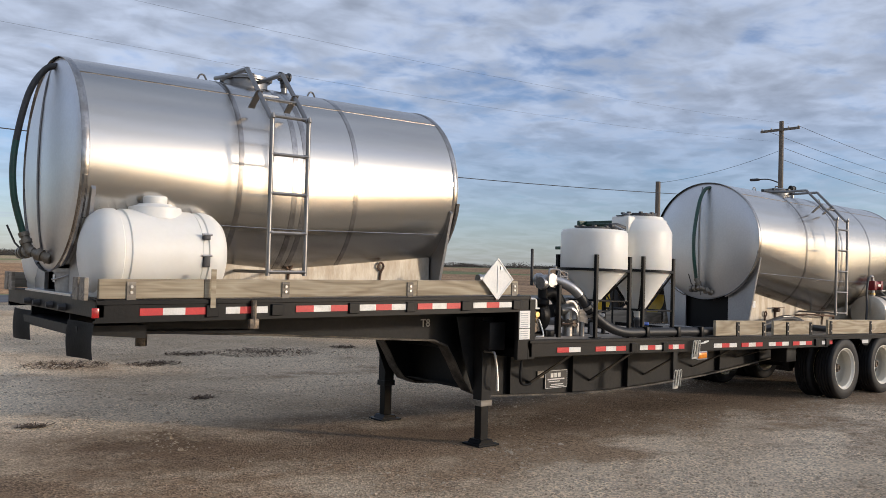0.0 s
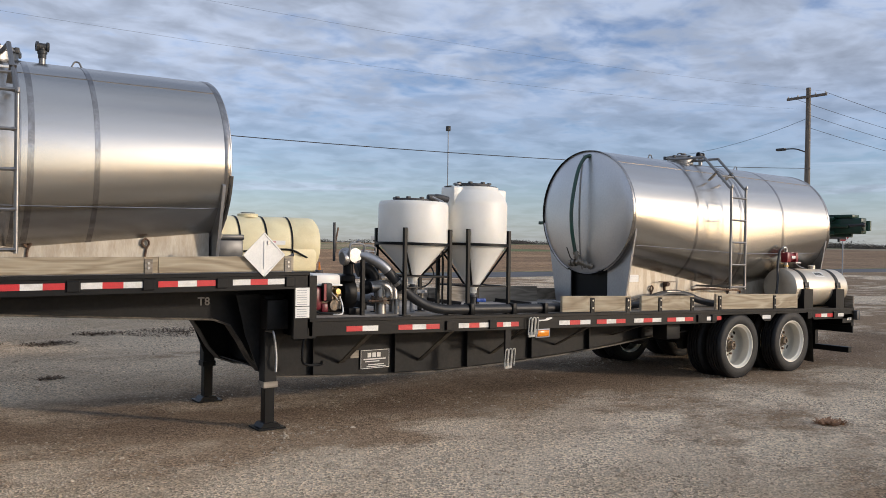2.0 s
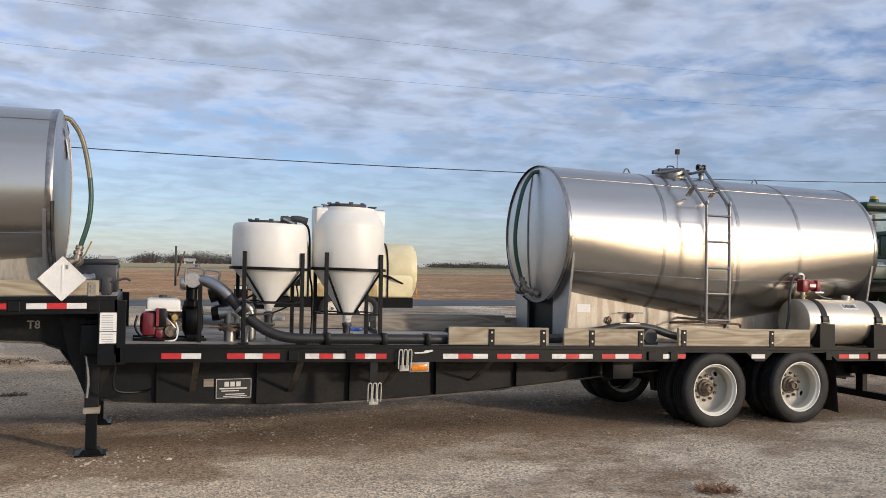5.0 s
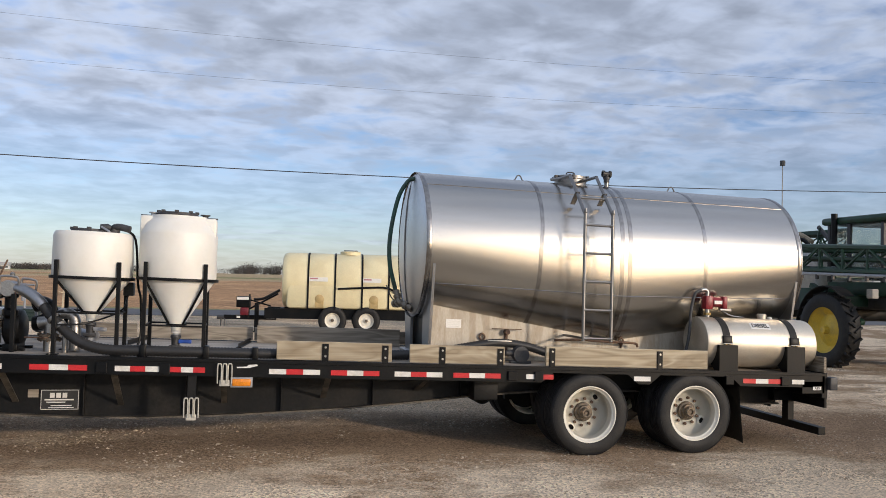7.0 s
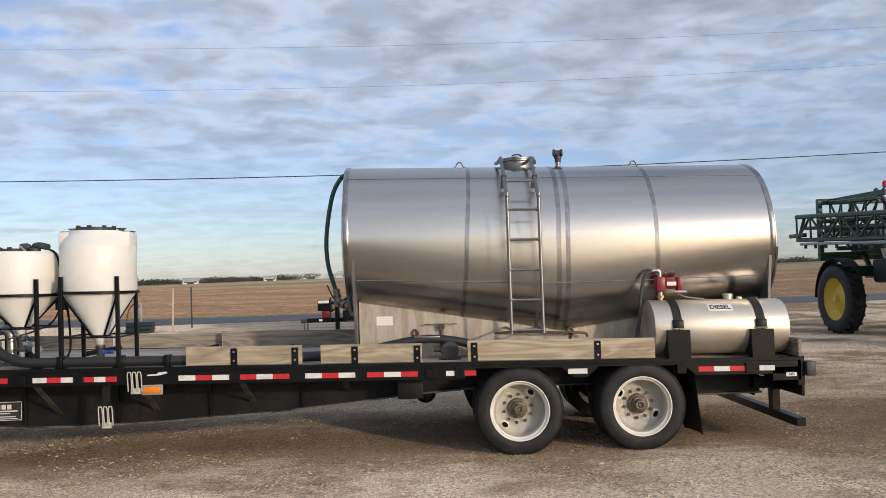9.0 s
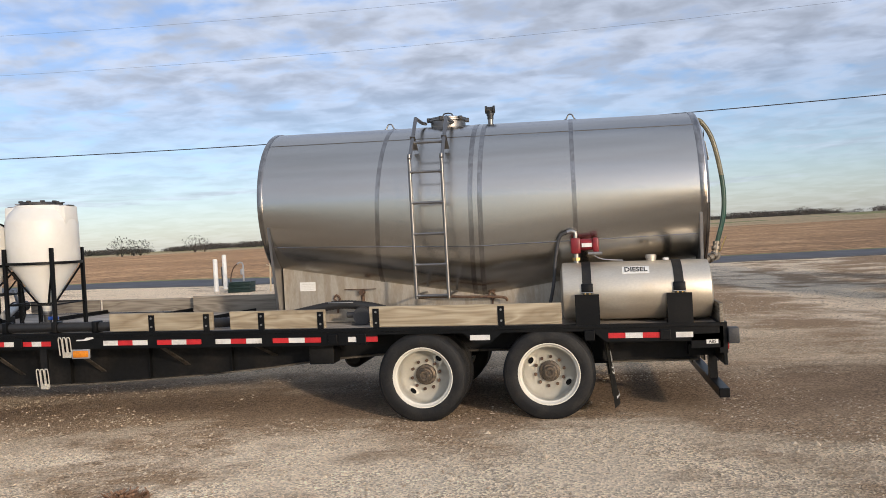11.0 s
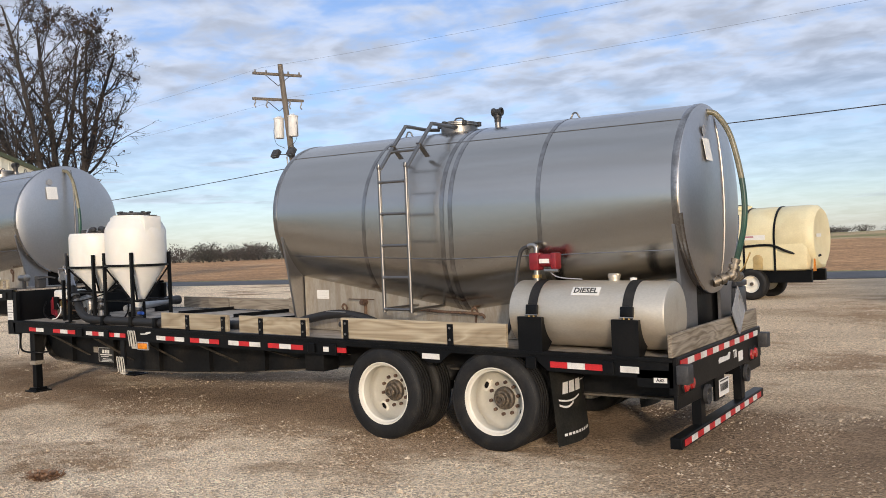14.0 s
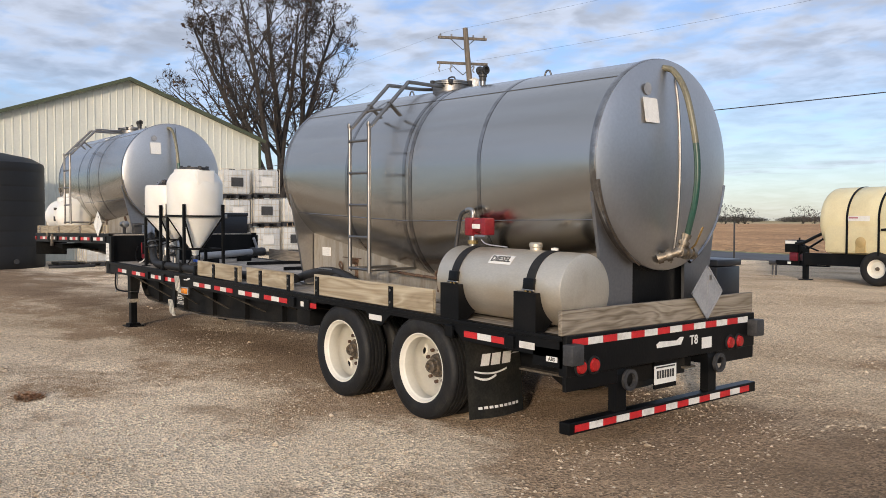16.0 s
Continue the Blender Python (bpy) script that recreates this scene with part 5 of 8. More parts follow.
part("abs_label", box(15.50, 15.61, -0.0045, -0.001, 0.70, 0.74), LABEL, trailer, smooth=False)
part("side_plate", box(15.36, 15.66, 0.0, 0.012, 0.66, 0.80, 0.002), BLACK, trailer, smooth=False)
part("abs_lettering", words("ABS", 0.04, Matrix.Translation((15.555, -0.006, 0.72)) @ SIDE), PRINT, trailer, smooth=False)
for y in (0.15, 0.30, W - 0.42, W - 0.27):
    l = part("tail_lamp", lathe([(0, 0.030), (0.045, 0.026), (0.055, 0.0)], (15.70, y, 0.665), "X", 20), RED_LENS, trailer)
    part("lamp_ring", lathe([(0.055, 0.0), (0.058, 0.014), (0.068, 0.012), (0.07, 0.0)], (15.70, y, 0.665), "X", 20), RUBBER, l)
for y in (-0.05, W - 0.13):
    part("tie_box", box(15.70, 15.80, y, y + 0.13, 0.70, 0.85, 0.01), DARK, trailer, "dull grey steel box")
part("plate_holder", box(15.62, 15.64, 1.15, 1.45, 0.36, 0.60), BLACK, trailer, smooth=False)
p = part("number_plate", box(15.705, 15.709, 1.05, 1.35, 0.42, 0.57), LABEL, trailer, "white number plate", smooth=False)
bm = bmesh.new()
for k in range(7):
    box(15.7095, 15.711, 1.08 + k * 0.035, 1.105 + k * 0.035, 0.465, 0.53, 0, bm)
box(15.7095, 15.711, 1.07, 1.33, 0.55, 0.562, 0, bm)
part("print_bars", bm, PRINT, p, smooth=False)
part("flap_rear", box(15.45, 15.46, 0.75, W - 0.75, 0.40, 0.60), RUBBER, trailer, smooth=False)
bump = part("rear_bumper", box(15.60, 15.70, 0.03, W + 0.03, 0.17, 0.26, 0.006), BLACK, trailer, smooth=False)
for k in range(15):
    y0 = 0.09 + k * 0.161
    part("reflector_tape", box(15.701, 15.705, y0, y0 + 0.161, 0.188, 0.24), (RED_TAPE, WHITE_TAPE)[k % 2], bump, ("red reflective tape", "white reflective tape")[k % 2], smooth=False)
for y in (0.66, W - 0.66):
    part("bumper_post", prism([(15.40, 0.62), (15.66, 0.62), (15.68, 0.55), (15.68, 0.255), (15.60, 0.255), (15.60, 0.50), (15.40, 0.50)], "Y", y - 0.06, y + 0.06), BLACK, bump, smooth=False)
    part("hook_ring", lathe([(0.055, -0.015), (0.085, -0.015), (0.085, 0.015), (0.055, 0.015), (0.055, -0.015)], (15.70, y + 0.08, 0.50), "X", 20), DARK, bump)

# lamp guards, side marker, plates on the beam
for x, z, y in ((8.81, 0.905, -0.02), (8.50, 0.565, 0.02)):
    g = part("lamp_guard", box(x - 0.05, x + 0.05, y, y + 0.02, z - 0.13, z - 0.07, 0.006), GUARD, trailer, "white wire lamp guard")
    for d in (-0.05, 0.0, 0.05):
        part("guard_loop", tube(smooth_path([(x + d - 0.018, y - 0.01, z - 0.10), (x + d - 0.018, y - 0.03, z + 0.07), (x + d, y - 0.035, z + 0.095), (x + d + 0.018, y - 0.03, z + 0.07), (x + d + 0.018, y - 0.01, z - 0.10)], 4), 0.0065, 6), GUARD, g)
part("hanger_post", box(8.46, 8.54, 0.03, 0.06, 0.55, 0.98), BEAM, trailer, smooth=False)
m_ = part("marker_housing", box(8.86, 9.08, -0.012, 0.02, 0.765, 0.865, 0.012), DUST, trailer, smooth=False)
part("amber_lens", box(8.885, 9.065, -0.028, -0.010, 0.776, 0.848, 0.012), AMBER, m_)
part("lens_surround", box(8.868, 9.082, -0.016, -0.008, 0.762, 0.862, 0.003), GREY_PVC, m_)
bm = prism([(8.92, 0.965), (9.02, 0.968), (9.04, 0.985), (9.12, 0.99), (9.13, 0.975), (9.05, 0.955), (8.93, 0.952)], "Y", -0.004, -0.002)
part("maker_sign", bm, WHITE, trailer, "small white maker's sign", smooth=False)
pl = part("maker_plate", box(6.98, 7.35, 0.695, 0.704, 0.45, 0.66, 0.002), PRINT, trailer, "black plate with a white frame and plain white marks", smooth=False)
bm = None
for a in ((6.985, 7.345, 0.650, 0.655), (6.985, 7.345, 0.455, 0.460), (6.985, 6.99, 0.455, 0.655), (7.34, 7.345, 0.455, 0.655)):
    bm = box(a[0], a[1], 0.692, 0.695, a[2], a[3], 0, bm)
for k in range(3):
    box(7.07 + k * 0.06, 7.115 + k * 0.06, 0.692, 0.695, 0.575, 0.625, 0, bm)
box(7.02, 7.30, 0.692, 0.695, 0.548, 0.562, 0, bm)
box(7.04, 7.22, 0.692, 0.695, 0.525, 0.535, 0, bm)
box(7.08, 7.28, 0.692, 0.695, 0.490, 0.500, 0, bm)
box(7.06, 7.30, 0.692, 0.695, 0.470, 0.478, 0, bm)
part("plate_marks", bm, WHITE, pl, smooth=False)
part("data_plate", box(6.86, 6.96, 0.695, 0.702, 0.58, 0.66), WOOD_GREY, trailer, "faded tan data plate", smooth=False)
# white warning labels on the step wall's corner post
for z0_, z1_ in ((1.215, 1.387), (1.103, 1.208)):
    lb = part("warning_label", box(5.875, 6.02, -0.003, 0.0, z0_, z1_), LABEL, trailer, smooth=False)
    bm = bmesh.new()
    for k in range(int((z1_ - z0_) / 0.022)):
        box(5.89, 5.99, -0.0045, -0.0032, z0_ + 0.012 + k * 0.022, z0_ + 0.017 + k * 0.022, 0, bm)
    part("print_bars", bm, GREY_PVC, lb, smooth=False)
part("tie_down_ratchet", cyl((2.99, -0.03, 1.30), (2.99, -0.03, 1.50), 0.022, 8), GREASE, trailer)
part("tie_down_ratchet", box(2.95, 3.03, -0.05, -0.012, 1.28, 1.36, 0.008), GREASE, trailer)
for x in (7.66, 8.24, 11.8, 12.1, 14.4, 15.12):
    low(box(x - 0.05, x + 0.05, -0.025, 0.0, 0.90, 1.0, 0.006), "winch_pocket", BLACK, trailer, smooth=False)
for x in (2.66, 3.20, 3.92, 4.52, 5.16, 5.82):
    upp(box(x - 0.05, x + 0.05, -0.02, 0.0, 1.37, 1.46, 0.006), "stake_pocket", BLACK, trailer, smooth=False)

# ---- stainless tanks ----
R = 0.865


def knobbly(a, b, r):
    """A cast pipe fitting from a to b, with collars and nuts along it."""
    bm = bmesh.new()
    cuts = [(0, 0.22, 1.25), (0.2, 0.42, 0.95), (0.4, 0.62, 1.45), (0.6, 0.8, 1.0), (0.78, 1.0, 1.3)]
    for f0, f1, k in cuts:
        cyl(a.lerp(b, f0), a.lerp(b, f1), r * k, 12, r * k * 0.94, bm)
    return bm


def steel_tank(x0, x1, zc, seams, wide_seam, m, lad_x, lid_x, vent_x, deck, TY, wide, drop, slant, foot):
    """A lying stainless tank, its belly sloping down to the middle, on a skirt with two end saddles."""
    t = thing("stainless_tank", ((x0 + x1) / 2, TY, deck), "large brushed stainless steel tank with a ladder on the trailer", "tank", "stainless tanks on the trailer", m=m)
    xm, half = wide_seam, max(wide_seam - x0, x1 - wide_seam)

    def sag(x):
        """How far the lower half hangs down at x: the belly runs down to the middle."""
        return drop * max(0.0, 1 - abs(x - xm) / half)

    def section(x, r, seg=72, tilt=0.0):
        out = []
        for k in range(seg):
            a = 2 * math.pi * k / seg
            sn = math.sin(a)
            xx = min(x1 - 0.03, max(x0 + 0.03, x + tilt * r * sn))
            out.append(Vector((xx, TY + (r + wide - R) * math.cos(a), zc + r * sn - sag(xx) * min(1.0, max(0.0, -sn / 0.16)))))
        return out

    def oval(bm):
        """Widens a round part of the tank to the shell's width."""
        for v in bm.verts:
            v.co.y = TY + (v.co.y - TY) * wide / R
        return bm

    def loft(xs, r, tilt=0.0):
        bm = bmesh.new()
        rings = [[bm.verts.new(v) for v in section(x, r, 72, tilt)] for x in xs]
        for a, b in zip(rings, rings[1:]):
            for k in range(len(a)):
                bm.faces.new((a[k], a[(k + 1) % len(a)], b[(k + 1) % len(b)], b[k]))
        return bm
    xs = sorted(set([x0 + 0.03 + (x1 - x0 - 0.06) * k / 16 for k in range(17)] + [xm]))
    part("shell", loft(xs, R), STEEL, t)
    for i, (xe, s) in enumerate(((x0, -1), (x1, 1))):
        prof = [(R, 0.0), (R * 1.004, 0.01), (R * 0.998, 0.028), (R * 0.96, 0.046), (R * 0.85, 0.072), (R * 0.6, 0.105), (R * 0.3, 0.123), (0.0, 0.128)]
        bm = lathe([(r, s * h) for r, h in prof], (xe - s * 0.03, TY, zc), "X", 72)
        h = part("head", oval(bm), STEEL_HEAD, t, "dull dished end of the tank")
        part("head_bead", oval(lathe([(R + 0.002, -0.05), (R + 0.007, -0.04), (R + 0.007, 0.0), (R + 0.002, 0.01)], (xe - s * 0.005 - (0.03 if s > 0 else -0.03) * 0.5, TY, zc), "X", 72)), STEEL_SEAM, t)
        # vertical seam rib on the head
        rib = [(xe + s * (0.128 * (1 - ((z - zc) / R) ** 2) ** 0.5 - 0.025), TY + 0.05, z) for z in [zc + R * 0.93 * (1 - 2 * k / 12) for k in range(13)]]
        part("head_rib", tube(rib, 0.010, 6), STEEL_TUBE, t)
        # saddle with two legs
        y = 0.47
        sad = []
        for side in (-1, 1):
            outer = [(TY + side * 0.86, zc - 0.24), (TY + side * 0.66, deck), (TY + side * 0.36, deck), (TY + side * 0.36, zc - 0.74)]
            inner = [(TY + side * R * 1.0 * math.cos(a), zc - R * math.sin(a)) for a in (1.10, 0.9, 0.7, 0.5, 0.35, 0.23)]
            part("saddle_leg", prism(outer + [(TY + side * R * math.cos(a), zc - R * math.sin(a)) for a in (1.0, 0.8, 0.6, 0.4, 0.25)], "X", xe - s * 0.055, xe - s * 0.085), STEEL_LEG, t, smooth=False)
            lip = [(xe + s * 0.0, TY + side * (R + 0.012) * math.cos(a), zc - (R + 0.012) * math.sin(a)) for a in [0.16 + 0.1 * k for k in range(11)]]
            part("saddle_lip", tube(lip, 0.018, 6), STEEL_SEAM, t)
        part("saddle_foot", box(xe - s * 0.16, xe + s * 0.02, TY - 0.68, TY + 0.68, deck, deck + 0.02, 0.003), STEEL_HEAD, t, smooth=False)
        # black sheet added for the dark of the open recess between the legs
        part("saddle_panel", box(xe - s * 0.14, xe - s * 0.125, TY - 0.5, TY + 0.5, deck, zc - R * 0.8), BLACK, t, smooth=False)
    # skirt along each side
    for side in (-1, 1):
        ys = TY + side * 0.54
        low_sn = math.sqrt(1 - (0.54 / wide) ** 2)
        def under(x):
            return zc - R * low_sn - sag(x) + 0.02
        pts = [(x0 + 0.1, deck)] + [(x, under(x)) for x in (x0 + 0.1, xm, x1 - 0.1)] + [(x1 - 0.1, deck)]
        sk = part("skirt", prism(pts, "Y", ys - 0.006, ys + 0.006), STEEL_SKIRT, t, "stained pale steel skirt under the tank", smooth=False)
        part("skirt_foot", box(x0 + 0.1, x1 - 0.1, ys - 0.05, ys + 0.05, deck, deck + 0.012), STEEL_SKIRT, sk, smooth=False)
        if side < 0:
            for f in (0.152, 0.52, 0.80):
                x = x0 + (x1 - x0) * f
                hk = [(x, ys - 0.02, deck + 0.22), (x - 0.03, ys - 0.03, deck + 0.26), (x, ys - 0.035, deck + 0.30), (x + 0.035, ys - 0.03, deck + 0.26), (x + 0.01, ys - 0.02, deck + 0.20), (x, ys - 0.02, deck + 0.10)]
                part("lashing_hook", tube(smooth_path(hk, 4), 0.011, 6), RUST, sk)
            if x0 > 5:
                xl = x0 + 0.38
                lb = part("data_label", box(xl - 0.09, xl + 0.09, ys - 0.010, ys - 0.0065, deck + 0.35, deck + 0.45), LABEL, sk, smooth=False)
                bm = bmesh.new()
                for k in range(4):
                    box(xl - 0.07, xl + 0.07, ys - 0.0115, ys - 0.0102, deck + 0.364 + k * 0.02, deck + 0.369 + k * 0.02, 0, bm)
                part("print_bars", bm, WHITE_TAPE, lb, smooth=False)
    # seam bands round the shell
    for xs_, w, lean_ in [(seams[0], 0.045, slant), (seams[1], 0.045, 0.0), (xm - 0.045, 0.05, slant * 0.5), (xm + 0.055, 0.05, slant * 0.5)]:
        part("seam_band", loft([xs_ - w / 2, xs_ + w / 2], R + 0.0025, lean_), STEEL_SEAM, t)
    # lengthwise welds: a high one, and a low one where the hanging belly is joined on
    for dz in (0.68, -0.45):
        p = []
        for k in range(13):
            x = x0 + 0.03 + (x1 - x0 - 0.06) * k / 12
            a = zc + dz - 0.16 * (sag(x) if dz < 0 else 0)
            sn = dz / R if dz > 0 else min(-0.16, (a + sag(x) - zc) / R)
            p.append((x, TY - (wide + 0.001) * math.sqrt(1 - sn * sn), a))
        part("weld_line", tube(p, 0.005, 6), STEEL_SEAM, t)
    # ladder
    lad = part("ladder", tube(smooth_path([(lad_x, 0.15, deck + foot), (lad_x, 0.15, zc + 0.34), (lad_x, 0.18, zc + 0.42), (lad_x - 0.0, 0.60, zc + 0.855), (lad_x, 0.66, zc + 0.89), (lad_x, 1.0, zc + 0.89), (lad_x, TY - 0.02, zc + R + 0.045)], 5), 0.0195, 10), STEEL_TUBE, t, "stainless pipe ladder welded to the tank")
    part("ladder_rail", tube(smooth_path([(lad_x + 0.335, 0.15, deck + foot), (lad_x + 0.335, 0.15, zc + 0.34), (lad_x + 0.335, 0.18, zc + 0.42), (lad_x + 0.335, 0.60, zc + 0.855), (lad_x + 0.335, 0.66, zc + 0.89), (lad_x + 0.335, 1.0, zc + 0.89), (lad_x + 0.335, TY - 0.02, zc + R + 0.045)], 5), 0.0195, 10), STEEL_TUBE, lad)
    zs = [deck + foot + 0.03 + 0.318 * k for k in range(5)]
    for z in zs + [zc + 0.60]:
        y = 0.15 if z < zc + 0.41 else 0.18 + (z - zc - 0.42) * 1.0
        bm = cyl((lad_x, y, z), (lad_x + 0.335, y, z), 0.014, 8)
        for e in (0.0, 0.335):
            cyl((lad_x + e, y, z), (lad_x + e + (0.045 if e == 0 else -0.045), y, z), 0.024, 8, 0.014, bm)
        part("rung", bm, STEEL_TUBE, lad)
    for e in (0.0, 0.335):
        part("ladder_strut", box(lad_x + e - 0.028, lad_x + e + 0.028, 0.36, 0.56, zc + 0.60, zc + 0.612, 0.0, rot=Matrix.Rotation(radians(-40), 4, "X")), STEEL_TUBE, lad, smooth=False)
        part("ladder_stay", cyl((lad_x + e, 0.15, deck + foot + 0.03), (lad_x + e, TY - 0.5, deck + foot + 0.03), 0.014, 8), STEEL_TUBE, lad)
    # manway
    mz = zc + R
    mw = part("manway", lathe([(0.20, -0.04), (0.20, 0.055), (0.225, 0.06), (0.225, 0.075), (0.20, 0.08)], (lid_x, TY, mz), seg=32), STEEL_TUBE, t)
    part("manway_lid", lathe([(0.215, 0.08), (0.215, 0.095), (0.15, 0.11), (0.04, 0.115), (0.0, 0.115)], (lid_x, TY, mz), seg=32), STEEL_TUBE, mw)
    part("lid_handle", tube(smooth_path([(lid_x - 0.06, TY, mz + 0.11), (lid_x - 0.04, TY, mz + 0.15), (lid_x + 0.04, TY, mz + 0.15), (lid_x + 0.06, TY, mz + 0.11)], 4), 0.009, 6), DARK, mw)
    for k in range(6):
        a = k * 1.047 + 0.3
        part("lid_clamp", box(lid_x + 0.225 * math.cos(a) - 0.02, lid_x + 0.225 * math.cos(a) + 0.02, TY + 0.225 * math.sin(a) - 0.02, TY + 0.225 * math.sin(a) + 0.02, mz + 0.05, mz + 0.10, 0.005), DARK, mw)
    v = part("vent_pipe", cyl((vent_x, TY, mz - 0.02), (vent_x, TY, mz + 0.07), 0.03, 12), STEEL_TUBE, t)
    vc = part("vent_cap", lathe([(0.0, 0.06), (0.036, 0.06), (0.036, 0.10), (0.044, 0.105), (0.044, 0.13), (0.03, 0.14), (0.03, 0.17), (0, 0.175)], (vent_x, TY, mz), seg=16), PRINT, v, "black breather cap")
    for sd in (-1, 1):
        mouth = lathe([(0.0, 0.0), (0.032, 0.0), (0.034, sd * 0.03), (0.045, sd * 0.035), (0.045, sd * 0.055), (0.03, sd * 0.056), (0.028, sd * 0.03), (0.0, sd * 0.028)], (vent_x, TY, mz + 0.17), "X", 18)
        part("breather_mouth", mouth, PRINT, vc)
    for x in seams:
        part("lifting_eye", tube(smooth_path([(x - 0.10, TY, mz - 0.01), (x - 0.05, TY, mz + 0.01), (x - 0.02, TY, mz + 0.06), (x + 0.02, TY, mz + 0.06), (x + 0.05, TY, mz + 0.01), (x + 0.10, TY, mz - 0.01)], 4), 0.009, 6), STEEL_TUBE, t)
    for k, (dx, dy) in enumerate(((0.12, -0.46), (0.2, -0.42))):
        z = zc + math.sqrt(R * R - dy * dy)
        part("scale_sticker", box(lid_x - 0.1, lid_x + 0.1, TY + dy - 0.02, TY + dy + 0.02, z - 0.004, z + 0.003, rot=Matrix.Rotation(radians(30), 4, "X")), LABEL, t, smooth=False) if k == 0 else None
    # hoses on both ends
    for xe, s, tan in ((x0, -1, False), (x1, 1, True)):
        y = TY - 0.02
        p = smooth_path([(xe + s * 0.015, y - 0.06, zc + 0.79), (xe + s * 0.10, y - 0.02, zc + 0.75), (xe + s * 0.21, y, zc + 0.54), (xe + s * 0.29, y + 0.02, zc + 0.1), (xe + s * 0.285, y + 0.02, zc - 0.25), (xe + s * 0.20, y + 0.03, zc - 0.58)], 6)
        cut = int(len(p) * 0.56)
        hs = part("sight_hose", tube(p[:cut + 1], 0.026, 12), TAN_HOSE if tan else GREEN_HOSE if x0 > 5 else DARK, t)
        part("lower_hose", tube(p[cut:], 0.026, 12), GREEN_HOSE, hs)
        a, b = Vector((xe + s * 0.20, y + 0.03, zc - 0.56)), Vector((xe + s * 0.17, y - 0.01, zc - 0.70))
        vb = part("hose_coupling", knobbly(a, b, 0.034), FITTING, t, "dull cast hose coupling")
        part("elbow", knobbly(b, Vector((xe + s * 0.03, y - 0.13, zc - 0.765)), 0.036), FITTING, vb)
        part("valve_body", knobbly(b + Vector((0, -0.02, 0)), b + Vector((s * 0.02, 0.15, -0.02)), 0.040), FITTING, vb)
        part("valve_lever", tube([(xe + s * 0.20, y + 0.06, zc - 0.70), (xe + s * 0.25, y + 0.08, zc - 0.64), (xe + s * 0.31, y + 0.09, zc - 0.50)], 0.008, 6), DARK if not tan else BRASS, vb)
    # data sheet on the rear end
    z, y = zc + 0.42, TY - 0.32
    xx = x1 + 0.128 * (1 - (0.45 / R) ** 2) ** 0.5 - 0.026
    sh = part("data_sheet", box(xx, xx + 0.003, y - 0.09, y + 0.09, z - 0.10, z + 0.10, rot=Matrix.Rotation(radians(-9), 4, "Y")), LABEL, t, "white paper data sheet", smooth=False)
    part("round_sticker", lathe([(0, 0.004), (0.05, 0.003)], (xx - 0.022, y - 0.02, z + 0.17), "X", 20), GREY_PVC, t)
    return t


tank_rear = steel_tank(10.94, 15.64, 2.36, (12.245, 14.32), 13.29, LOW, 12.67, 12.93, 13.42, 1.055, 1.275, 0.885, 0.36, 0.09, 0.28)
tank_front = steel_tank(1.84, 5.41, 2.545, (3.07, 4.20), 3.62, UPPER, 3.19, 3.50, 3.90, 1.505, 1.30, 0.865, 0.15, 0.04, 0.175)

# ---- things on the deck ----


def poly_drum(x0, x1, y, zb, r, label):
    """A white lying plastic tank with domed ends, moulded bands and straps."""
    t = thing("plastic_tank", ((x0 + x1) / 2, y, zb), label, "tank", "white plastic tanks on the front deck", m=UPPER)
    L_ = x1 - x0
    prof = [(0, 0), (r * 0.5, 0.012), (r * 0.82, 0.05), (r * 0.96, 0.11), (r, 0.16)]
    mid = []
    for f in (0.22, 0.77):
        c = L_ * f
        mid += [(r, c - 0.03), (r * 0.965, c - 0.022), (r * 0.965, c + 0.022), (r, c + 0.03)]
    prof = prof + mid + [(q, L_ - h) for q, h in prof[:5][::-1]]
    b = part("body", lathe(prof, (x0, y, zb + r), "X", 40), POLY, t)
    part("base", box(x0 + 0.08, x1 - 0.08, y - r * 0.75, y + r * 0.75, zb, zb + 0.14, 0.03), POLY, t)
    n = part("neck", lathe([(r * 0.62, r * 0.80), (r * 0.58, r + 0.02), (0.13, r + 0.04), (0.12, r + 0.05)], ((x0 + x1) / 2, y, zb + r), seg=28), POLY, t)
    part("cap", lathe([(0.09, r + 0.045), (0.09, r + 0.10), (0.08, r + 0.11), (0, r + 0.112)], ((x0 + x1) / 2, y, zb + r), seg=28), POLY, n)
    x = x0 + L_ * 0.77
    st = part("strap", lathe([(r * 0.967, -0.018), (r * 0.978, -0.018), (r * 0.978, 0.018), (r * 0.967, 0.018)], (x, y, zb + r), "X", 40), POLY, t, "white webbing strap")
    if y < 1:
        for za, zb2 in ((1.34, 1.46), (0.72, 0.98)):
            ya = y - r * math.sqrt(max(0.05, 1 - (za - 1) ** 2))
            part("buckle", box(x - 0.026, x + 0.026, ya - 0.03, ya + 0.02, zb + r * za, zb + r * zb2, 0.008), DARK, st, "dark ratchet buckle")
            part("buckle_bar", cyl((x - 0.04, ya - 0.02, zb + r * zb2), (x + 0.04, ya - 0.02, zb + r * zb2), 0.009, 8), CHROME, st)
        part("strap_tail", box(x - 0.02, x + 0.02, -0.03, -0.025, zb - 0.06, zb + r * 0.68), WOOD_NEW, st, "tan strap tail", smooth=False)
    return t


poly_drum(1.84, 2.90, 0.45, 1.50, 0.335, "white lying plastic tank strapped to the front deck")
poly_drum(1.84, 2.90, W - 0.45, 1.50, 0.335, "white lying plastic tank at the edge of the front deck")

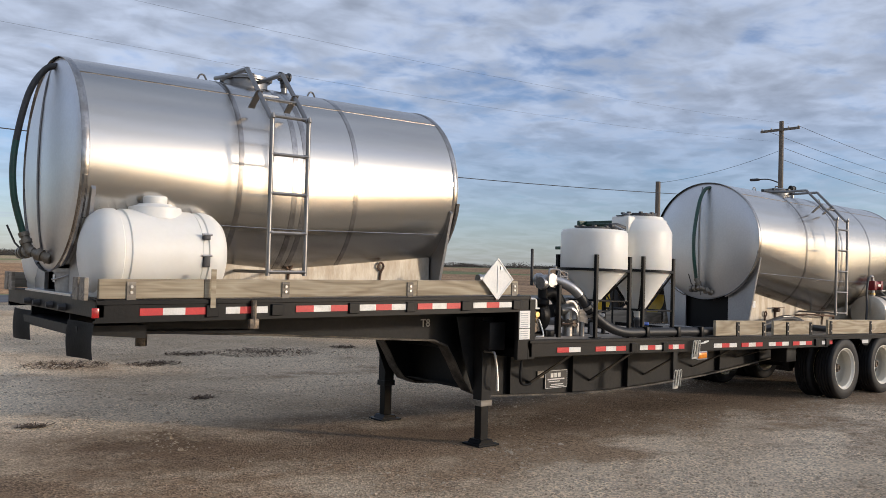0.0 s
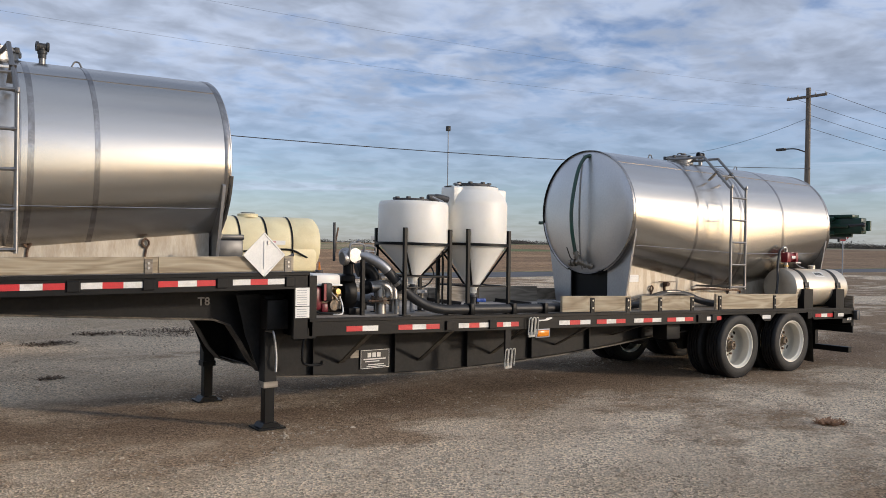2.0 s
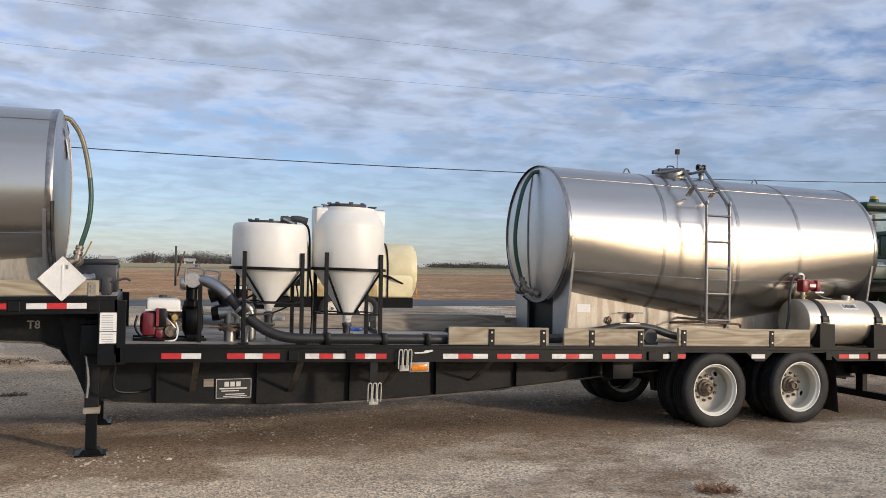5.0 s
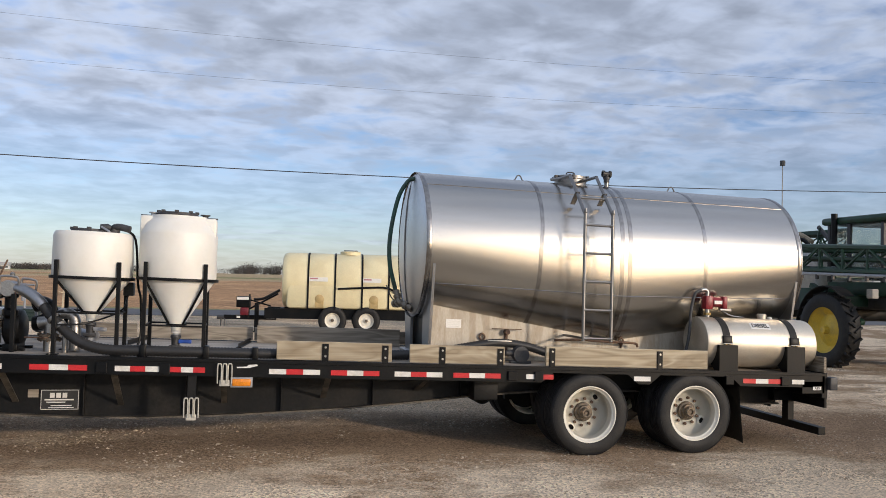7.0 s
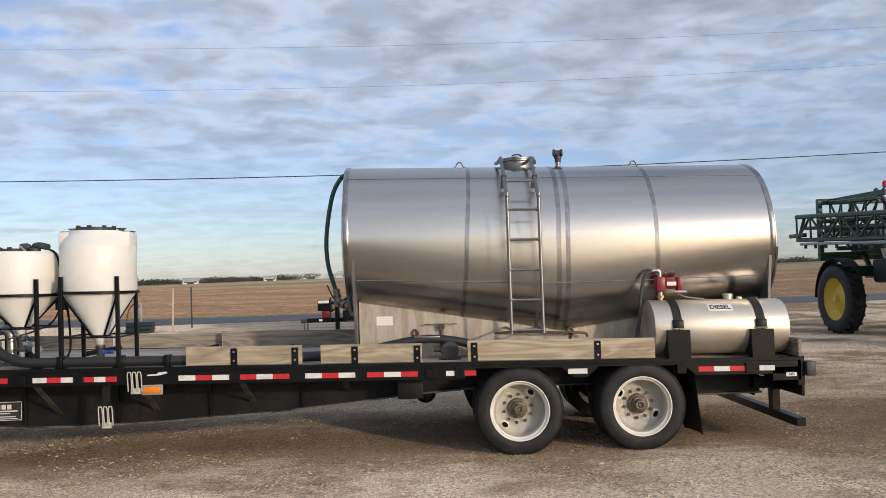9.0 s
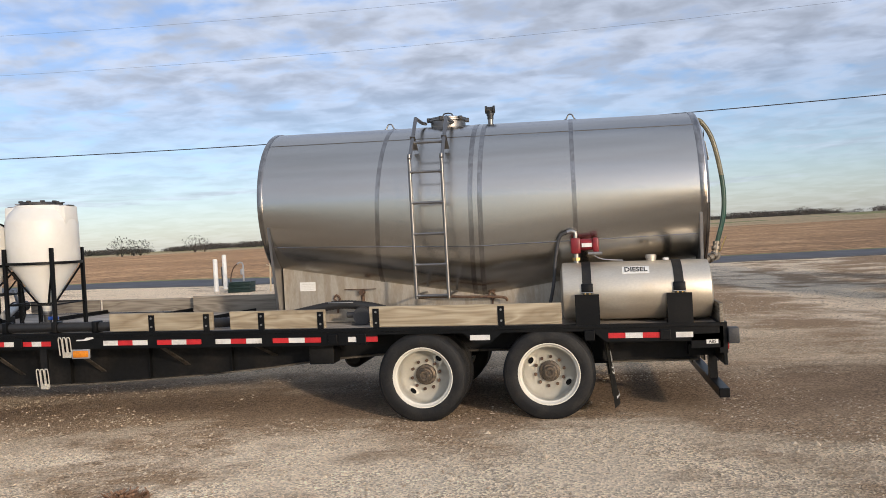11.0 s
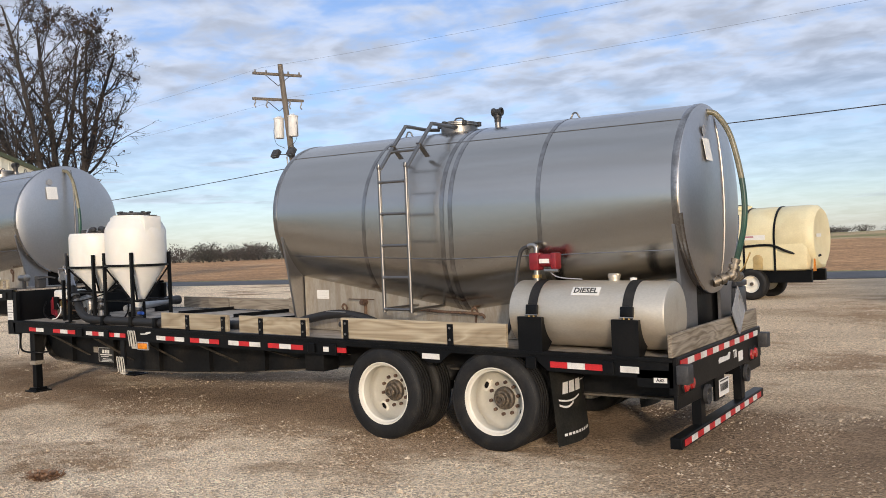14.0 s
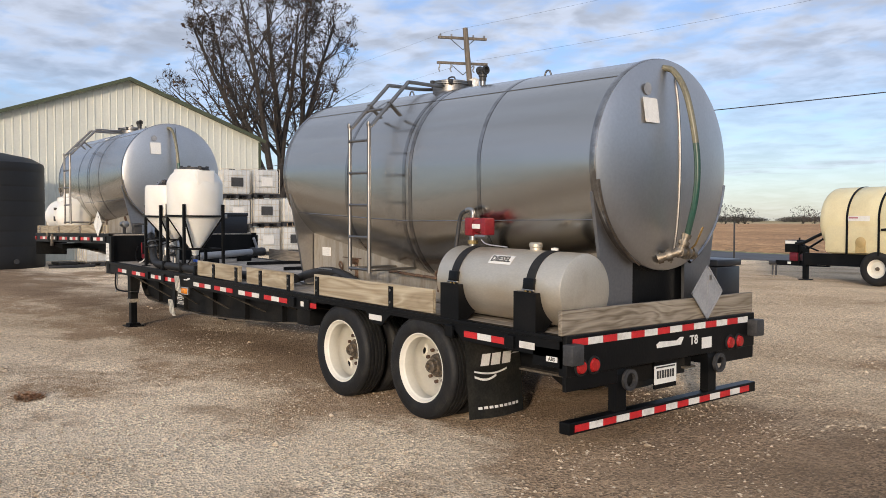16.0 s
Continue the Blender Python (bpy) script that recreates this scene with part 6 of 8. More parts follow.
b = thing("bucket", (1.98, 1.12, 1.5), "grey plastic bucket on the front deck", "bucket", m=UPPER)
part("pail", lathe([(0, 1.50), (0.13, 1.50), (0.15, 1.68), (0.16, 1.68), (0.16, 1.71), (0.145, 1.71), (0.125, 1.55), (0, 1.55)], (1.98, 1.12, 0), seg=24), CONC, b)
part("label", box(1.826, 1.829, 1.09, 1.14, 1.60, 1.66), LABEL, b, smooth=False)
part("handle", tube(smooth_path([(1.98, 0.96, 1.69), (1.86, 1.02, 1.64), (1.82, 1.12, 1.62), (1.86, 1.22, 1.64), (1.98, 1.28, 1.69)], 4), 0.006, 6), CHROME, b)


def cone_tank(x, y, r, z_tip, z_cyl, z_top, dome, label):
    """A white cone-bottom tank in a black pipe stand, with valve."""
    t = thing("cone_tank", (x, y, 1.05), label, "tank", "cone-bottom tanks on the deck", m=LOW)
    if dome:
        prof = [(0.045, z_tip), (0.05, z_tip + 0.05), (r * 0.97, z_cyl), (r, z_cyl + 0.03), (r, z_top - 0.16), (r * 0.985, z_top - 0.135), (r * 0.95, z_top - 0.11), (r * 0.87, z_top - 0.05), (r * 0.78, z_top - 0.018), (r * 0.735, z_top + 0.005), (r * 0.72, z_top + 0.035), (0, z_top + 0.045)]
    else:
        prof = [(0.045, z_tip), (0.05, z_tip + 0.05), (r * 0.97, z_cyl), (r, z_cyl + 0.03), (r * 0.99, z_top - 0.05), (r * 0.97, z_top - 0.02), (r * 0.93, z_top), (0, z_top + 0.005)]
    body = part("body", lathe(prof, (x, y, 0), seg=48), POLY, t)
    zt = z_top + (0.045 if dome else 0.005)
    lid = part("lid", lathe([(0.0, zt + 0.035), (0.12, zt + 0.033), (0.20, zt + 0.028), (0.205, zt + 0.0), (0.215, zt)], (x - 0.02, y, 0), seg=32), DARK, t, "black screw lid")
    for k in range(8):
        a = k * math.pi / 4
        part("lid_lug", box(x - 0.02 + 0.19 * math.cos(a) - 0.02, x - 0.02 + 0.19 * math.cos(a) + 0.02, y + 0.19 * math.sin(a) - 0.02, y + 0.19 * math.sin(a) + 0.02, zt + 0.02, zt + 0.045, 0.005), DARK, lid)
    if dome:
        for s in (-1, 1):
            ear = part("lifting_ear", box(x + s * r * 0.55, x + s * r * 0.975, y - 0.13, y + 0.13, z_top - 0.19, z_top + 0.025, 0.022), POLY, t)
            part("ear_cap", box(x + s * r * 0.62, x + s * r * 0.985, y - 0.06, y + 0.06, z_top + 0.024, z_top + 0.034, 0.004), DARK, ear)
            part("cap_knob", lathe([(0.03, 0), (0.03, 0.02), (0.05, 0.025), (0.05, 0.035), (0, 0.037)], (x + s * r * 0.66, y - 0.02, z_top + 0.03), seg=14), DARK if s > 0 else GREY_PVC, ear)
    else:
        el = part("inlet_elbow", tube(smooth_path([(x + 0.20, y - 0.1, zt - 0.01), (x + 0.20, y - 0.1, zt + 0.05), (x + 0.26, y - 0.12, zt + 0.06), (x + 0.36, y - 0.14, zt + 0.04)], 4), 0.035, 10), DARK, t)
        part("pump_head", lathe([(0, -0.05), (0.03, -0.05), (0.035, 0.02), (0.02, 0.05), (0, 0.05)], (x + 0.13, y - 0.16, zt + 0.05), "X", 14), DARK, el)
        part("side_lever", tube([(x + 0.10, y - 0.22, zt + 0.05), (x + 0.19, y - 0.30, zt + 0.0)], 0.010, 6), GREY_PVC, el)
        part("cable", tube(smooth_path([(x + 0.30, y - 0.12, zt + 0.04), (x + 0.40, y - 0.02, zt - 0.06), (x + 0.43, y + 0.05, zt - 0.5), (x + 0.46, y + 0.08, z_cyl - 0.2), (x + 0.47, y + 0.10, 1.25), (x + 0.44, y + 0.05, 1.10)], 6), 0.012, 6), BLACK, el)
        bx = part("control_box", box(x + 0.27, x + 0.37, y + 0.20, y + 0.34, z_cyl - 0.17, z_cyl - 0.03, 0.01), DARK, t, "small grey control box on the stand")
        part("lead", tube(smooth_path([(x + 0.32, y + 0.2, z_cyl - 0.17), (x + 0.28, y + 0.0, z_cyl - 0.32), (x + 0.0, y - 0.25, z_cyl - 0.44), (x - 0.26, y - 0.3, z_cyl - 0.46)], 6), 0.009, 6), BLACK, bx)
        part("inlet_nut", lathe([(0, 0), (0.06, 0), (0.06, 0.04), (0, 0.04)], (x + 0.20, y - 0.1, zt - 0.01), seg=10), DARK, el)
    # stand
    for k in range(4):
        a = math.pi / 4 + k * math.pi / 2
        px, py = x + (r + 0.0) * math.cos(a) * 1.06, y + (r + 0.0) * math.sin(a) * 1.06
        po = part("stand_post", box(px - 0.019, px + 0.019, py - 0.019, py + 0.019, 1.05, z_cyl + 0.17, 0.003), BLACK, t, smooth=False)
        part("post_foot", box(px - 0.05, px + 0.05, py - 0.05, py + 0.05, 1.05, 1.06), BLACK, po, smooth=False)
        tx, ty = x + 0.10 * math.cos(a), y + 0.10 * math.sin(a)
        part("cone_stay", tube([(px, py, z_cyl), (x + (px - x) * 0.95, y + (py - y) * 0.95, z_cyl - 0.04), (tx, ty, z_tip + 0.10)], 0.012, 6), BLACK, po)
    part("stand_ring", lathe([(r + 0.002, z_cyl - 0.012), (r + 0.022, z_cyl - 0.012), (r + 0.022, z_cyl + 0.018), (r + 0.002, z_cyl + 0.018), (r + 0.002, z_cyl - 0.012)], (x, y, 0), seg=48), BLACK, t)
    part("stay_ring", lathe([(0.085, z_tip + 0.085), (0.105, z_tip + 0.085), (0.105, z_tip + 0.10), (0.085, z_tip + 0.10), (0.085, z_tip + 0.085)], (x, y, 0), seg=24), BLACK, t)
    q = r * 0.75
    for s in (-1, 1):
        part("stand_bar", cyl((x - q, y + s * q, z_tip + 0.09), (x + q, y + s * q, z_tip + 0.09), 0.009, 6), BLACK, t)
        part("stand_bar", cyl((x + s * q, y - q, z_tip + 0.09), (x + s * q, y + q, z_tip + 0.09), 0.009, 6), BLACK, t)
    # valve and drain
    zv = z_tip - 0.09
    part("outlet_pipe", cyl((x, y, 1.06), (x, y, z_tip + 0.02), 0.03, 14), GREY_PVC, t)
    v = part("ball_valve", lathe([(0, -0.075), (0.05, -0.075), (0.055, -0.05), (0.04, -0.04), (0.045, 0.04), (0.055, 0.05), (0.05, 0.075), (0, 0.075)], (x, y, zv), seg=10), DARK, t)
    part("valve_handle", box(x + 0.03, x + 0.16, y - 0.05, y - 0.03, zv - 0.01, zv + 0.03, 0.008), BLUE if dome else GREY_PVC, v, "blue valve handle" if dome else "")
    part("valve_clip", box(x - 0.06, x + 0.06, y - 0.062, y - 0.04, zv - 0.06, zv - 0.03, 0.005), DARK, v)
    return t


cone_tank(7.475, 0.44, 0.385, 1.37, 1.80, 2.26, False, "white cone-bottom plastic tank with flat top in a black stand")
cone_tank(8.30, 0.44, 0.385, 1.27, 1.82, 2.44, True, "taller white cone-bottom plastic tank with domed top in a black stand")

# engine pump
e = thing("engine_pump", (6.55, 0.62, 1.05), "small red petrol engine with pump and valves bolted to the deck", "pump", m=LOW)
part("base_rail", box(6.25, 6.95, 0.45, 0.50, 1.05, 1.08, 0.004), BLACK, e, smooth=False)
part("base_rail", box(6.25, 6.95, 0.78, 0.83, 1.05, 1.08, 0.004), BLACK, e, smooth=False)
blk = part("engine_block", box(6.36, 6.66, 0.45, 0.80, 1.08, 1.27, 0.03), GREASE, e)
part("recoil_cover", lathe([(0, -0.03), (0.07, -0.03), (0.10, -0.015), (0.11, 0.03), (0.11, 0.06), (0, 0.06)], (6.345, 0.62, 1.21), "X", 28), ENGINE_RED, e, "dark red recoil starter cover")
part("red_shroud", box(6.33, 6.47, 0.425, 0.58, 1.10, 1.335, 0.03), ENGINE_RED, e, "dark red fan shroud")
part("shroud_foot", box(6.46, 6.53, 0.415, 0.47, 1.08, 1.17, 0.015), ENGINE_RED, e)
af = part("air_filter_box", box(6.455, 6.56, 0.39, 0.44, 1.19, 1.375, 0.012), BLACK, e)
part("red_stripe", box(6.462, 6.49, 0.383, 0.391, 1.20, 1.37, 0.002), RED_PAINT, af, smooth=False)
ft = part("fuel_tank", box(6.37, 6.70, 0.46, 0.80, 1.335, 1.468, 0.035), POLY, e, "white plastic fuel tank")
part("tank_flange", box(6.36, 6.71, 0.45, 0.81, 1.345, 1.363, 0.004), POLY, ft, smooth=False)
part("fuel_cap", cyl((6.53, 0.63, 1.475), (6.53, 0.63, 1.50), 0.04, 16), DARK, ft)
part("exhaust", box(6.58, 6.72, 0.55, 0.78, 1.27, 1.34, 0.02), GREASE, e)
part("carburettor", lathe([(0, -0.04), (0.03, -0.04), (0.036, 0.0), (0.028, 0.04), (0, 0.04)], (6.64, 0.45, 1.29), "Y", 14), BRASS, e)
part("float_bowl", lathe([(0, -0.05), (0.02, -0.045), (0.03, -0.01), (0.03, 0.0), (0, 0.0)], (6.63, 0.45, 1.255), seg=14), BRASS, e)
part("gear_cover", lathe([(0, -0.03), (0.055, -0.03), (0.062, 0.0), (0.05, 0.03), (0, 0.03)], (6.60, 0.44, 1.15), "Y", 16), GREASE, e)
part("governor_rod", tube([(6.56, 0.41, 1.28), (6.60, 0.40, 1.24), (6.66, 0.41, 1.17), (6.66, 0.41, 1.11)], 0.006, 6), CHROME, e)
for k in range(5):
    part("cooling_fin", box(6.56, 6.70, 0.455, 0.475, 1.17 + k * 0.022, 1.178 + k * 0.022), GREASE, e, smooth=False)
part("wire_loom", tube(smooth_path([(6.29, 0.40, 1.30), (6.27, 0.37, 1.20), (6.32, 0.35, 1.11), (6.43, 0.34, 1.075), (6.56, 0.35, 1.07)], 5), 0.012, 6), BLACK, e)
part("white_lead_loop", tube(smooth_path([(6.55, 0.34, 1.06), (6.60, 0.30, 1.065), (6.65, 0.33, 1.08), (6.67, 0.38, 1.16), (6.65, 0.40, 1.24)], 5), 0.008, 6), LABEL, e, "pale cable loop")
vol = part("pump_volute", lathe([(0, -0.10), (0.12, -0.10), (0.18, -0.07), (0.195, 0.0), (0.18, 0.07), (0.12, 0.10), (0, 0.10)], (6.82, 0.64, 1.27), "X", 28), BLACK, e)
part("pump_foot", box(6.76, 6.90, 0.40, 0.72, 1.05, 1.12, 0.01), BLACK, e)
part("pump_discharge", lathe([(0.05, 1.38), (0.075, 1.40), (0.075, 1.45), (0.055, 1.47), (0.055, 1.57), (0.075, 1.58), (0.075, 1.62)], (6.80, 0.50, 0), seg=18), BLACK, e)
part("upright_strap", box(6.85, 6.89, 0.30, 0.34, 1.05, 1.62, 0.003), BLACK, e, smooth=False)
part("suction_bend", tube(smooth_path([(6.90, 0.66, 1.50), (6.98, 0.64, 1.52), (7.05, 0.61, 1.47), (7.06, 0.58, 1.38), (6.98, 0.57, 1.33), (6.92, 0.58, 1.32)], 5), 0.075, 16), BLACK, e, "bulky black pump inlet bend")
# manifold over the pump
mf = part("manifold_body", lathe([(0, -0.12), (0.075, -0.12), (0.082, -0.09), (0.06, -0.06), (0.06, 0.05), (0.08, 0.08), (0.075, 0.11), (0, 0.11)], (6.80, 0.47, 1.665), "Y", 22), CHROME, e, "bright metal valve manifold")
part("gauge_head", lathe([(0, -0.03), (0.065, -0.03), (0.075, 0.0), (0.065, 0.03), (0, 0.03)], (6.71, 0.42, 1.63), "X", 20), CHROME, mf)
part("handle_loop", tube(smooth_path([(6.73, 0.36, 1.60), (6.73, 0.34, 1.76), (6.76, 0.34, 1.785), (6.86, 0.34, 1.785), (6.90, 0.34, 1.76), (6.90, 0.36, 1.64)], 4), 0.011, 8), STEEL_LEG, mf, "bright steel handle loop")
part("handle_loop", tube(smooth_path([(6.92, 0.40, 1.62), (6.92, 0.38, 1.75), (6.95, 0.38, 1.77), (7.03, 0.38, 1.76), (7.06, 0.38, 1.73), (7.04, 0.40, 1.60)], 4), 0.011, 8), STEEL_LEG, mf, "bright steel handle loop")
part("cross_tie", cyl((6.74, 0.36, 1.72), (7.04, 0.38, 1.71), 0.010, 8), STEEL_LEG, mf)
part("wing_nut", lathe([(0, 0), (0.02, 0), (0.025, 0.03), (0, 0.05)], (6.84, 0.36, 1.785), seg=10), CHROME, mf)
part("valve_lever", box(6.63, 6.65, 0.50, 0.53, 1.60, 2.0, 0.004), DARK, e)
part("valve_lever", tube([(6.66, 0.52, 1.70), (6.68, 0.56, 1.80), (6.73, 0.6, 1.95)], 0.009, 6), RUST, e)
# stainless tee and flanged valve beside the pump
tee = part("suction_tee", tube(smooth_path([(6.98, 0.50, 1.33), (7.05, 0.49, 1.34), (7.12, 0.48, 1.345), (7.18, 0.47, 1.30), (7.18, 0.47, 1.20)], 5), 0.062, 18), CHROME, e, "dull stainless pipe elbows")
part("tee_riser", cyl((7.09, 0.48, 1.20), (7.09, 0.48, 1.34), 0.058, 18), CHROME, tee)
part("swept_elbow", tube(smooth_path([(7.16, 0.60, 1.42), (7.24, 0.58, 1.43), (7.30, 0.57, 1.37), (7.31, 0.56, 1.24), (7.31, 0.56, 1.06)], 5), 0.055, 16), CHROME, tee)
for z in (1.175, 1.215):
    part("flange", lathe([(0, -0.012), (0.115, -0.012), (0.115, 0.012), (0, 0.012)], (7.09, 0.47, z), seg=24), GREASE, tee)
for k in range(8):
    a = k * math.pi / 4
    p = (7.09 + 0.095 * math.cos(a), 0.47 + 0.095 * math.sin(a))
    part("flange_bolt", cyl((*p, 1.15), (*p, 1.24), 0.009, 6), RUST, tee, smooth=False)
part("valve_stub", cyl((7.09, 0.47, 1.05), (7.09, 0.47, 1.17), 0.058, 18), CHROME, tee)
part("drain_stub", cyl((7.25, 0.40, 1.05), (7.25, 0.40, 1.21), 0.03, 14), CHROME, tee)
part("lever", box(6.88, 7.10, 0.355, 0.385, 1.185, 1.20, 0.004), RUST, tee)

for o in e.children:
    if not o.name.startswith(("suction_tee", "suction_bend")):
        o.location.x -= 0.09
# big ribbed hose along the near edge of the deck
ho = thing("suction_hose", (8.2, 0.16, 1.05), "thick ribbed black suction hose lying along the deck edge", "hose", m=LOW)
path = smooth_path([(6.73, 0.43, 1.68), (6.87, 0.36, 1.645), (7.02, 0.29, 1.55), (7.22, 0.24, 1.33), (7.42, 0.18, 1.18), (7.65, 0.14, 1.115), (8.0, 0.13, 1.11), (8.6, 0.13, 1.11), (9.3, 0.15, 1.11), (9.8, 0.22, 1.11), (10.4, 0.32, 1.11), (10.9, 0.36, 1.12), (11.2, 0.38, 1.14)], 10)
cut = [k for k, p in enumerate(path) if p.x > 7.05][0]
part("elbow_pipe", tube(path[:cut + 1], 0.058, 18), STEEL_LEG, ho, "dull steel elbow pipe")
part("hose", tube(along(path[cut:], 0.016), 0.050, 14, rib=0.0055), HOSE, ho)
for k in (0, 3):
    p = path[cut + k]
    part("hose_clamp", lathe([(0.058, -0.016), (0.066, -0.016), (0.066, 0.016), (0.058, 0.016)], (0, 0, 0), seg=20), CHROME, ho)
    o = ho.children[-1]
    d = (path[cut + k + 1] - path[cut + k - 1]).normalized()
    o.data.transform(Matrix.Translation(ORG))
    o.data.transform(Matrix.Translation((LOW @ p) - ORG) @ d.to_track_quat("Z", "Y").to_matrix().to_4x4())
for x in (8.02, 8.62, 9.1):
    part("hose_clip", box(x - 0.03, x + 0.03, 0.06, 0.20, 1.05, 1.175, 0.01), BLACK, ho)

# second hose, arching under the rear tank
h2 = thing("transfer_hose", (12.0, 0.5, 1.05), "black ribbed hose arching beside the tank skirt to a small pump", "hose", m=LOW)
pth = smooth_path([(10.6, 0.55, 1.10), (11.0, 0.50, 1.12), (11.35, 0.46, 1.20), (11.75, 0.46, 1.265), (12.1, 0.46, 1.24), (12.4, 0.46, 1.16), (12.7, 0.46, 1.12), (13.3, 0.5, 1.10)], 10)
part("hose", tube(along(pth, 0.018), 0.044, 12, rib=0.005), HOSE, h2)
# thin bright strip standing in for the light reflected along the hose
part("silver_patch", box(11.64, 11.92, 0.41, 0.418, 1.285, 1.298, 0.002), CHROME, h2)
pm = part("pump", lathe([(0, -0.06), (0.09, -0.06), (0.10, 0.0), (0.09, 0.06), (0, 0.06)], (12.02, 0.40, 1.15), "Y", 24), DARK, h2)
part("pump_foot", box(11.9, 12.14, 0.36, 0.46, 1.05, 1.08, 0.006), DARK, pm)
part("pump_port", cyl((11.85, 0.40, 1.16), (11.95, 0.40, 1.16), 0.03, 12), DARK, pm)
sv = thing("skirt_valve", (11.95, 0.6, 1.35), "small brass valves and levers on the tank skirt", "valve", m=LOW)
part("valve_body", lathe([(0, -0.05), (0.03, -0.05), (0.035, 0), (0.03, 0.05), (0, 0.05)], (11.95, 0.70, 1.38), "Y", 12), RUST, sv)
part("lever", box(11.76, 12.12, 0.655, 0.672, 1.41, 1.42, 0.004), RUST, sv)
part("pipe", cyl((11.95, 0.72, 1.1), (11.95, 0.72, 1.38), 0.02, 10), RUST, sv)
dp = thing("drain_pipe", (13.1, 0.6, 1.25), "dull steel drain pipe along the tank skirt", "pipe", m=LOW)
part("pipe", tube(smooth_path([(12.55, 0.74, 1.30), (12.8, 0.62, 1.32), (13.1, 0.60, 1.31), (13.5, 0.60, 1.30), (13.56, 0.62, 1.26)], 5), 0.015, 10), RUST, dp)
rod = thing("steel_bar", (13.7, 0.25, 1.2), "bare pale metal bar lying against the side board", "bar", m=LOW)
part("bar", box(13.4, 13.75, 0.16, 0.19, 1.20, 1.215, 0.004, rot=Matrix.Rotation(radians(-9), 4, "Y")), LABEL, rod)

# grey pipe across the deck behind the cone tanks, and loose steel angles on the planks
gp = thing("grey_pipe", (7.0, 1.5, 1.05), "grey plastic pipe with end valve lying along the deck", "pipe", m=LOW)
part("pipe", cyl((7.45, 0.86, 1.19), (6.62, 2.18, 1.19), 0.055, 16), GREY_PVC, gp)
part("pipe_support", box(7.2, 7.26, 1.05, 1.3, 1.05, 1.14, 0.005), BLACK, gp)
part("pipe_support", box(6.74, 6.80, 1.85, 2.1, 1.05, 1.14, 0.005), BLACK, gp)
part("end_valve", lathe([(0, 0), (0.07, 0), (0.08, 0.06), (0.06, 0.12), (0.075, 0.2), (0.07, 0.26), (0, 0.26)], (6.60, 2.18, 1.19), "Y", 16), DARK, gp)
part("valve_lever", box(6.54, 6.57, 2.28, 2.32, 1.22, 1.44, 0.004, rot=Matrix.Rotation(radians(20), 4, "X")), GREY_PVC, gp)
for x, y, a in ((7.75, 2.05, 84), (9.0, 2.0, 82), (10.0, 1.75, 80)):
    an = thing("steel_angle", (x, y, 1.05), "loose dark steel angle lying on the deck planks", "steel bar", "loose steel angles", m=LOW)
    r_ = Matrix.Rotation(radians(a), 4, "Z")
    bm = box(x - 0.5, x + 0.5, y - 0.03, y + 0.03, 1.05, 1.057, 0, rot=r_)
    box(x - 0.5, x + 0.5, y - 0.004, y + 0.004, 1.05, 1.10, 0, bm, rot=r_)
    part("bar", bm, BLACK, an, smooth=False)
nb = thing("board_end", (10.55, 2.3, 1.05), "short dark weathered board standing on edge at the far rail", "board", m=LOW)
part("board", box(9.15, 11.0, 2.36, 2.40, 1.05, 1.27, 0.005), WOOD_GREY, nb, smooth=False)

# black toolbox on the upper deck
tb = thing("toolbox", (5.72, 2.0, 1.5), "black steel toolbox on the front deck", "toolbox", m=UPPER)
part("body", box(5.45, 5.98, 1.55, 2.45, 1.50, 1.80, 0.01), NAVY, tb)
part("lid", box(5.44, 5.99, 1.54, 2.46, 1.80, 1.86, 0.012), NAVY, tb)
part("latch", box(5.985, 6.0, 1.95, 2.05, 1.76, 1.83, 0.004), CHROME, tb)
part("sign_bar", box(5.981, 5.984, 1.68, 1.82, 1.72, 1.75), WHITE, tb, smooth=False)
cp = thing("hose_coupling", (5.6, 0.45, 1.55), "steel hose coupling and small valve on the front deck", "coupling", m=UPPER)
part("coupling", lathe([(0, -0.1), (0.045, -0.1), (0.05, -0.06), (0.04, -0.03), (0.05, 0.0), (0.04, 0.03), (0.055, 0.08), (0, 0.1)], (5.72, 0.35, 1.66), "X", 16), CHROME, cp)
part("stand", box(5.70, 5.74, 0.33, 0.37, 1.5, 1.63), DARK, cp)
part("small_motor", box(5.86, 5.96, 0.42, 0.56, 1.5, 1.68, 0.02), DARK, cp)
part("motor_hose", tube(smooth_path([(5.9, 0.45, 1.62), (6.0, 0.42, 1.64), (6.08, 0.5, 1.66), (6.12, 0.6, 1.64)], 4), 0.012, 6), DARK, cp)

# placards


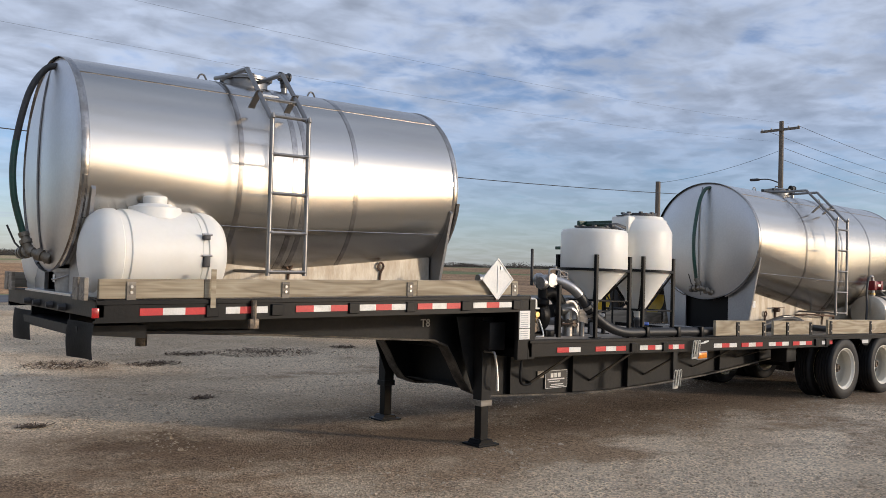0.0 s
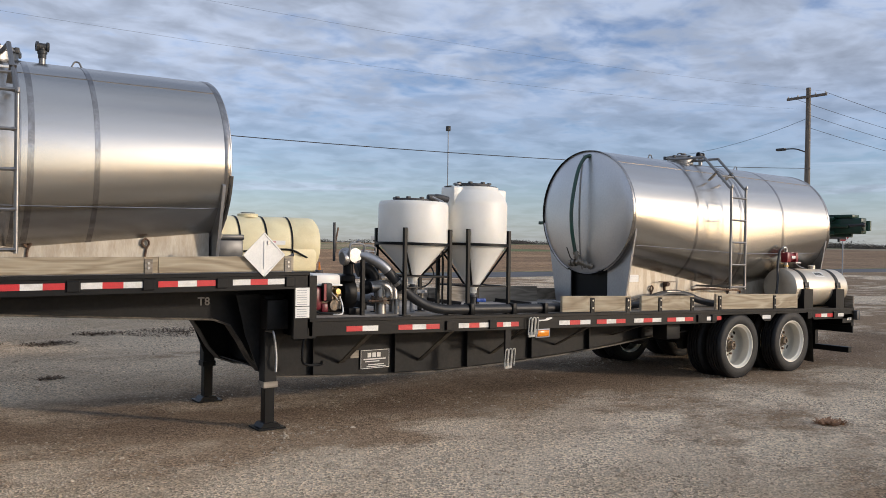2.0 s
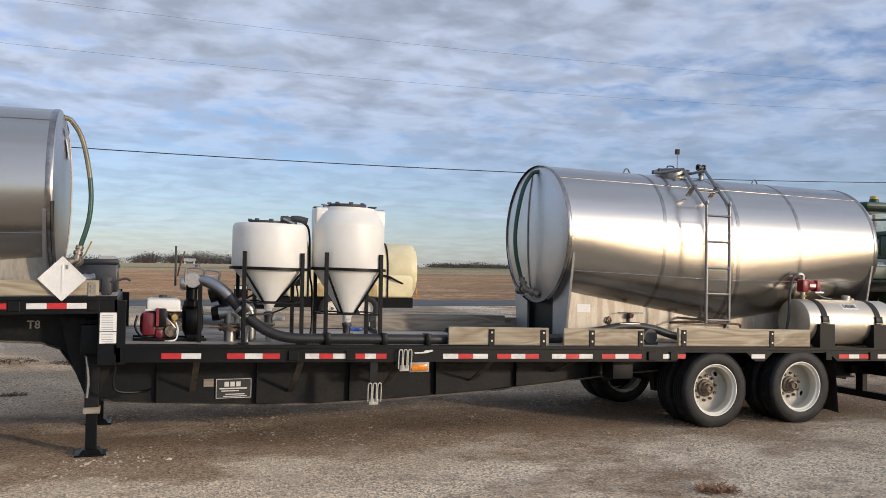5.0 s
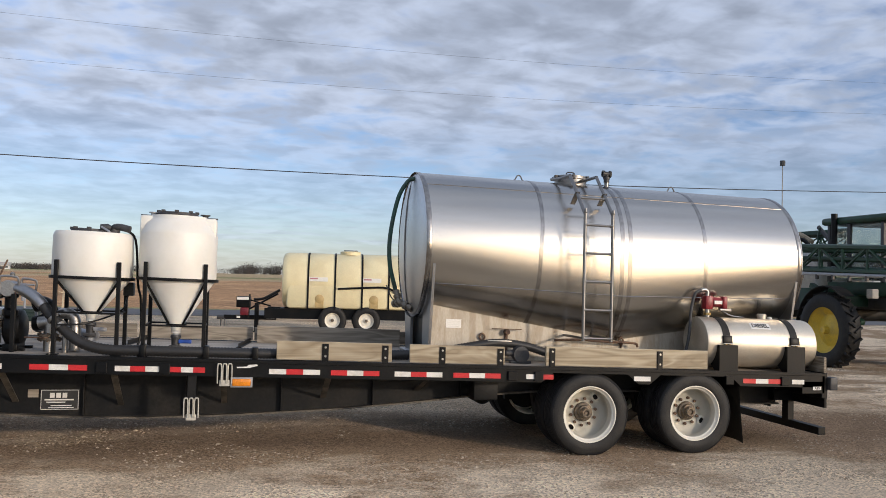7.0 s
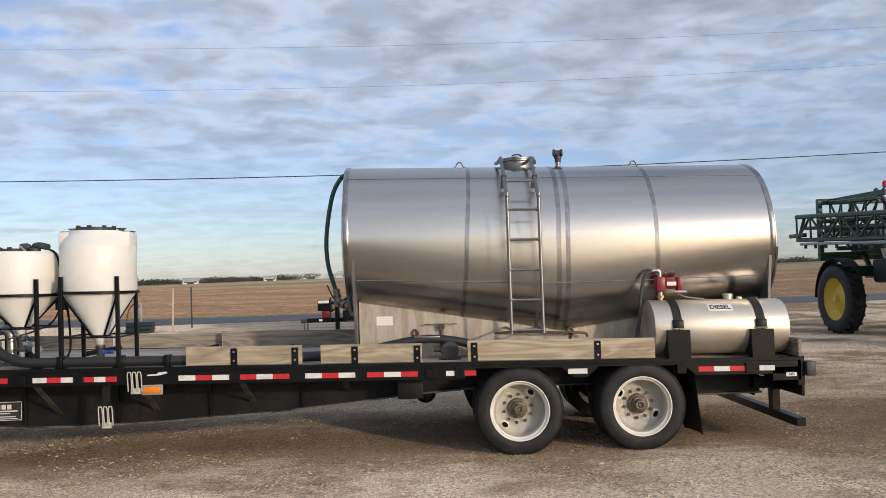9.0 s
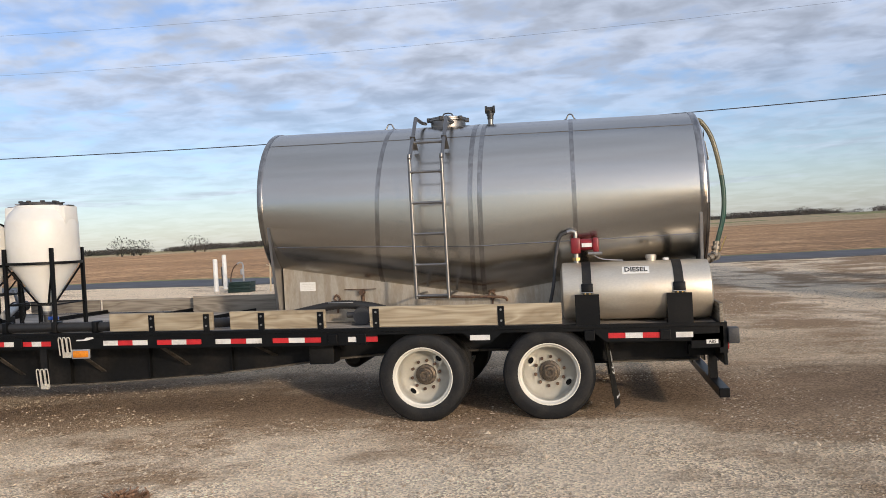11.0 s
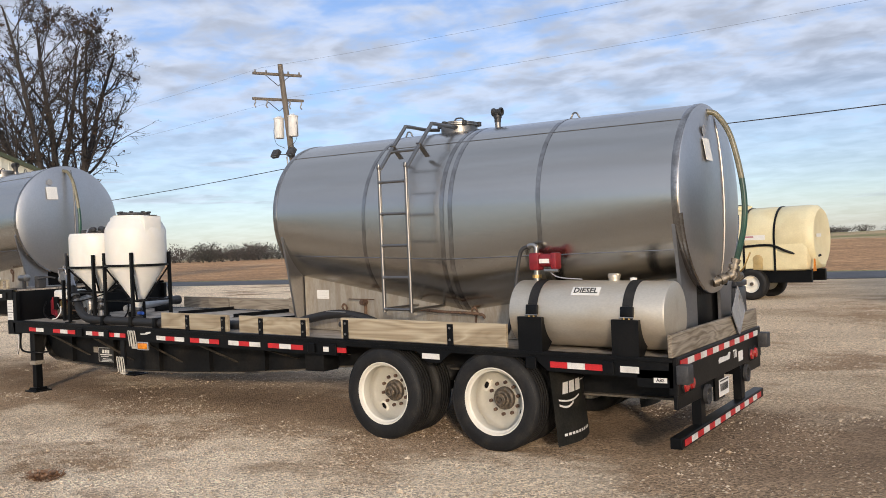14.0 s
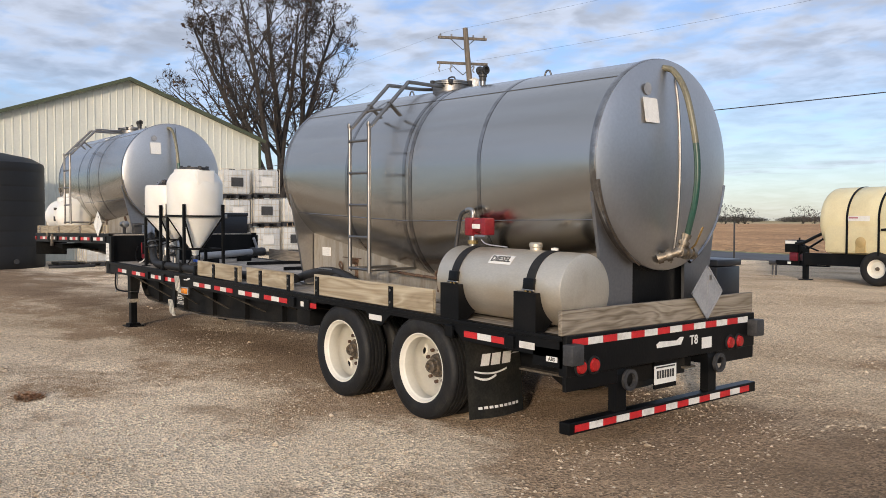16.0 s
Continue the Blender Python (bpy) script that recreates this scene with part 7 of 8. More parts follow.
def placard(c, face, label, m):
    """A square hazard sign frame standing on its corner."""
    t = thing("placard_holder", c, label, "sign", "diamond placards", m=m)
    turn = Matrix.Translation(c) @ (SIDE if face == "side" else REAR)
    h = 0.205 if face == "side" else 0.237

    def put_in(bm):
        bmesh.ops.transform(bm, matrix=turn @ Matrix.Rotation(radians(45), 4, "Z"), verts=bm.verts)
        return bm
    part("plate", put_in(box(-h / 1.414 * 1.0, h / 1.414, -h / 1.414, h / 1.414, -0.004, 0.0, 0.001)), LABEL if face == "side" else GREY_PVC, t, smooth=False)
    k = h / 1.414
    for a in ((-k, k, -k, -k + 0.012), (-k, k, k - 0.012, k), (-k, -k + 0.012, -k, k), (k - 0.012, k, -k, k)):
        part("frame", put_in(box(a[0], a[1], a[2], a[3], 0.0, 0.006)), LABEL if face == "side" else GREY_PVC, t, smooth=False)
    bm = box(-0.006, 0.006, -h * 0.62, h * 0.62, 0.0, 0.007)
    bmesh.ops.transform(bm, matrix=turn, verts=bm.verts)
    part("rib", bm, LABEL if face == "side" else GREY_PVC, t, smooth=False)
    bm = box(0.03, 0.05, h * 0.45, h * 0.62, 0.0, 0.012)
    bmesh.ops.transform(bm, matrix=turn, verts=bm.verts)
    part("clip", bm, CHROME, t, smooth=False)


placard((5.55, -0.02, 1.665), "side", "white blank diamond placard frame on the side board", UPPER)
placard((15.70, 1.81, 1.29), "rear", "grey blank diamond placard frame on the tail board", LOW)

# diesel tank
dz, dy, dr = 1.055 + 0.31, 0.335, 0.29
d = thing("diesel_tank", (14.85, dy, 1.05), "round aluminium diesel tank strapped in black brackets on the deck", "fuel tank", m=LOW)
x0, x1 = 14.15, 15.60
part("shell", lathe([(dr - 0.03, 0.006), (dr - 0.005, 0.014), (dr, 0.03), (dr, x1 - x0 - 0.03), (dr - 0.005, x1 - x0 - 0.014), (dr - 0.03, x1 - x0 - 0.006)], (x0, dy, dz), "X", 48), ALU, d)
for s, xe in ((-1, x0), (1, x1)):
    part("end", lathe([(0, s * 0.015), (dr * 0.7, s * 0.01), (dr - 0.028, -s * 0.006)], (xe, dy, dz), "X", 48), ALU, d)
for x in (14.40, 15.28):
    st = part("strap", lathe([(dr + 0.001, -0.045), (dr + 0.006, -0.045), (dr + 0.006, 0.045), (dr + 0.001, 0.045)], (x, dy, dz), "X", 48), RUBBER, d, "dark rubber-lined strap")
    bk = part("buckle", box(x - 0.058, x + 0.058, dy - dr - 0.020, dy - dr + 0.01, dz - 0.0, dz + 0.09, 0.008, rot=Matrix.Rotation(radians(-8), 4, "X")), BLACK, st, "black strap buckle")
    part("buckle_edge", cyl((x - 0.06, dy - dr - 0.022, dz + 0.0), (x + 0.06, dy - dr - 0.022, dz + 0.0), 0.007, 8), CHROME, bk)
    for o in (-0.022, 0.022):
        part("tension_bolt", cyl((x + o, dy - dr - 0.024, dz - 0.10), (x + o, dy - dr - 0.020, dz + 0.0), 0.009, 8), BRASS, st)
        part("bolt_nut", cyl((x + o, dy - dr - 0.024, dz - 0.045), (x + o, dy - dr - 0.0235, dz - 0.02), 0.015, 6), CHROME, st, smooth=False)
    br = prism([(-0.005, 1.05), (0.10, 1.05), (0.19, 1.12), (0.08, 1.30), (0.04, 1.35), (-0.005, 1.35)], "X", x - 0.125, x + 0.11)
    part("bracket", br, BLACK, d, smooth=False)
a0 = radians(46)
bm = bmesh.new()
for k in range(7):
    a = a0 + 0.165 * (k / 6 * 2 - 1)
    for xx in (14.75, 15.01):
        bm.verts.new((xx, dy - (dr + 0.0025) * math.cos(a), dz + (dr + 0.0025) * math.sin(a)))
bm.verts.ensure_lookup_table()
for k in range(6):
    bm.faces.new([bm.verts[i_] for i_ in (2 * k, 2 * k + 1, 2 * k + 3, 2 * k + 2)])
lb = part("label", bm, LABEL, d, "white label reading diesel")
m_ = Matrix.Translation((14.88, dy - (dr + 0.006) * math.cos(a0), dz + (dr + 0.006) * math.sin(a0))) @ pose(0, 0, 0, 90 - 46, 0, 0)
part("lettering", words("DIESEL", 0.082, m_ @ Matrix.Diagonal((0.92, 1, 1, 1))), PRINT, lb, smooth=False)
cap = part("filler_cap", lathe([(0.05, -0.03), (0.05, 0.02), (0.055, 0.025), (0.055, 0.05), (0.045, 0.06), (0, 0.062)], (15.05, dy + 0.02, dz + dr), seg=20), ALU, d)
part("filler_cap_small", lathe([(0.03, -0.02), (0.03, 0.03), (0, 0.035)], (15.2, dy + 0.08, dz + dr - 0.01), seg=14), LABEL, d)

fp = thing("fuel_pump", (14.37, 0.30, 1.6), "red electric fuel transfer pump on top of the diesel tank", "pump", m=LOW)
px, py, pz = 14.37, 0.335, dz + dr
part("pipe_stub", cyl((px - 0.06, py, pz - 0.03), (px - 0.06, py, pz + 0.10), 0.03, 14), CHROME, fp)
part("pipe_collar", lathe([(0.03, 0.02), (0.045, 0.02), (0.045, 0.05), (0.03, 0.05)], (px - 0.06, py, pz), seg=8), BRASS, fp)
part("pump_head", box(px - 0.11, px - 0.01, py - 0.06, py + 0.06, pz + 0.09, pz + 0.25, 0.018), RED_PAINT, fp)
part("motor", lathe([(0, 0), (0.055, 0), (0.06, 0.02), (0.06, 0.11), (0.05, 0.13), (0, 0.13)], (px - 0.01, py, pz + 0.18), "X", 20), RED_PAINT, fp)
part("motor_end", box(px + 0.11, px + 0.17, py - 0.07, py + 0.05, pz + 0.10, pz + 0.25, 0.015), RED_PAINT, fp)
part("data_label", box(px + 0.0, px + 0.10, py - 0.064, py - 0.061, pz + 0.155, pz + 0.195), LABEL, fp, smooth=False)
part("outlet", cyl((px + 0.06, py - 0.08, pz + 0.09), (px + 0.20, py - 0.08, pz + 0.09), 0.016, 10), CHROME, fp)
part("elbow", tube(smooth_path([(px - 0.06, py, pz + 0.24), (px - 0.06, py, pz + 0.30), (px - 0.10, py, pz + 0.32), (px - 0.14, py, pz + 0.31)], 4), 0.022, 10), CHROME, fp)
part("delivery_hose", tube(smooth_path([(px - 0.14, py, pz + 0.31), (px - 0.22, py, pz + 0.26), (px - 0.27, py, pz + 0.05), (px - 0.30, py - 0.02, pz - 0.2), (px - 0.36, py - 0.03, pz - 0.45), (px - 0.42, py - 0.02, pz - 0.54)], 6), 0.018, 10), DARK, fp)
part("power_lead", tube(smooth_path([(px + 0.10, py - 0.06, pz + 0.08), (px + 0.2, py - 0.08, pz + 0.03), (px + 0.4, py - 0.03, pz + 0.01)], 5), 0.006, 6), GREY_PVC, fp)

# dark box at the far rear corner of the deck
tb = thing("toolbox", (15.4, 2.3, 1.05), "dark steel box on the far rear corner of the deck", "toolbox", m=LOW)
part("body", box(14.9, 15.6, 2.12, 2.50, 1.05, 1.49, 0.01), NAVY, tb)
part("lid", box(14.89, 15.61, 2.11, 2.51, 1.495, 1.555, 0.012), NAVY, tb)

# ---- the yard behind ----


def yard_z(x, y):
    return ground_z(x, y)


# shed
SX, SY0, SY1, EAVE, RIDGE = -15.7, 2.05, 14.2, 5.45, 7.62
sh = thing("steel_shed", (SX - 10, 8.1, 0.1), "large cream ribbed-steel shed with olive green trim", "shed")
mid = (SY0 + SY1) / 2
bm = prism([(SY0, 0.0), (SY1, 0.0), (SY1, EAVE), (mid, RIDGE), (SY0, EAVE)], "X", SX - 0.15, SX)
w = part("gable_wall", bm, SHED, sh, smooth=False)
for k in range(40):
    y = SY0 + 0.15 + k * 0.305
    top = EAVE + (RIDGE - EAVE) * (1 - abs(y - mid) / (mid - SY0)) - 0.06
    part("rib", prism([(SX, y - 0.035), (SX + 0.022, y - 0.02), (SX + 0.022, y + 0.02), (SX, y + 0.035)], "Z", 0.1, top), SHED, w, smooth=False)
for y in (SY0, SY1):
    part("side_wall", box(SX - 24, SX - 0.15, y - 0.06, y + 0.06, 0, EAVE), SHED, sh, smooth=False)
part("back_wall", prism([(SY0, 0.0), (SY1, 0.0), (SY1, EAVE), (mid, RIDGE), (SY0, EAVE)], "X", SX - 24.15, SX - 24), SHED, sh, smooth=False)
for s in (0, 1):
    ye, yo = (SY0 - 0.12, SY0) if s == 0 else (SY1 + 0.12, SY1)
    ze = EAVE - 0.12 * (RIDGE - EAVE) / (mid - SY0)
    part("roof_slope", prism([(ye, ze), (mid, RIDGE), (mid, RIDGE + 0.09), (ye, ze + 0.09)], "X", SX - 24.4, SX + 0.3), ROOF, sh, smooth=False)
    part("verge_trim", prism([(ye, ze - 0.05), (mid, RIDGE - 0.05), (mid, RIDGE + 0.10), (ye, ze + 0.10)], "X", SX + 0.3, SX + 0.36), SHED_TRIM, sh, smooth=False)
    part("corner_trim", box(SX - 0.02, SX + 0.03, yo - 0.06, yo + 0.06, 0, EAVE - 0.05), SHED_TRIM, sh, smooth=False)
part("small_pipe", cyl((SX - 0.5, SY1 + 0.25, 3.2), (SX - 0.5, SY1 + 0.25, 5.2), 0.06, 8), DARK, sh)

# black standing tank
c = (-12.4, 2.1)
z0 = yard_z(*c)
bt = thing("black_plastic_tank", (*c, z0), "tall black standing plastic tank with ribbed sides", "tank")
prof = [(0, z0), (1.78, z0), (1.8, z0 + 0.05)]
for k in range(6):
    z = z0 + 0.3 + k * 0.5
    prof += [(1.80, z), (1.80, z + 0.40), (1.794, z + 0.43), (1.794, z + 0.46), (1.80, z + 0.49)]
prof += [(1.80, z0 + 3.45), (1.77, z0 + 3.55), (1.4, z0 + 3.75), (0.4, z0 + 3.95), (0.3, z0 + 3.97), (0.3, z0 + 4.05), (0, z0 + 4.06)]
part("shell", lathe(prof, (*c, 0), seg=56), BLACK_POLY, bt)
part("outlet", cyl((c[0] + 1.45, c[1] + 0.4, z0 + 0.25), (c[0] + 1.8, c[1] + 0.5, z0 + 0.25), 0.08, 12), DARK, bt)

# intermediate bulk containers


def tote(x, y, z, turn, old=0):
    t = thing("bulk_container", (x, y, z), "white plastic bulk container in a galvanised cage on a pallet", "container", "stacked bulk containers")
    rot = Matrix.Translation((x, y, z)) @ Matrix.Rotation(radians(turn), 4, "Z")

    def put_in(bm):
        bmesh.ops.transform(bm, matrix=rot, verts=bm.verts)
        return bm
    part("bottle", put_in(box(-0.47, 0.47, -0.56, 0.56, 0.16, 1.10, 0.07)), TOTE, t)
    p = part("pallet", put_in(box(-0.5, 0.5, -0.6, 0.6, 0.11, 0.15)), DARK, t, smooth=False)
    for u in (-0.42, 0, 0.42):
        for v in (-0.52, 0, 0.52):
            part("pallet_foot", put_in(box(u - 0.06, u + 0.06, v - 0.07, v + 0.07, 0.0, 0.11)), DARK, p, smooth=False)
    bm = bmesh.new()
    for s in (-1, 1):
        for k in range(7):
            v = -0.57 + k * 0.19
            cyl((s * 0.495, v, 0.15), (s * 0.495, v, 1.13), 0.0075, 5, None, bm)
        for k in range(6):
            u = -0.475 + k * 0.19
            cyl((u, s * 0.59, 0.15), (u, s * 0.59, 1.13), 0.0075, 5, None, bm)
        for z_ in (0.16, 0.40, 0.64, 0.88, 1.13):
            cyl((s * 0.497, -0.59, z_), (s * 0.497, 0.59, z_), 0.0075, 5, None, bm)
            cyl((-0.497, s * 0.592, z_), (0.497, s * 0.592, z_), 0.0075, 5, None, bm)
    part("cage", put_in(bm), ALU, t)
    part("plate", put_in(box(0.508, 0.514, -0.26, 0.24, 0.45, 0.80)), LABEL if not old else DARK, t, smooth=False)
    part("cap", put_in(cyl((0, 0, 1.08), (0, 0, 1.16), 0.11, 16)), DARK, t)
    return t


first = tote(-11.2, 10.6, yard_z(-11.2, 10.6), 3)
second = tote(-11.2, 9.3, yard_z(-11.2, 9.3), -2, 1)
for x, y, n in ((-11.2, 9.3, 2), (-11.2, 10.6, 3), (-11.25, 11.9, 3), (-11.2, 13.2, 2), (-12.6, 10.6, 3), (-12.6, 11.9, 3), (-10.9, 7.9, 1), (-10.9, 6.6, 1), (-10.9, 5.3, 1), (-12.4, 9.3, 3)):
    for k in range(n):
        if (x, y, k) in ((-11.2, 10.6, 0), (-11.2, 9.3, 0)):
            continue
        copy_thing(second if (int(10 * y) + k) % 3 == 0 else first, pose(x + 0.03 * math.sin(7 * y + k), y + 0.02 * math.cos(5 * x + k), yard_z(x, y) + k * 1.165))

# low dark pallet stack near the black tank
pl = thing("pallet_stack", (-10.9, 4.2, 0.12), "low heap of dark pallets and hoses on the gravel", "pallets")
z0 = yard_z(-10.9, 4.2)
for k in range(2):
    part("pallet", box(-11.3, -10.4, 3.75 + 0.1 * k, 4.75 - 0.3 * k, z0 + k * 0.10, z0 + 0.09 + k * 0.10, 0.01), BLACK_POLY, pl, smooth=False)
part("hose", tube(smooth_path([(-10.3, 3.5, z0 + 0.04), (-10.1, 3.9, z0 + 0.05), (-10.2, 4.4, z0 + 0.04), (-10.3, 5.0, z0 + 0.06)], 5), 0.05, 8), HOSE, pl)


# bare tree
def bare_tree(x, y, h, seed):
    """A broad tree without leaves: several stems rise and curve out of one short trunk, with limbs, branches and twigs."""
    rg = random.Random(seed)
    verts, faces, lv, lf = [], [], [], []

    def ring(p, d, r, n):
        s_ = d.cross(Vector((0.31, 0.52, 0.17))).normalized()
        t_ = d.cross(s_)
        base = len(verts)
        for k in range(n):
            q = 2 * math.pi * k / n
            verts.append(tuple(p + r * (math.cos(q) * s_ + math.sin(q) * t_)))
        return base

    def stem(p, d, length, r, depth):
        """One limb of several bends; the finer its order, the fewer its sides."""
        n = (9, 7, 5, 3, 3)[depth]
        steps = (9, 8, 6, 4, 3)[depth]
        seg = length / steps
        last = ring(p, d, r, n)
        wild = (0.06, 0.10, 0.15, 0.20, 0.25)[depth]
        rise = (0.045, 0.05, 0.03, 0.01, -0.02)[depth]
        for i in range(steps):
            d = (d + Vector((rg.gauss(0, 1), rg.gauss(0, 1), rg.gauss(0, 0.7))) * wild + Vector((0, 0, rise))).normalized()
            p = p + d * seg
            r2 = r * (1 - 0.80 * (i + 1) / steps) + 0.006
            cur = ring(p, d, r2, n)
            for k in range(n):
                faces.append((last + k, last + (k + 1) % n, cur + (k + 1) % n, cur + k))
            last = cur
            f = (i + 1) / steps
            if depth < 4 and (i >= 1 or depth > 1):
                for _ in range(2 if rg.random() < (0.25, 0.2, 0.28, 0.2)[depth] else 1 if rg.random() < (0.95, 0.82, 0.70, 0.62)[depth] else 0):
                    side = d.orthogonal().normalized()
                    side.rotate(Matrix.Rotation(rg.uniform(0, 6.28), 3, d))
                    out = (d + side * rg.uniform(0.5, 1.05)).normalized()
                    ln = length * (1.05 - 0.72 * f) * rg.uniform(0.42, 0.68)
                    stem(p, out, max(0.35, ln), max(0.008, r2 * rg.uniform(0.42, 0.62)), depth + 1)
            elif depth == 4 and i == steps - 1 and rg.random() < 0.15:
                for _ in range(rg.randint(2, 5)):
                    c = p + Vector((rg.gauss(0, 0.07), rg.gauss(0, 0.07), rg.gauss(-0.04, 0.06)))
                    a, b = Vector((rg.gauss(0, 1), rg.gauss(0, 1), rg.gauss(0, 1))) * 0.05, Vector((rg.gauss(0, 1), rg.gauss(0, 1), rg.gauss(0, 1))) * 0.065
                    m0 = len(lv)
                    lv.extend([tuple(c - a), tuple(c + b), tuple(c + a), tuple(c - b)])
                    lf.append((m0, m0 + 1, m0 + 2, m0 + 3))

    z = ground_z(x, y) - 0.2
    t = thing("bare_tree", (x, y, z), "tall bare tree with several spreading stems and a few brown leaves", "tree")
    top = Vector((0.1, 0.0, 3.4))
    a, b = ring(Vector((0, 0, 0)), Vector((0, 0, 1)), 0.85, 12), ring(Vector((0.05, 0, 1.4)), Vector((0, 0, 1)), 0.62, 12)
    c = ring(top, Vector((0, 0, 1)), 0.60, 12)
    for u, v in ((a, b), (b, c)):
        for k in range(12):
            faces.append((u + k, u + (k + 1) % 12, v + (k + 1) % 12, v + k))
    for k in range(7):
        ang = 2 * math.pi * k / 7 * 2 + rg.uniform(-0.3, 0.3)
        out = rg.uniform(0.22, 0.72) if k else 0.05
        d = Vector((math.cos(ang) * out, math.sin(ang) * out, 1)).normalized()
        stem(top + Vector((d.x, d.y, -0.5)) * 0.5, d, h * rg.uniform(0.66, 0.80), rg.uniform(0.24, 0.36), 0)
    for name, v, f, m_ in (("trunk", verts, faces, BARK), ("leaves", lv, lf, LEAF_BROWN)):
        me = bpy.data.meshes.new(name)
        me.from_pydata(v, [], f)
        me.materials.append(m_)
        o = new(name, me)
        o.parent = t
        if name == "leaves":
            tagged(o, kind="stuff")
    return t


bare_tree(-38.8, 28.0, 21.0, 4)

# ---- tank trailer behind ----


def small_wheel(x, y, z, r, w_, parent, rim_mat, lug=0, s=-1):
    hw = w_ / 2
    t = part("wheel", lathe([(0.0, s * hw * 0.35), (r * 0.16, s * hw * 0.40), (r * 0.2, s * hw * 0.25), (r * 0.42, s * hw * 0.2), (r * 0.50, s * hw * 0.65), (r * 0.55, s * hw * 0.8), (r * 0.55, -s * hw * 0.8), (0, -s * hw * 0.6)], (x, y, z), "Y", 32), rim_mat, parent)
    part("tyre", lathe([(r * 0.54, -hw * 0.85), (r * 0.7, -hw), (r * 0.9, -hw * 0.98), (r * 0.975, -hw * 0.8), (r, -hw * 0.5), (r, hw * 0.5), (r * 0.975, hw * 0.8), (r * 0.9, hw * 0.98), (r * 0.7, hw), (r * 0.54, hw * 0.85)], (x, y, z), "Y", 40), RUBBER, t)
    part("hub", lathe([(0, s * hw * 0.75), (r * 0.09, s * hw * 0.72), (r * 0.12, s * hw * 0.3)], (x, y, z), "Y", 16), GREASE, t)
    return t


NZ = 0.27
nt = thing("tank_trailer", (11.9, 15.95, NZ), "cream plastic tank on a black tandem-axle trailer with a hitch", "trailer")
NR, NC = 0.80, (15.95, NZ + 1.52)
x0, x1 = 10.07, 14.02
prof = [(0, 0.04), (NR * 0.55, 0.025), (NR * 0.82, 0.0), (NR * 0.93, 0.025), (NR * 0.985, 0.09), (NR, 0.18)]
for xs_ in (0.74, 1.50, 2.27, 3.03):
    prof += [(NR, xs_ - 0.06), (NR * 0.985, xs_ - 0.03), (NR * 0.985, xs_ + 0.03), (NR, xs_ + 0.06)]
prof += [(NR, 3.71), (NR * 0.97, 3.85), (NR * 0.86, 3.93), (NR * 0.55, 3.90), (0, 3.88)]
part("tank", lathe(prof, (x0, NC[0], NC[1]), "X", 48), POLY_CREAM, nt)
part("tank_belly", box(x0 + 0.14, x1 - 0.14, NC[0] - 0.785, NC[0] + 0.785, NZ + 0.72, NC[1] + 0.16, 0.11), POLY_CREAM, nt)
# pockets in the tank side, their shade painted on as a darker ochre
for x in (11.02, 12.56):
    part("moulded_pocket", lathe([(0.0, 0.0), (0.115, 0.0), (0.13, 0.012), (0.13, 0.03)], (x + 0.12, NC[0] - 0.80, NZ + 1.0), "Y", 24), SHADED_CREAM, nt, "moulded pocket with its shade painted in ochre")
    part("pocket_foot", box(x, x + 0.24, NC[0] - 0.797, NC[0] - 0.77, NZ + 0.76, NZ + 1.0, 0.004), SHADED_CREAM, nt, smooth=False)
part("fill_lid", lathe([(0.30, -0.04), (0.30, 0.06), (0.24, 0.08), (0, 0.09)], (12.0, NC[0], NC[1] + NR), seg=28), POLY_CREAM, nt)
part("lid_handle", box(11.8, 12.2, NC[0] - 0.05, NC[0] + 0.05, NC[1] + NR + 0.08, NC[1] + NR + 0.11, 0.01), DARK, nt)
for x in (0.74, 1.50, 2.27, 3.03):
    hp = part("hoop", lathe([(NR + 0.002, -0.025), (NR + 0.012, -0.025), (NR + 0.012, 0.025), (NR + 0.002, 0.025)], (x0 + x, NC[0], NC[1]), "X", 48), BLACK, nt)
    for s in (-1, 1):
        part("hoop_leg", box(x0 + x - 0.025, x0 + x + 0.025, NC[0] + s * 0.79, NC[0] + s * 0.805, NZ + 0.70, NC[1], 0.0), BLACK, hp, smooth=False)
part("side_hose", tube(smooth_path([(12.0 - 0.35, NC[0] - NR - 0.03, NC[1] - 0.22), (12.3, NC[0] - NR - 0.04, NC[1] - 0.18), (13.0, NC[0] - NR - 0.04, NC[1] - 0.16), (13.4, NC[0] - NR - 0.03, NC[1] - 0.32), (13.85, NC[0] - NR * 0.7, NC[1] - 0.5), (14.0, NC[0] - 0.2, NC[1] - 0.45)], 6), 0.03, 8), BLACK, nt)
part("front_hose", tube(smooth_path([(10.0, NC[0] - 0.4, NC[1] - 0.30), (9.8, NC[0] - 0.5, NC[1] - 0.42), (9.55, NC[0] - 0.55, NC[1] - 0.55), (9.3, NC[0] - 0.5, NC[1] - 0.58)], 5), 0.04, 8), BLACK, nt)
for x in (10.84, 12.36):
    l = part("sign", box(x, x + 0.52, NC[0] - NR - 0.012, NC[0] - NR - 0.006, NC[1] - 0.02, NC[1] + 0.10), LABEL, nt, "small white sign with pale marks", smooth=False)
    part("sign_marks", box(x + 0.02, x + 0.24, NC[0] - NR - 0.014, NC[0] - NR - 0.0122, NC[1] + 0.04, NC[1] + 0.08), ROSE, l, smooth=False)
part("rear_sign", box(x1 - 0.01, x1 + 0.0, NC[0] - 0.5, NC[0] - 0.15, NC[1] - 0.0, NC[1] + 0.08), LABEL, nt, smooth=False)
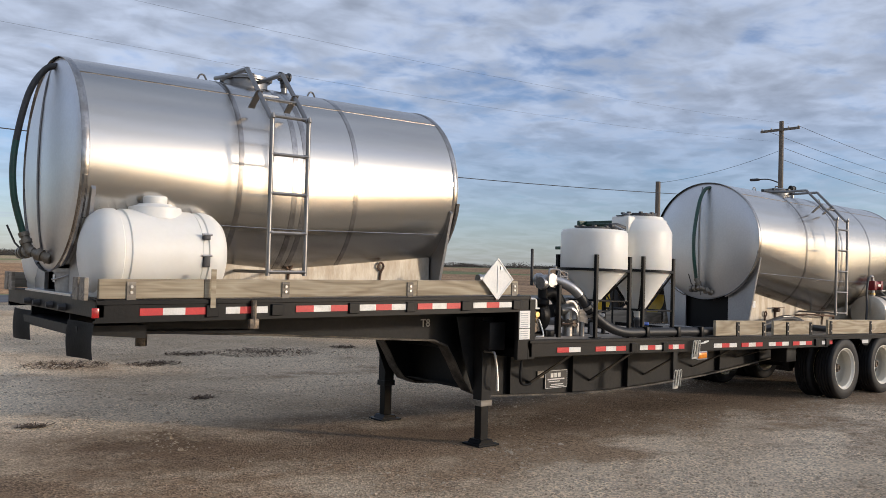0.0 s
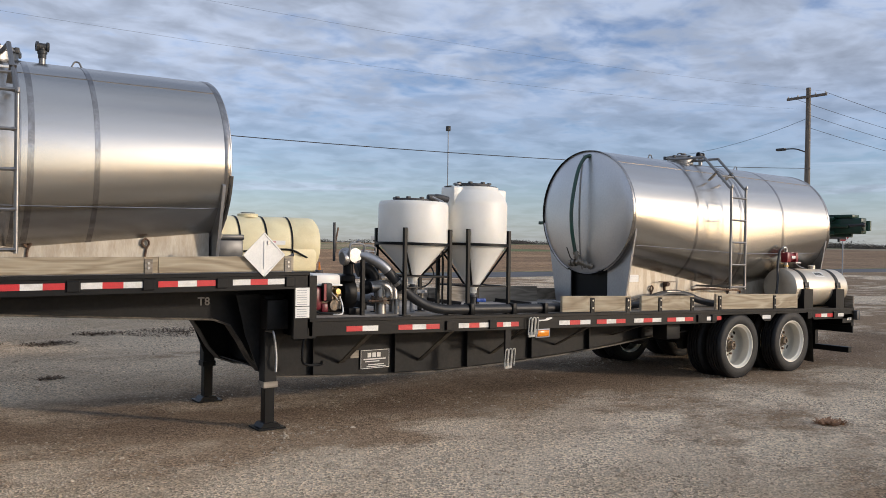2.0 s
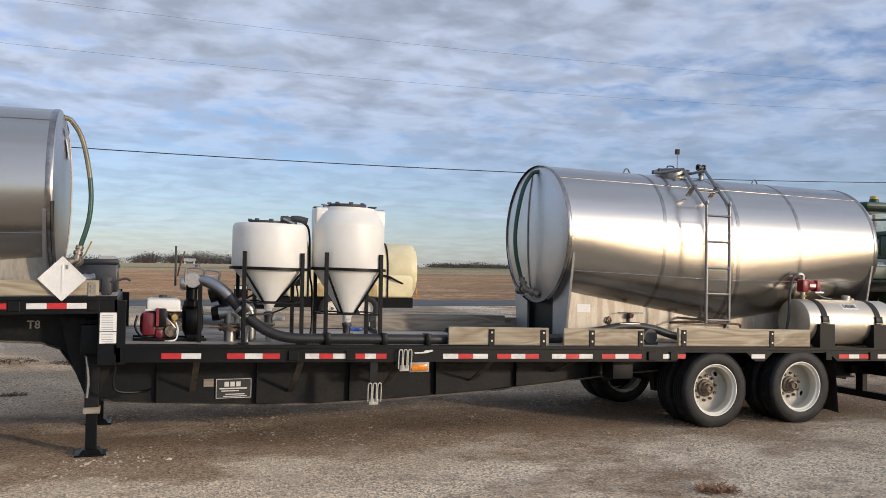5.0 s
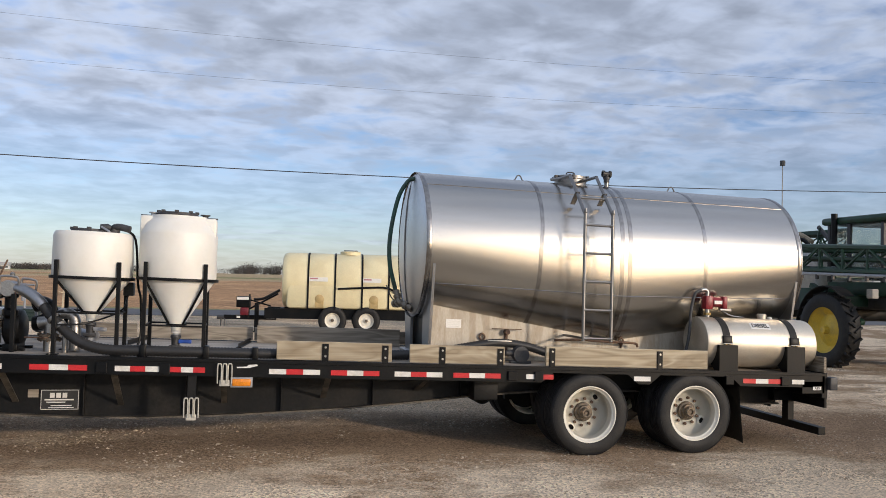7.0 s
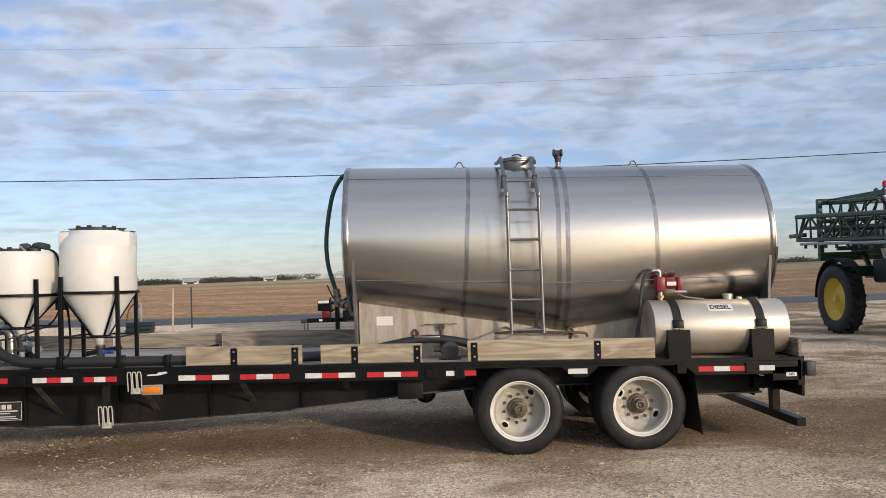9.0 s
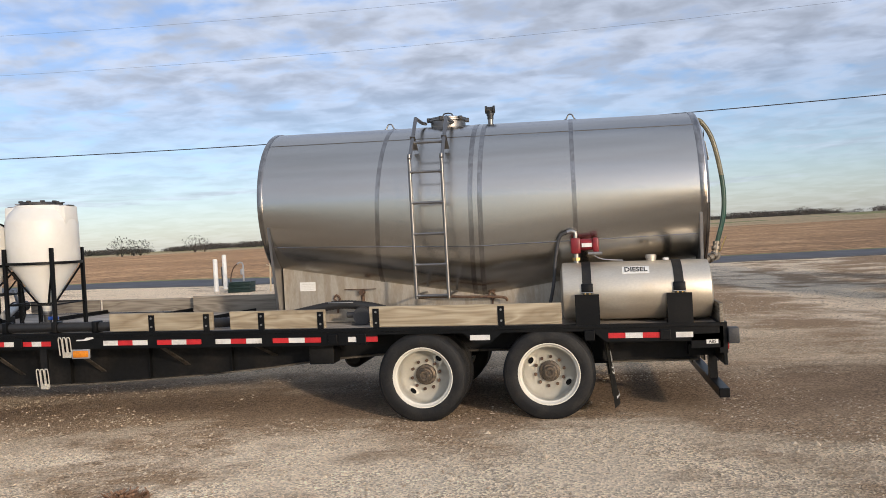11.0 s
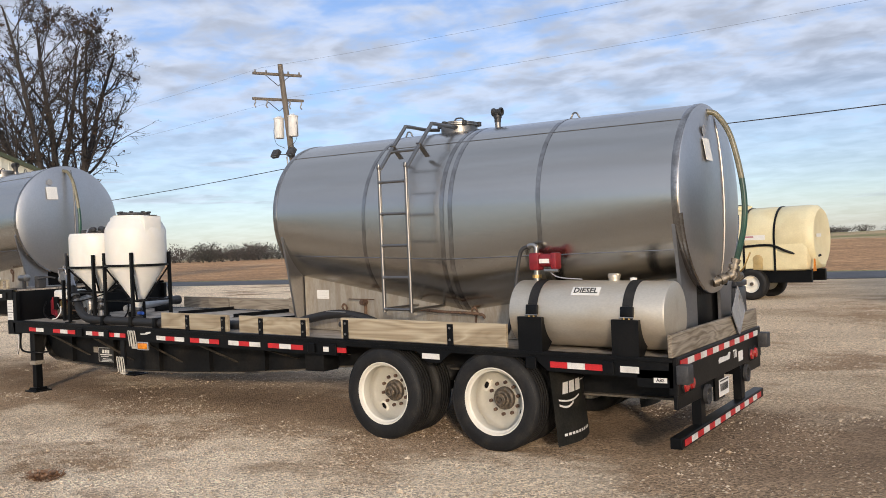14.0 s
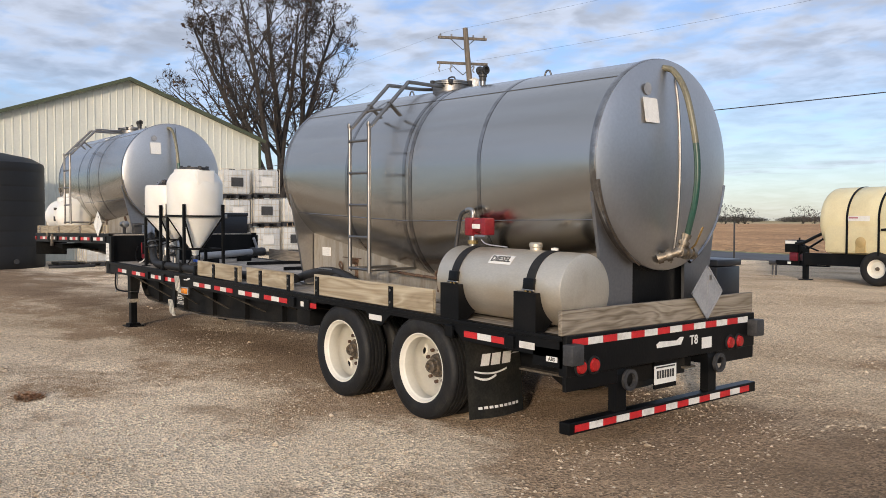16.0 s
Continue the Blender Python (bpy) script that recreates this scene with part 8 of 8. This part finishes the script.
for s in (-0.55, 0.55):
    part("frame_rail", box(9.6, 13.9, NC[0] + s - 0.05, NC[0] + s + 0.05, NZ + 0.42, NZ + 0.715, 0.01), BLACK, nt, smooth=False)
part("tongue", box(8.42, 9.9, NC[0] - 0.06, NC[0] + 0.06, NZ + 0.35, NZ + 0.48, 0.01), BLACK, nt, smooth=False)
for x, w_ in ((8.78, 0.10), (9.62, 0.24)):
    part("tongue_label", box(x, x + w_, NC[0] - 0.066, NC[0] - 0.061, NZ + 0.39, NZ + 0.45), LABEL, nt, smooth=False)
part("drawbar_post", cyl((9.12, NC[0] - 0.1, NZ + 0.40), (9.14, NC[0] - 0.1, NZ + 1.08), 0.022, 8), BLACK, nt)
part("tank_brace", cyl((9.14, NC[0] - 0.1, NZ + 0.66), (9.95, NC[0] - 0.2, NZ + 1.12), 0.028, 8), BLACK, nt)
part("tank_brace", cyl((9.14, NC[0] - 0.1, NZ + 0.92), (9.75, NC[0] - 0.25, NZ + 0.76), 0.022, 8), BLACK, nt)
for k in range(3):
    part("cross_bar", box(10 + 1.6 * k, 10.1 + 1.6 * k, NC[0] - 0.55, NC[0] + 0.55, NZ + 0.60, NZ + 0.70), BLACK, nt, smooth=False)
part("hitch", cyl((8.22, NC[0], NZ + 0.40), (8.55, NC[0], NZ + 0.40), 0.06, 12), DARK, nt)
for dx in (8.34, 8.44):
    part("safety_chain", tube([(dx, NC[0] - 0.05, NZ + 0.38), (dx, NC[0] - 0.06, NZ + 0.08)], 0.022, 6), DARK, nt)
part("jack", box(9.29, 9.41, NC[0] - 0.20, NC[0] - 0.08, NZ + 0.02, NZ + 0.84, 0.01), BLACK, nt, smooth=False)
part("jack_foot", box(9.22, 9.48, NC[0] - 0.26, NC[0] - 0.02, NZ + 0.0, NZ + 0.03, 0.005), BLACK, nt, smooth=False)
en = part("engine", box(8.88, 9.12, NC[0] - 0.16, NC[0] + 0.10, NZ + 0.475, NZ + 0.70, 0.03), ENGINE_RED, nt, "small red engine under a black box")
part("engine_box", box(8.77, 9.16, NC[0] - 0.19, NC[0] + 0.13, NZ + 0.70, NZ + 1.02, 0.02), BLACK, en)
part("box_label", box(8.79, 9.12, NC[0] - 0.196, NC[0] - 0.191, NZ + 0.92, NZ + 1.0), LABEL, en, smooth=False)
for x in (11.52, 12.48):
    for y in (15.28, 16.62):
        small_wheel(x, y, NZ + 0.40, 0.40, 0.27, nt, WHITE_RIM, s=-1 if y < 16 else 1)
    part("axle", cyl((x, 15.28, NZ + 0.40), (x, 16.62, NZ + 0.40), 0.04, 8), BLACK, nt)
part("slow_triangle", prism([(NC[0] - 0.75, NZ + 0.70), (NC[0] - 0.55, NZ + 0.70), (NC[0] - 0.62, NZ + 1.0), (NC[0] - 0.68, NZ + 1.0)], "X", 13.98, 14.0), AMBER, nt, "orange slow-vehicle triangle", smooth=False)

nt.rotation_euler.z = radians(-6)
nt.location.y += 0.2      # it stands slightly askew

# ---- crop sprayer ----
SP = Matrix.Translation((24.55, 11.45, -0.04)) @ Matrix.Rotation(radians(1), 4, "Z")    # its own x runs to the far side, -y is its front
sp = thing("crop_sprayer", (24.45, 11.5, 0.0), "large dark green self-propelled crop sprayer with folded booms", "sprayer")


def spp(name, bm, m_, parent=None, label="", smooth=True):
    for v in bm.verts:
        if v.co.z > 1.3 and "wheel" not in name and name not in ("tyre", "lug"):
            v.co.z += 0.12 * (v.co.z - 1.3)
    bmesh.ops.transform(bm, matrix=SP, verts=bm.verts)
    return part(name, bm, m_, parent or sp, label, smooth)


TW, WB = 1.55, 2.0
for sx_ in (-1, 1):
    for sy_ in (-1, 1):
        cx_, cy_, rr_ = sx_ * TW, sy_ * WB, 0.94
        prof = [(rr_ * 0.60, -0.19), (rr_ * 0.75, -0.22), (rr_ * 0.90, -0.21), (rr_ * 0.95, -0.17), (rr_ * 0.95, 0.17), (rr_ * 0.90, 0.21), (rr_ * 0.75, 0.22), (rr_ * 0.60, 0.19)]
        bm = lathe(prof, (cx_, cy_, rr_), "X", 40)
        w = spp("wheel", lathe([(0, sx_ * 0.07), (0.14, sx_ * 0.08), (0.2, sx_ * 0.03), (0.4, -sx_ * 0.03), (0.52, sx_ * 0.08), (0.585, sx_ * 0.17), (0.585, -sx_ * 0.17), (0, -sx_ * 0.12)], (cx_, cy_, rr_), "X", 36), YELLOW, None, "yellow steel wheel")
        spp("tyre", bm, RUBBER, w)
        for k in range(44):
            a = 2 * math.pi * k / 44
            side = 1 if k % 2 else -1
            lug = box(cx_ + side * 0.10 - 0.11, cx_ + side * 0.10 + 0.11, -0.025, 0.025, rr_ * 0.93, rr_ * 1.0, 0.0, rot=None)
            bmesh.ops.translate(lug, verts=lug.verts, vec=(-cx_, 0, 0))
            bmesh.ops.rotate(lug, verts=lug.verts, cent=(0, 0, rr_ * 0.96), matrix=Matrix.Rotation(radians(35 * side), 3, "Z"))
            bmesh.ops.transform(lug, matrix=Matrix.Translation((cx_, cy_, rr_)) @ Matrix.Rotation(a, 4, "X"), verts=lug.verts)
            spp("lug", lug, RUBBER, w, smooth=False)
        spp("hub", lathe([(0, sx_ * 0.20), (0.08, sx_ * 0.19), (0.10, sx_ * 0.08)], (cx_, cy_, rr_), "X", 20), YELLOW, w)
        fd = [(cy_ + (rr_ + 0.075) * math.cos(q), rr_ + (rr_ + 0.075) * math.sin(q)) for q in [math.pi * (0.30 + 0.072 * k) * 0.97 for k in range(11)]]
        fd2 = [(cy_ + (rr_ + 0.06) * math.cos(q), rr_ + (rr_ + 0.06) * math.sin(q)) for q in [math.pi * (0.30 + 0.072 * k) * 0.97 for k in range(11)]]
        fd, fd2 = [(2 * cy_ - a, b) for a, b in fd], [(2 * cy_ - a, b) for a, b in fd2]
        spp("fender", prism(fd + fd2[::-1], "X", cx_ - 0.20, cx_ + 0.20), RUBBER, None, smooth=False)
        spp("leg", box(cx_ - sx_ * 0.30, cx_ - sx_ * 0.55, cy_ - 0.14, cy_ + 0.14, 0.85, 1.75, 0.02), GREEN)
spp("chassis", box(-0.55, 0.55, -2.9, 2.6, 1.45, 1.75, 0.03), DARK)
spp("axle_beam", box(-1.3, 1.3, -WB - 0.15, -WB + 0.15, 1.5, 1.75, 0.02), GREEN)
spp("axle_beam", box(-1.3, 1.3, WB - 0.15, WB + 0.15, 1.5, 1.75, 0.02), GREEN)
spp("rear_module", box(-0.95, 0.95, -0.9, 1.5, 1.35, 1.9, 0.08), DARK)
spp("engine_hood", box(-0.7, 0.7, 1.2, 2.7, 2.0, 2.6, 0.12), GREEN)
spp("solution_tank", box(-1.0, 1.0, -0.75, 1.2, 1.8, 2.95, 0.3), TOTE, None, "pale grey solution tank")
spp("tank_hose", tube(smooth_path([(-0.9, 0.9, 2.6), (-0.95, 0.6, 3.0), (-0.9, 0.1, 3.2), (-0.8, -0.4, 3.0)]), 0.06, 8), WOOD_NEW)
# cab
cab = spp("cab_floor", box(-0.85, 0.85, -3.1, -1.05, 1.75, 2.05, 0.03), GREEN)
for x_, y_ in ((-0.82, -2.95), (0.82, -2.95), (-0.85, -1.85), (0.85, -1.85), (-0.82, -1.1), (0.82, -1.1)):
    spp("pillar", box(x_ - 0.04, x_ + 0.04, y_ - 0.05, y_ + 0.05, 2.05, 3.35, 0.01), DARK, cab)
for x_ in (-0.83, 0.83):
    spp("side_glass", box(x_ - 0.006, x_ + 0.006, -2.88, -1.16, 2.1, 3.32), GLASS, cab, smooth=False)
spp("front_glass", box(-0.78, 0.78, -2.98, -2.968, 2.1, 3.32), GLASS, cab, smooth=False)
spp("rear_glass", box(-0.78, 0.78, -1.11, -1.098, 2.1, 3.32), GLASS, cab, smooth=False)
spp("seat", box(-0.25, 0.25, -2.1, -1.6, 2.1, 2.9, 0.08), DARK, cab)
spp("steering_wheel", lathe([(0.17, 0), (0.19, 0.02), (0.21, 0), (0.19, -0.02), (0.17, 0)], (0, -2.45, 2.75), "Z", 20), DARK, cab)
spp("cab_roof", box(-0.95, 0.95, -3.25, -0.9, 3.35, 3.52, 0.07), GREEN)
b_ = spp("beacon", lathe([(0, 0), (0.12, 0), (0.12, 0.10), (0.09, 0.16), (0, 0.18)], (0.0, -2.6, 3.52), "Z", 16), GREEN)
spp("beacon_dome", lathe([(0.11, 0.10), (0.10, 0.19), (0, 0.21)], (0.0, -2.6, 3.52), "Z", 16), YELLOW, b_)
spp("exhaust_pipe", cyl((-0.98, -1.45, 2.4), (-0.98, -1.45, 3.6), 0.08, 12), BLACK)
spp("hose_bundle", tube(smooth_path([(-1.0, 0.6, 3.0), (-1.1, 0.3, 3.1), (-1.15, 0.0, 2.9), (-1.05, -0.3, 3.05), (-0.95, -0.6, 2.8)]), 0.05, 8), BLACK)
spp("grab_rail", tube(smooth_path([(-1.05, -1.0, 3.3), (-1.1, -1.0, 3.0), (-1.15, -1.4, 2.85), (-1.15, -1.9, 2.75)]), 0.025, 6), GREEN)
spp("brace_arm", box(-1.35, -1.2, -2.9, -0.9, 1.5, 1.62, 0.02, rot=Matrix.Rotation(radians(24), 4, "X")), GREEN)
spp("belly_box", box(-0.75, 0.75, -1.6, 0.9, 1.15, 1.5, 0.08), BLACK)
spp("ladder", box(-1.2, -0.9, -0.9, -0.4, 0.9, 1.9, 0.02), GREEN)
pf = spp("platform", box(-0.75, 0.75, -4.2, -3.05, 1.62, 1.70, 0.01), GREEN)
for x_ in (-0.62, -0.05):
    spp("ladder_stile", box(x_ - 0.03, x_ + 0.03, -0.055, 0.055, -0.70, 0.70, 0.006, rot=Matrix.Translation((0, -4.5, 1.08)) @ Matrix.Rotation(radians(-28), 4, "X")), GREEN, pf, smooth=False)
    spp("hand_rail", tube(smooth_path([(x_, -4.75, 1.1), (x_, -4.45, 2.3), (x_, -4.1, 2.5), (x_, -3.2, 2.5)], 4), 0.022, 6), GREEN, pf)
for k in range(4):
    z_ = 0.58 + k * 0.28
    spp("ladder_step", box(-0.60, -0.07, -4.83 + k * 0.15, -4.65 + k * 0.15, z_, z_ + 0.03), GREEN, pf, smooth=False)
mr = spp("mirror_arm", tube(smooth_path([(-0.9, -3.2, 3.1), (-1.15, -4.2, 3.05), (-1.35, -5.1, 3.02)], 4), 0.025, 6), GREEN)
spp("mirror_head", box(-1.40, -1.32, -5.19, -5.05, 3.0, 3.28, 0.02), GREY_PVC, mr)
spp("control_box", box(-1.3, -1.12, -3.15, -2.95, 1.70, 1.90, 0.02), CONC)


def truss(x_, y0, y1, low_z, high_z, n, name, inner=0.24):
    """A folded boom: two chords that slope along its length, an inner chord, lacing and uprights."""
    def z_at(y, pair):
        return pair[0] + (pair[1] - pair[0]) * (y - y0) / (y1 - y0)

    def bar(a, b, r, label, parent):
        return spp(label, cyl(a, b, r, 6), GREEN, parent)
    ch = bar((x_, y0, z_at(y0, high_z)), (x_, y1, z_at(y1, high_z)), 0.055, name, None)
    bar((x_, y0, z_at(y0, low_z)), (x_, y1, z_at(y1, low_z)), 0.05, "bottom_chord", ch)
    mid_ = [(z_at(y, low_z) + z_at(y, high_z)) / 2 for y in (y0, y1)]
    bar((x_ + inner, y0, mid_[0]), (x_ + inner, y1, mid_[1]), 0.045, "inner_chord", ch)
    st = (y1 - y0) / n
    for k in range(n):
        a, b = y0 + k * st, y0 + (k + 1) * st
        pa, pb = (low_z, high_z) if k % 2 else (high_z, low_z)
        bar((x_, a, z_at(a, pa)), (x_, b, z_at(b, pb)), 0.03, "lacing", ch)
        bar((x_, b, z_at(b, low_z)), (x_, b, z_at(b, high_z)), 0.028, "upright", ch)
        bar((x_, a, z_at(a, high_z)), (x_ + inner, b, (z_at(b, low_z) + z_at(b, high_z)) / 2), 0.022, "cross_lacing", ch)
    return ch


for s in (-1, 1):
    truss(s * 2.03, -5.4, 3.3, (2.20, 2.44), (2.67, 3.02), 11, "boom_section", -s * 0.24)
    truss(s * 1.74, -5.0, 2.6, (2.26, 2.42), (2.64, 2.86), 10, "boom_section", -s * 0.2)
    truss(s * 1.2, 0.6, 3.0, (2.62, 2.66), (3.26, 3.34), 4, "boom_root", -s * 0.22)
    # the bulky hinge block at the front end of the folded boom
    hb = spp("hinge_block", box(s * 2.03 - 0.16, s * 2.03 + 0.16, -5.75, -4.75, 2.24, 2.66, 0.04), GREEN)
    spp("hinge_plate", box(s * 2.03 - 0.2, s * 2.03 + 0.2, -5.5, -4.75, 2.665, 2.75, 0.02), GREEN, hb)
    spp("hinge_pin", cyl((s * 2.03, -5.88, 2.32), (s * 2.03, -5.88, 2.58), 0.07, 10), GREEN, hb)
    spp("hinge_ram", cyl((s * 1.9, -5.85, 2.48), (s * 1.9, -4.4, 2.42), 0.05, 8), DARK, hb)
    spp("spray_pipe", cyl((s * 2.08, -5.2, 2.13), (s * 2.08, 3.0, 2.33), 0.035, 8), GREY_PVC)
    for k in range(15):
        y_ = -5.0 + k * 0.55
        spp("nozzle", box(s * 2.08 - 0.03, s * 2.08 + 0.03, y_, y_ + 0.06, 2.02 + 0.0244 * (y_ + 5.2), 2.12 + 0.0244 * (y_ + 5.2)), DARK, None, smooth=False)
    spp("boom_tip", box(s * 2.0 - 0.06, s * 2.0 + 0.06, 2.9, 3.75, 2.50, 2.60, 0.02), GREEN)
    spp("boom_end_frame", cyl((s * 2.0, 3.3, 2.42), (s * 1.95, 2.95, 3.04), 0.045, 6), GREEN)
    for y_ in (-2.6, -0.2, 1.4):
        spp("boom_cradle", box(s * 1.55 - 0.35, s * 1.55 + 0.45, y_ - 0.05, y_ + 0.05, 2.12, 2.22, 0.01), GREEN, None, smooth=False)
ms = spp("rear_mast", box(-1.5, 1.5, 3.1, 3.22, 3.3, 3.45, 0.02), GREEN)
for x_ in (-1.45, -0.5, 0.5, 1.45):
    spp("mast_post", box(x_ - 0.06, x_ + 0.06, 3.05, 3.2, 1.9, 3.4, 0.01), GREEN, ms, smooth=False)
for z_ in (1.9, 2.5):
    spp("mast_bar", box(-1.4, 1.4, 3.05, 3.18, z_, z_ + 0.12, 0.01), GREEN, ms, smooth=False)
for s in (-1, 1):
    spp("top_rail", box(s * 1.1 - 0.05, s * 1.1 + 0.05, 0.4, 3.1, 3.32, 3.44, 0.01), GREEN, ms, smooth=False)
    spp("lift_arm", cyl((s * 0.6, 2.2, 1.7), (s * 0.6, 3.1, 2.9), 0.07, 8), GREEN, ms)
    spp("lift_ram", cyl((s * 0.8, 1.4, 3.5), (s * 0.8, 0.6, 2.9), 0.06, 8), DARK, ms)
spp("rear_bumper_bar", box(-1.9, 1.9, 2.3, 2.45, 2.0, 2.1, 0.01), GREEN)
w_ = spp("warning_lamp", lathe([(0, 0), (0.06, 0), (0.06, 0.10), (0.04, 0.14), (0, 0.14)], (-1.05, 0.55, 3.5), "Z", 12), RED_LENS)
spp("lamp_post", cyl((-1.05, 2.0, 2.9), (-1.05, 0.55, 3.5), 0.02, 6), DARK, w_)
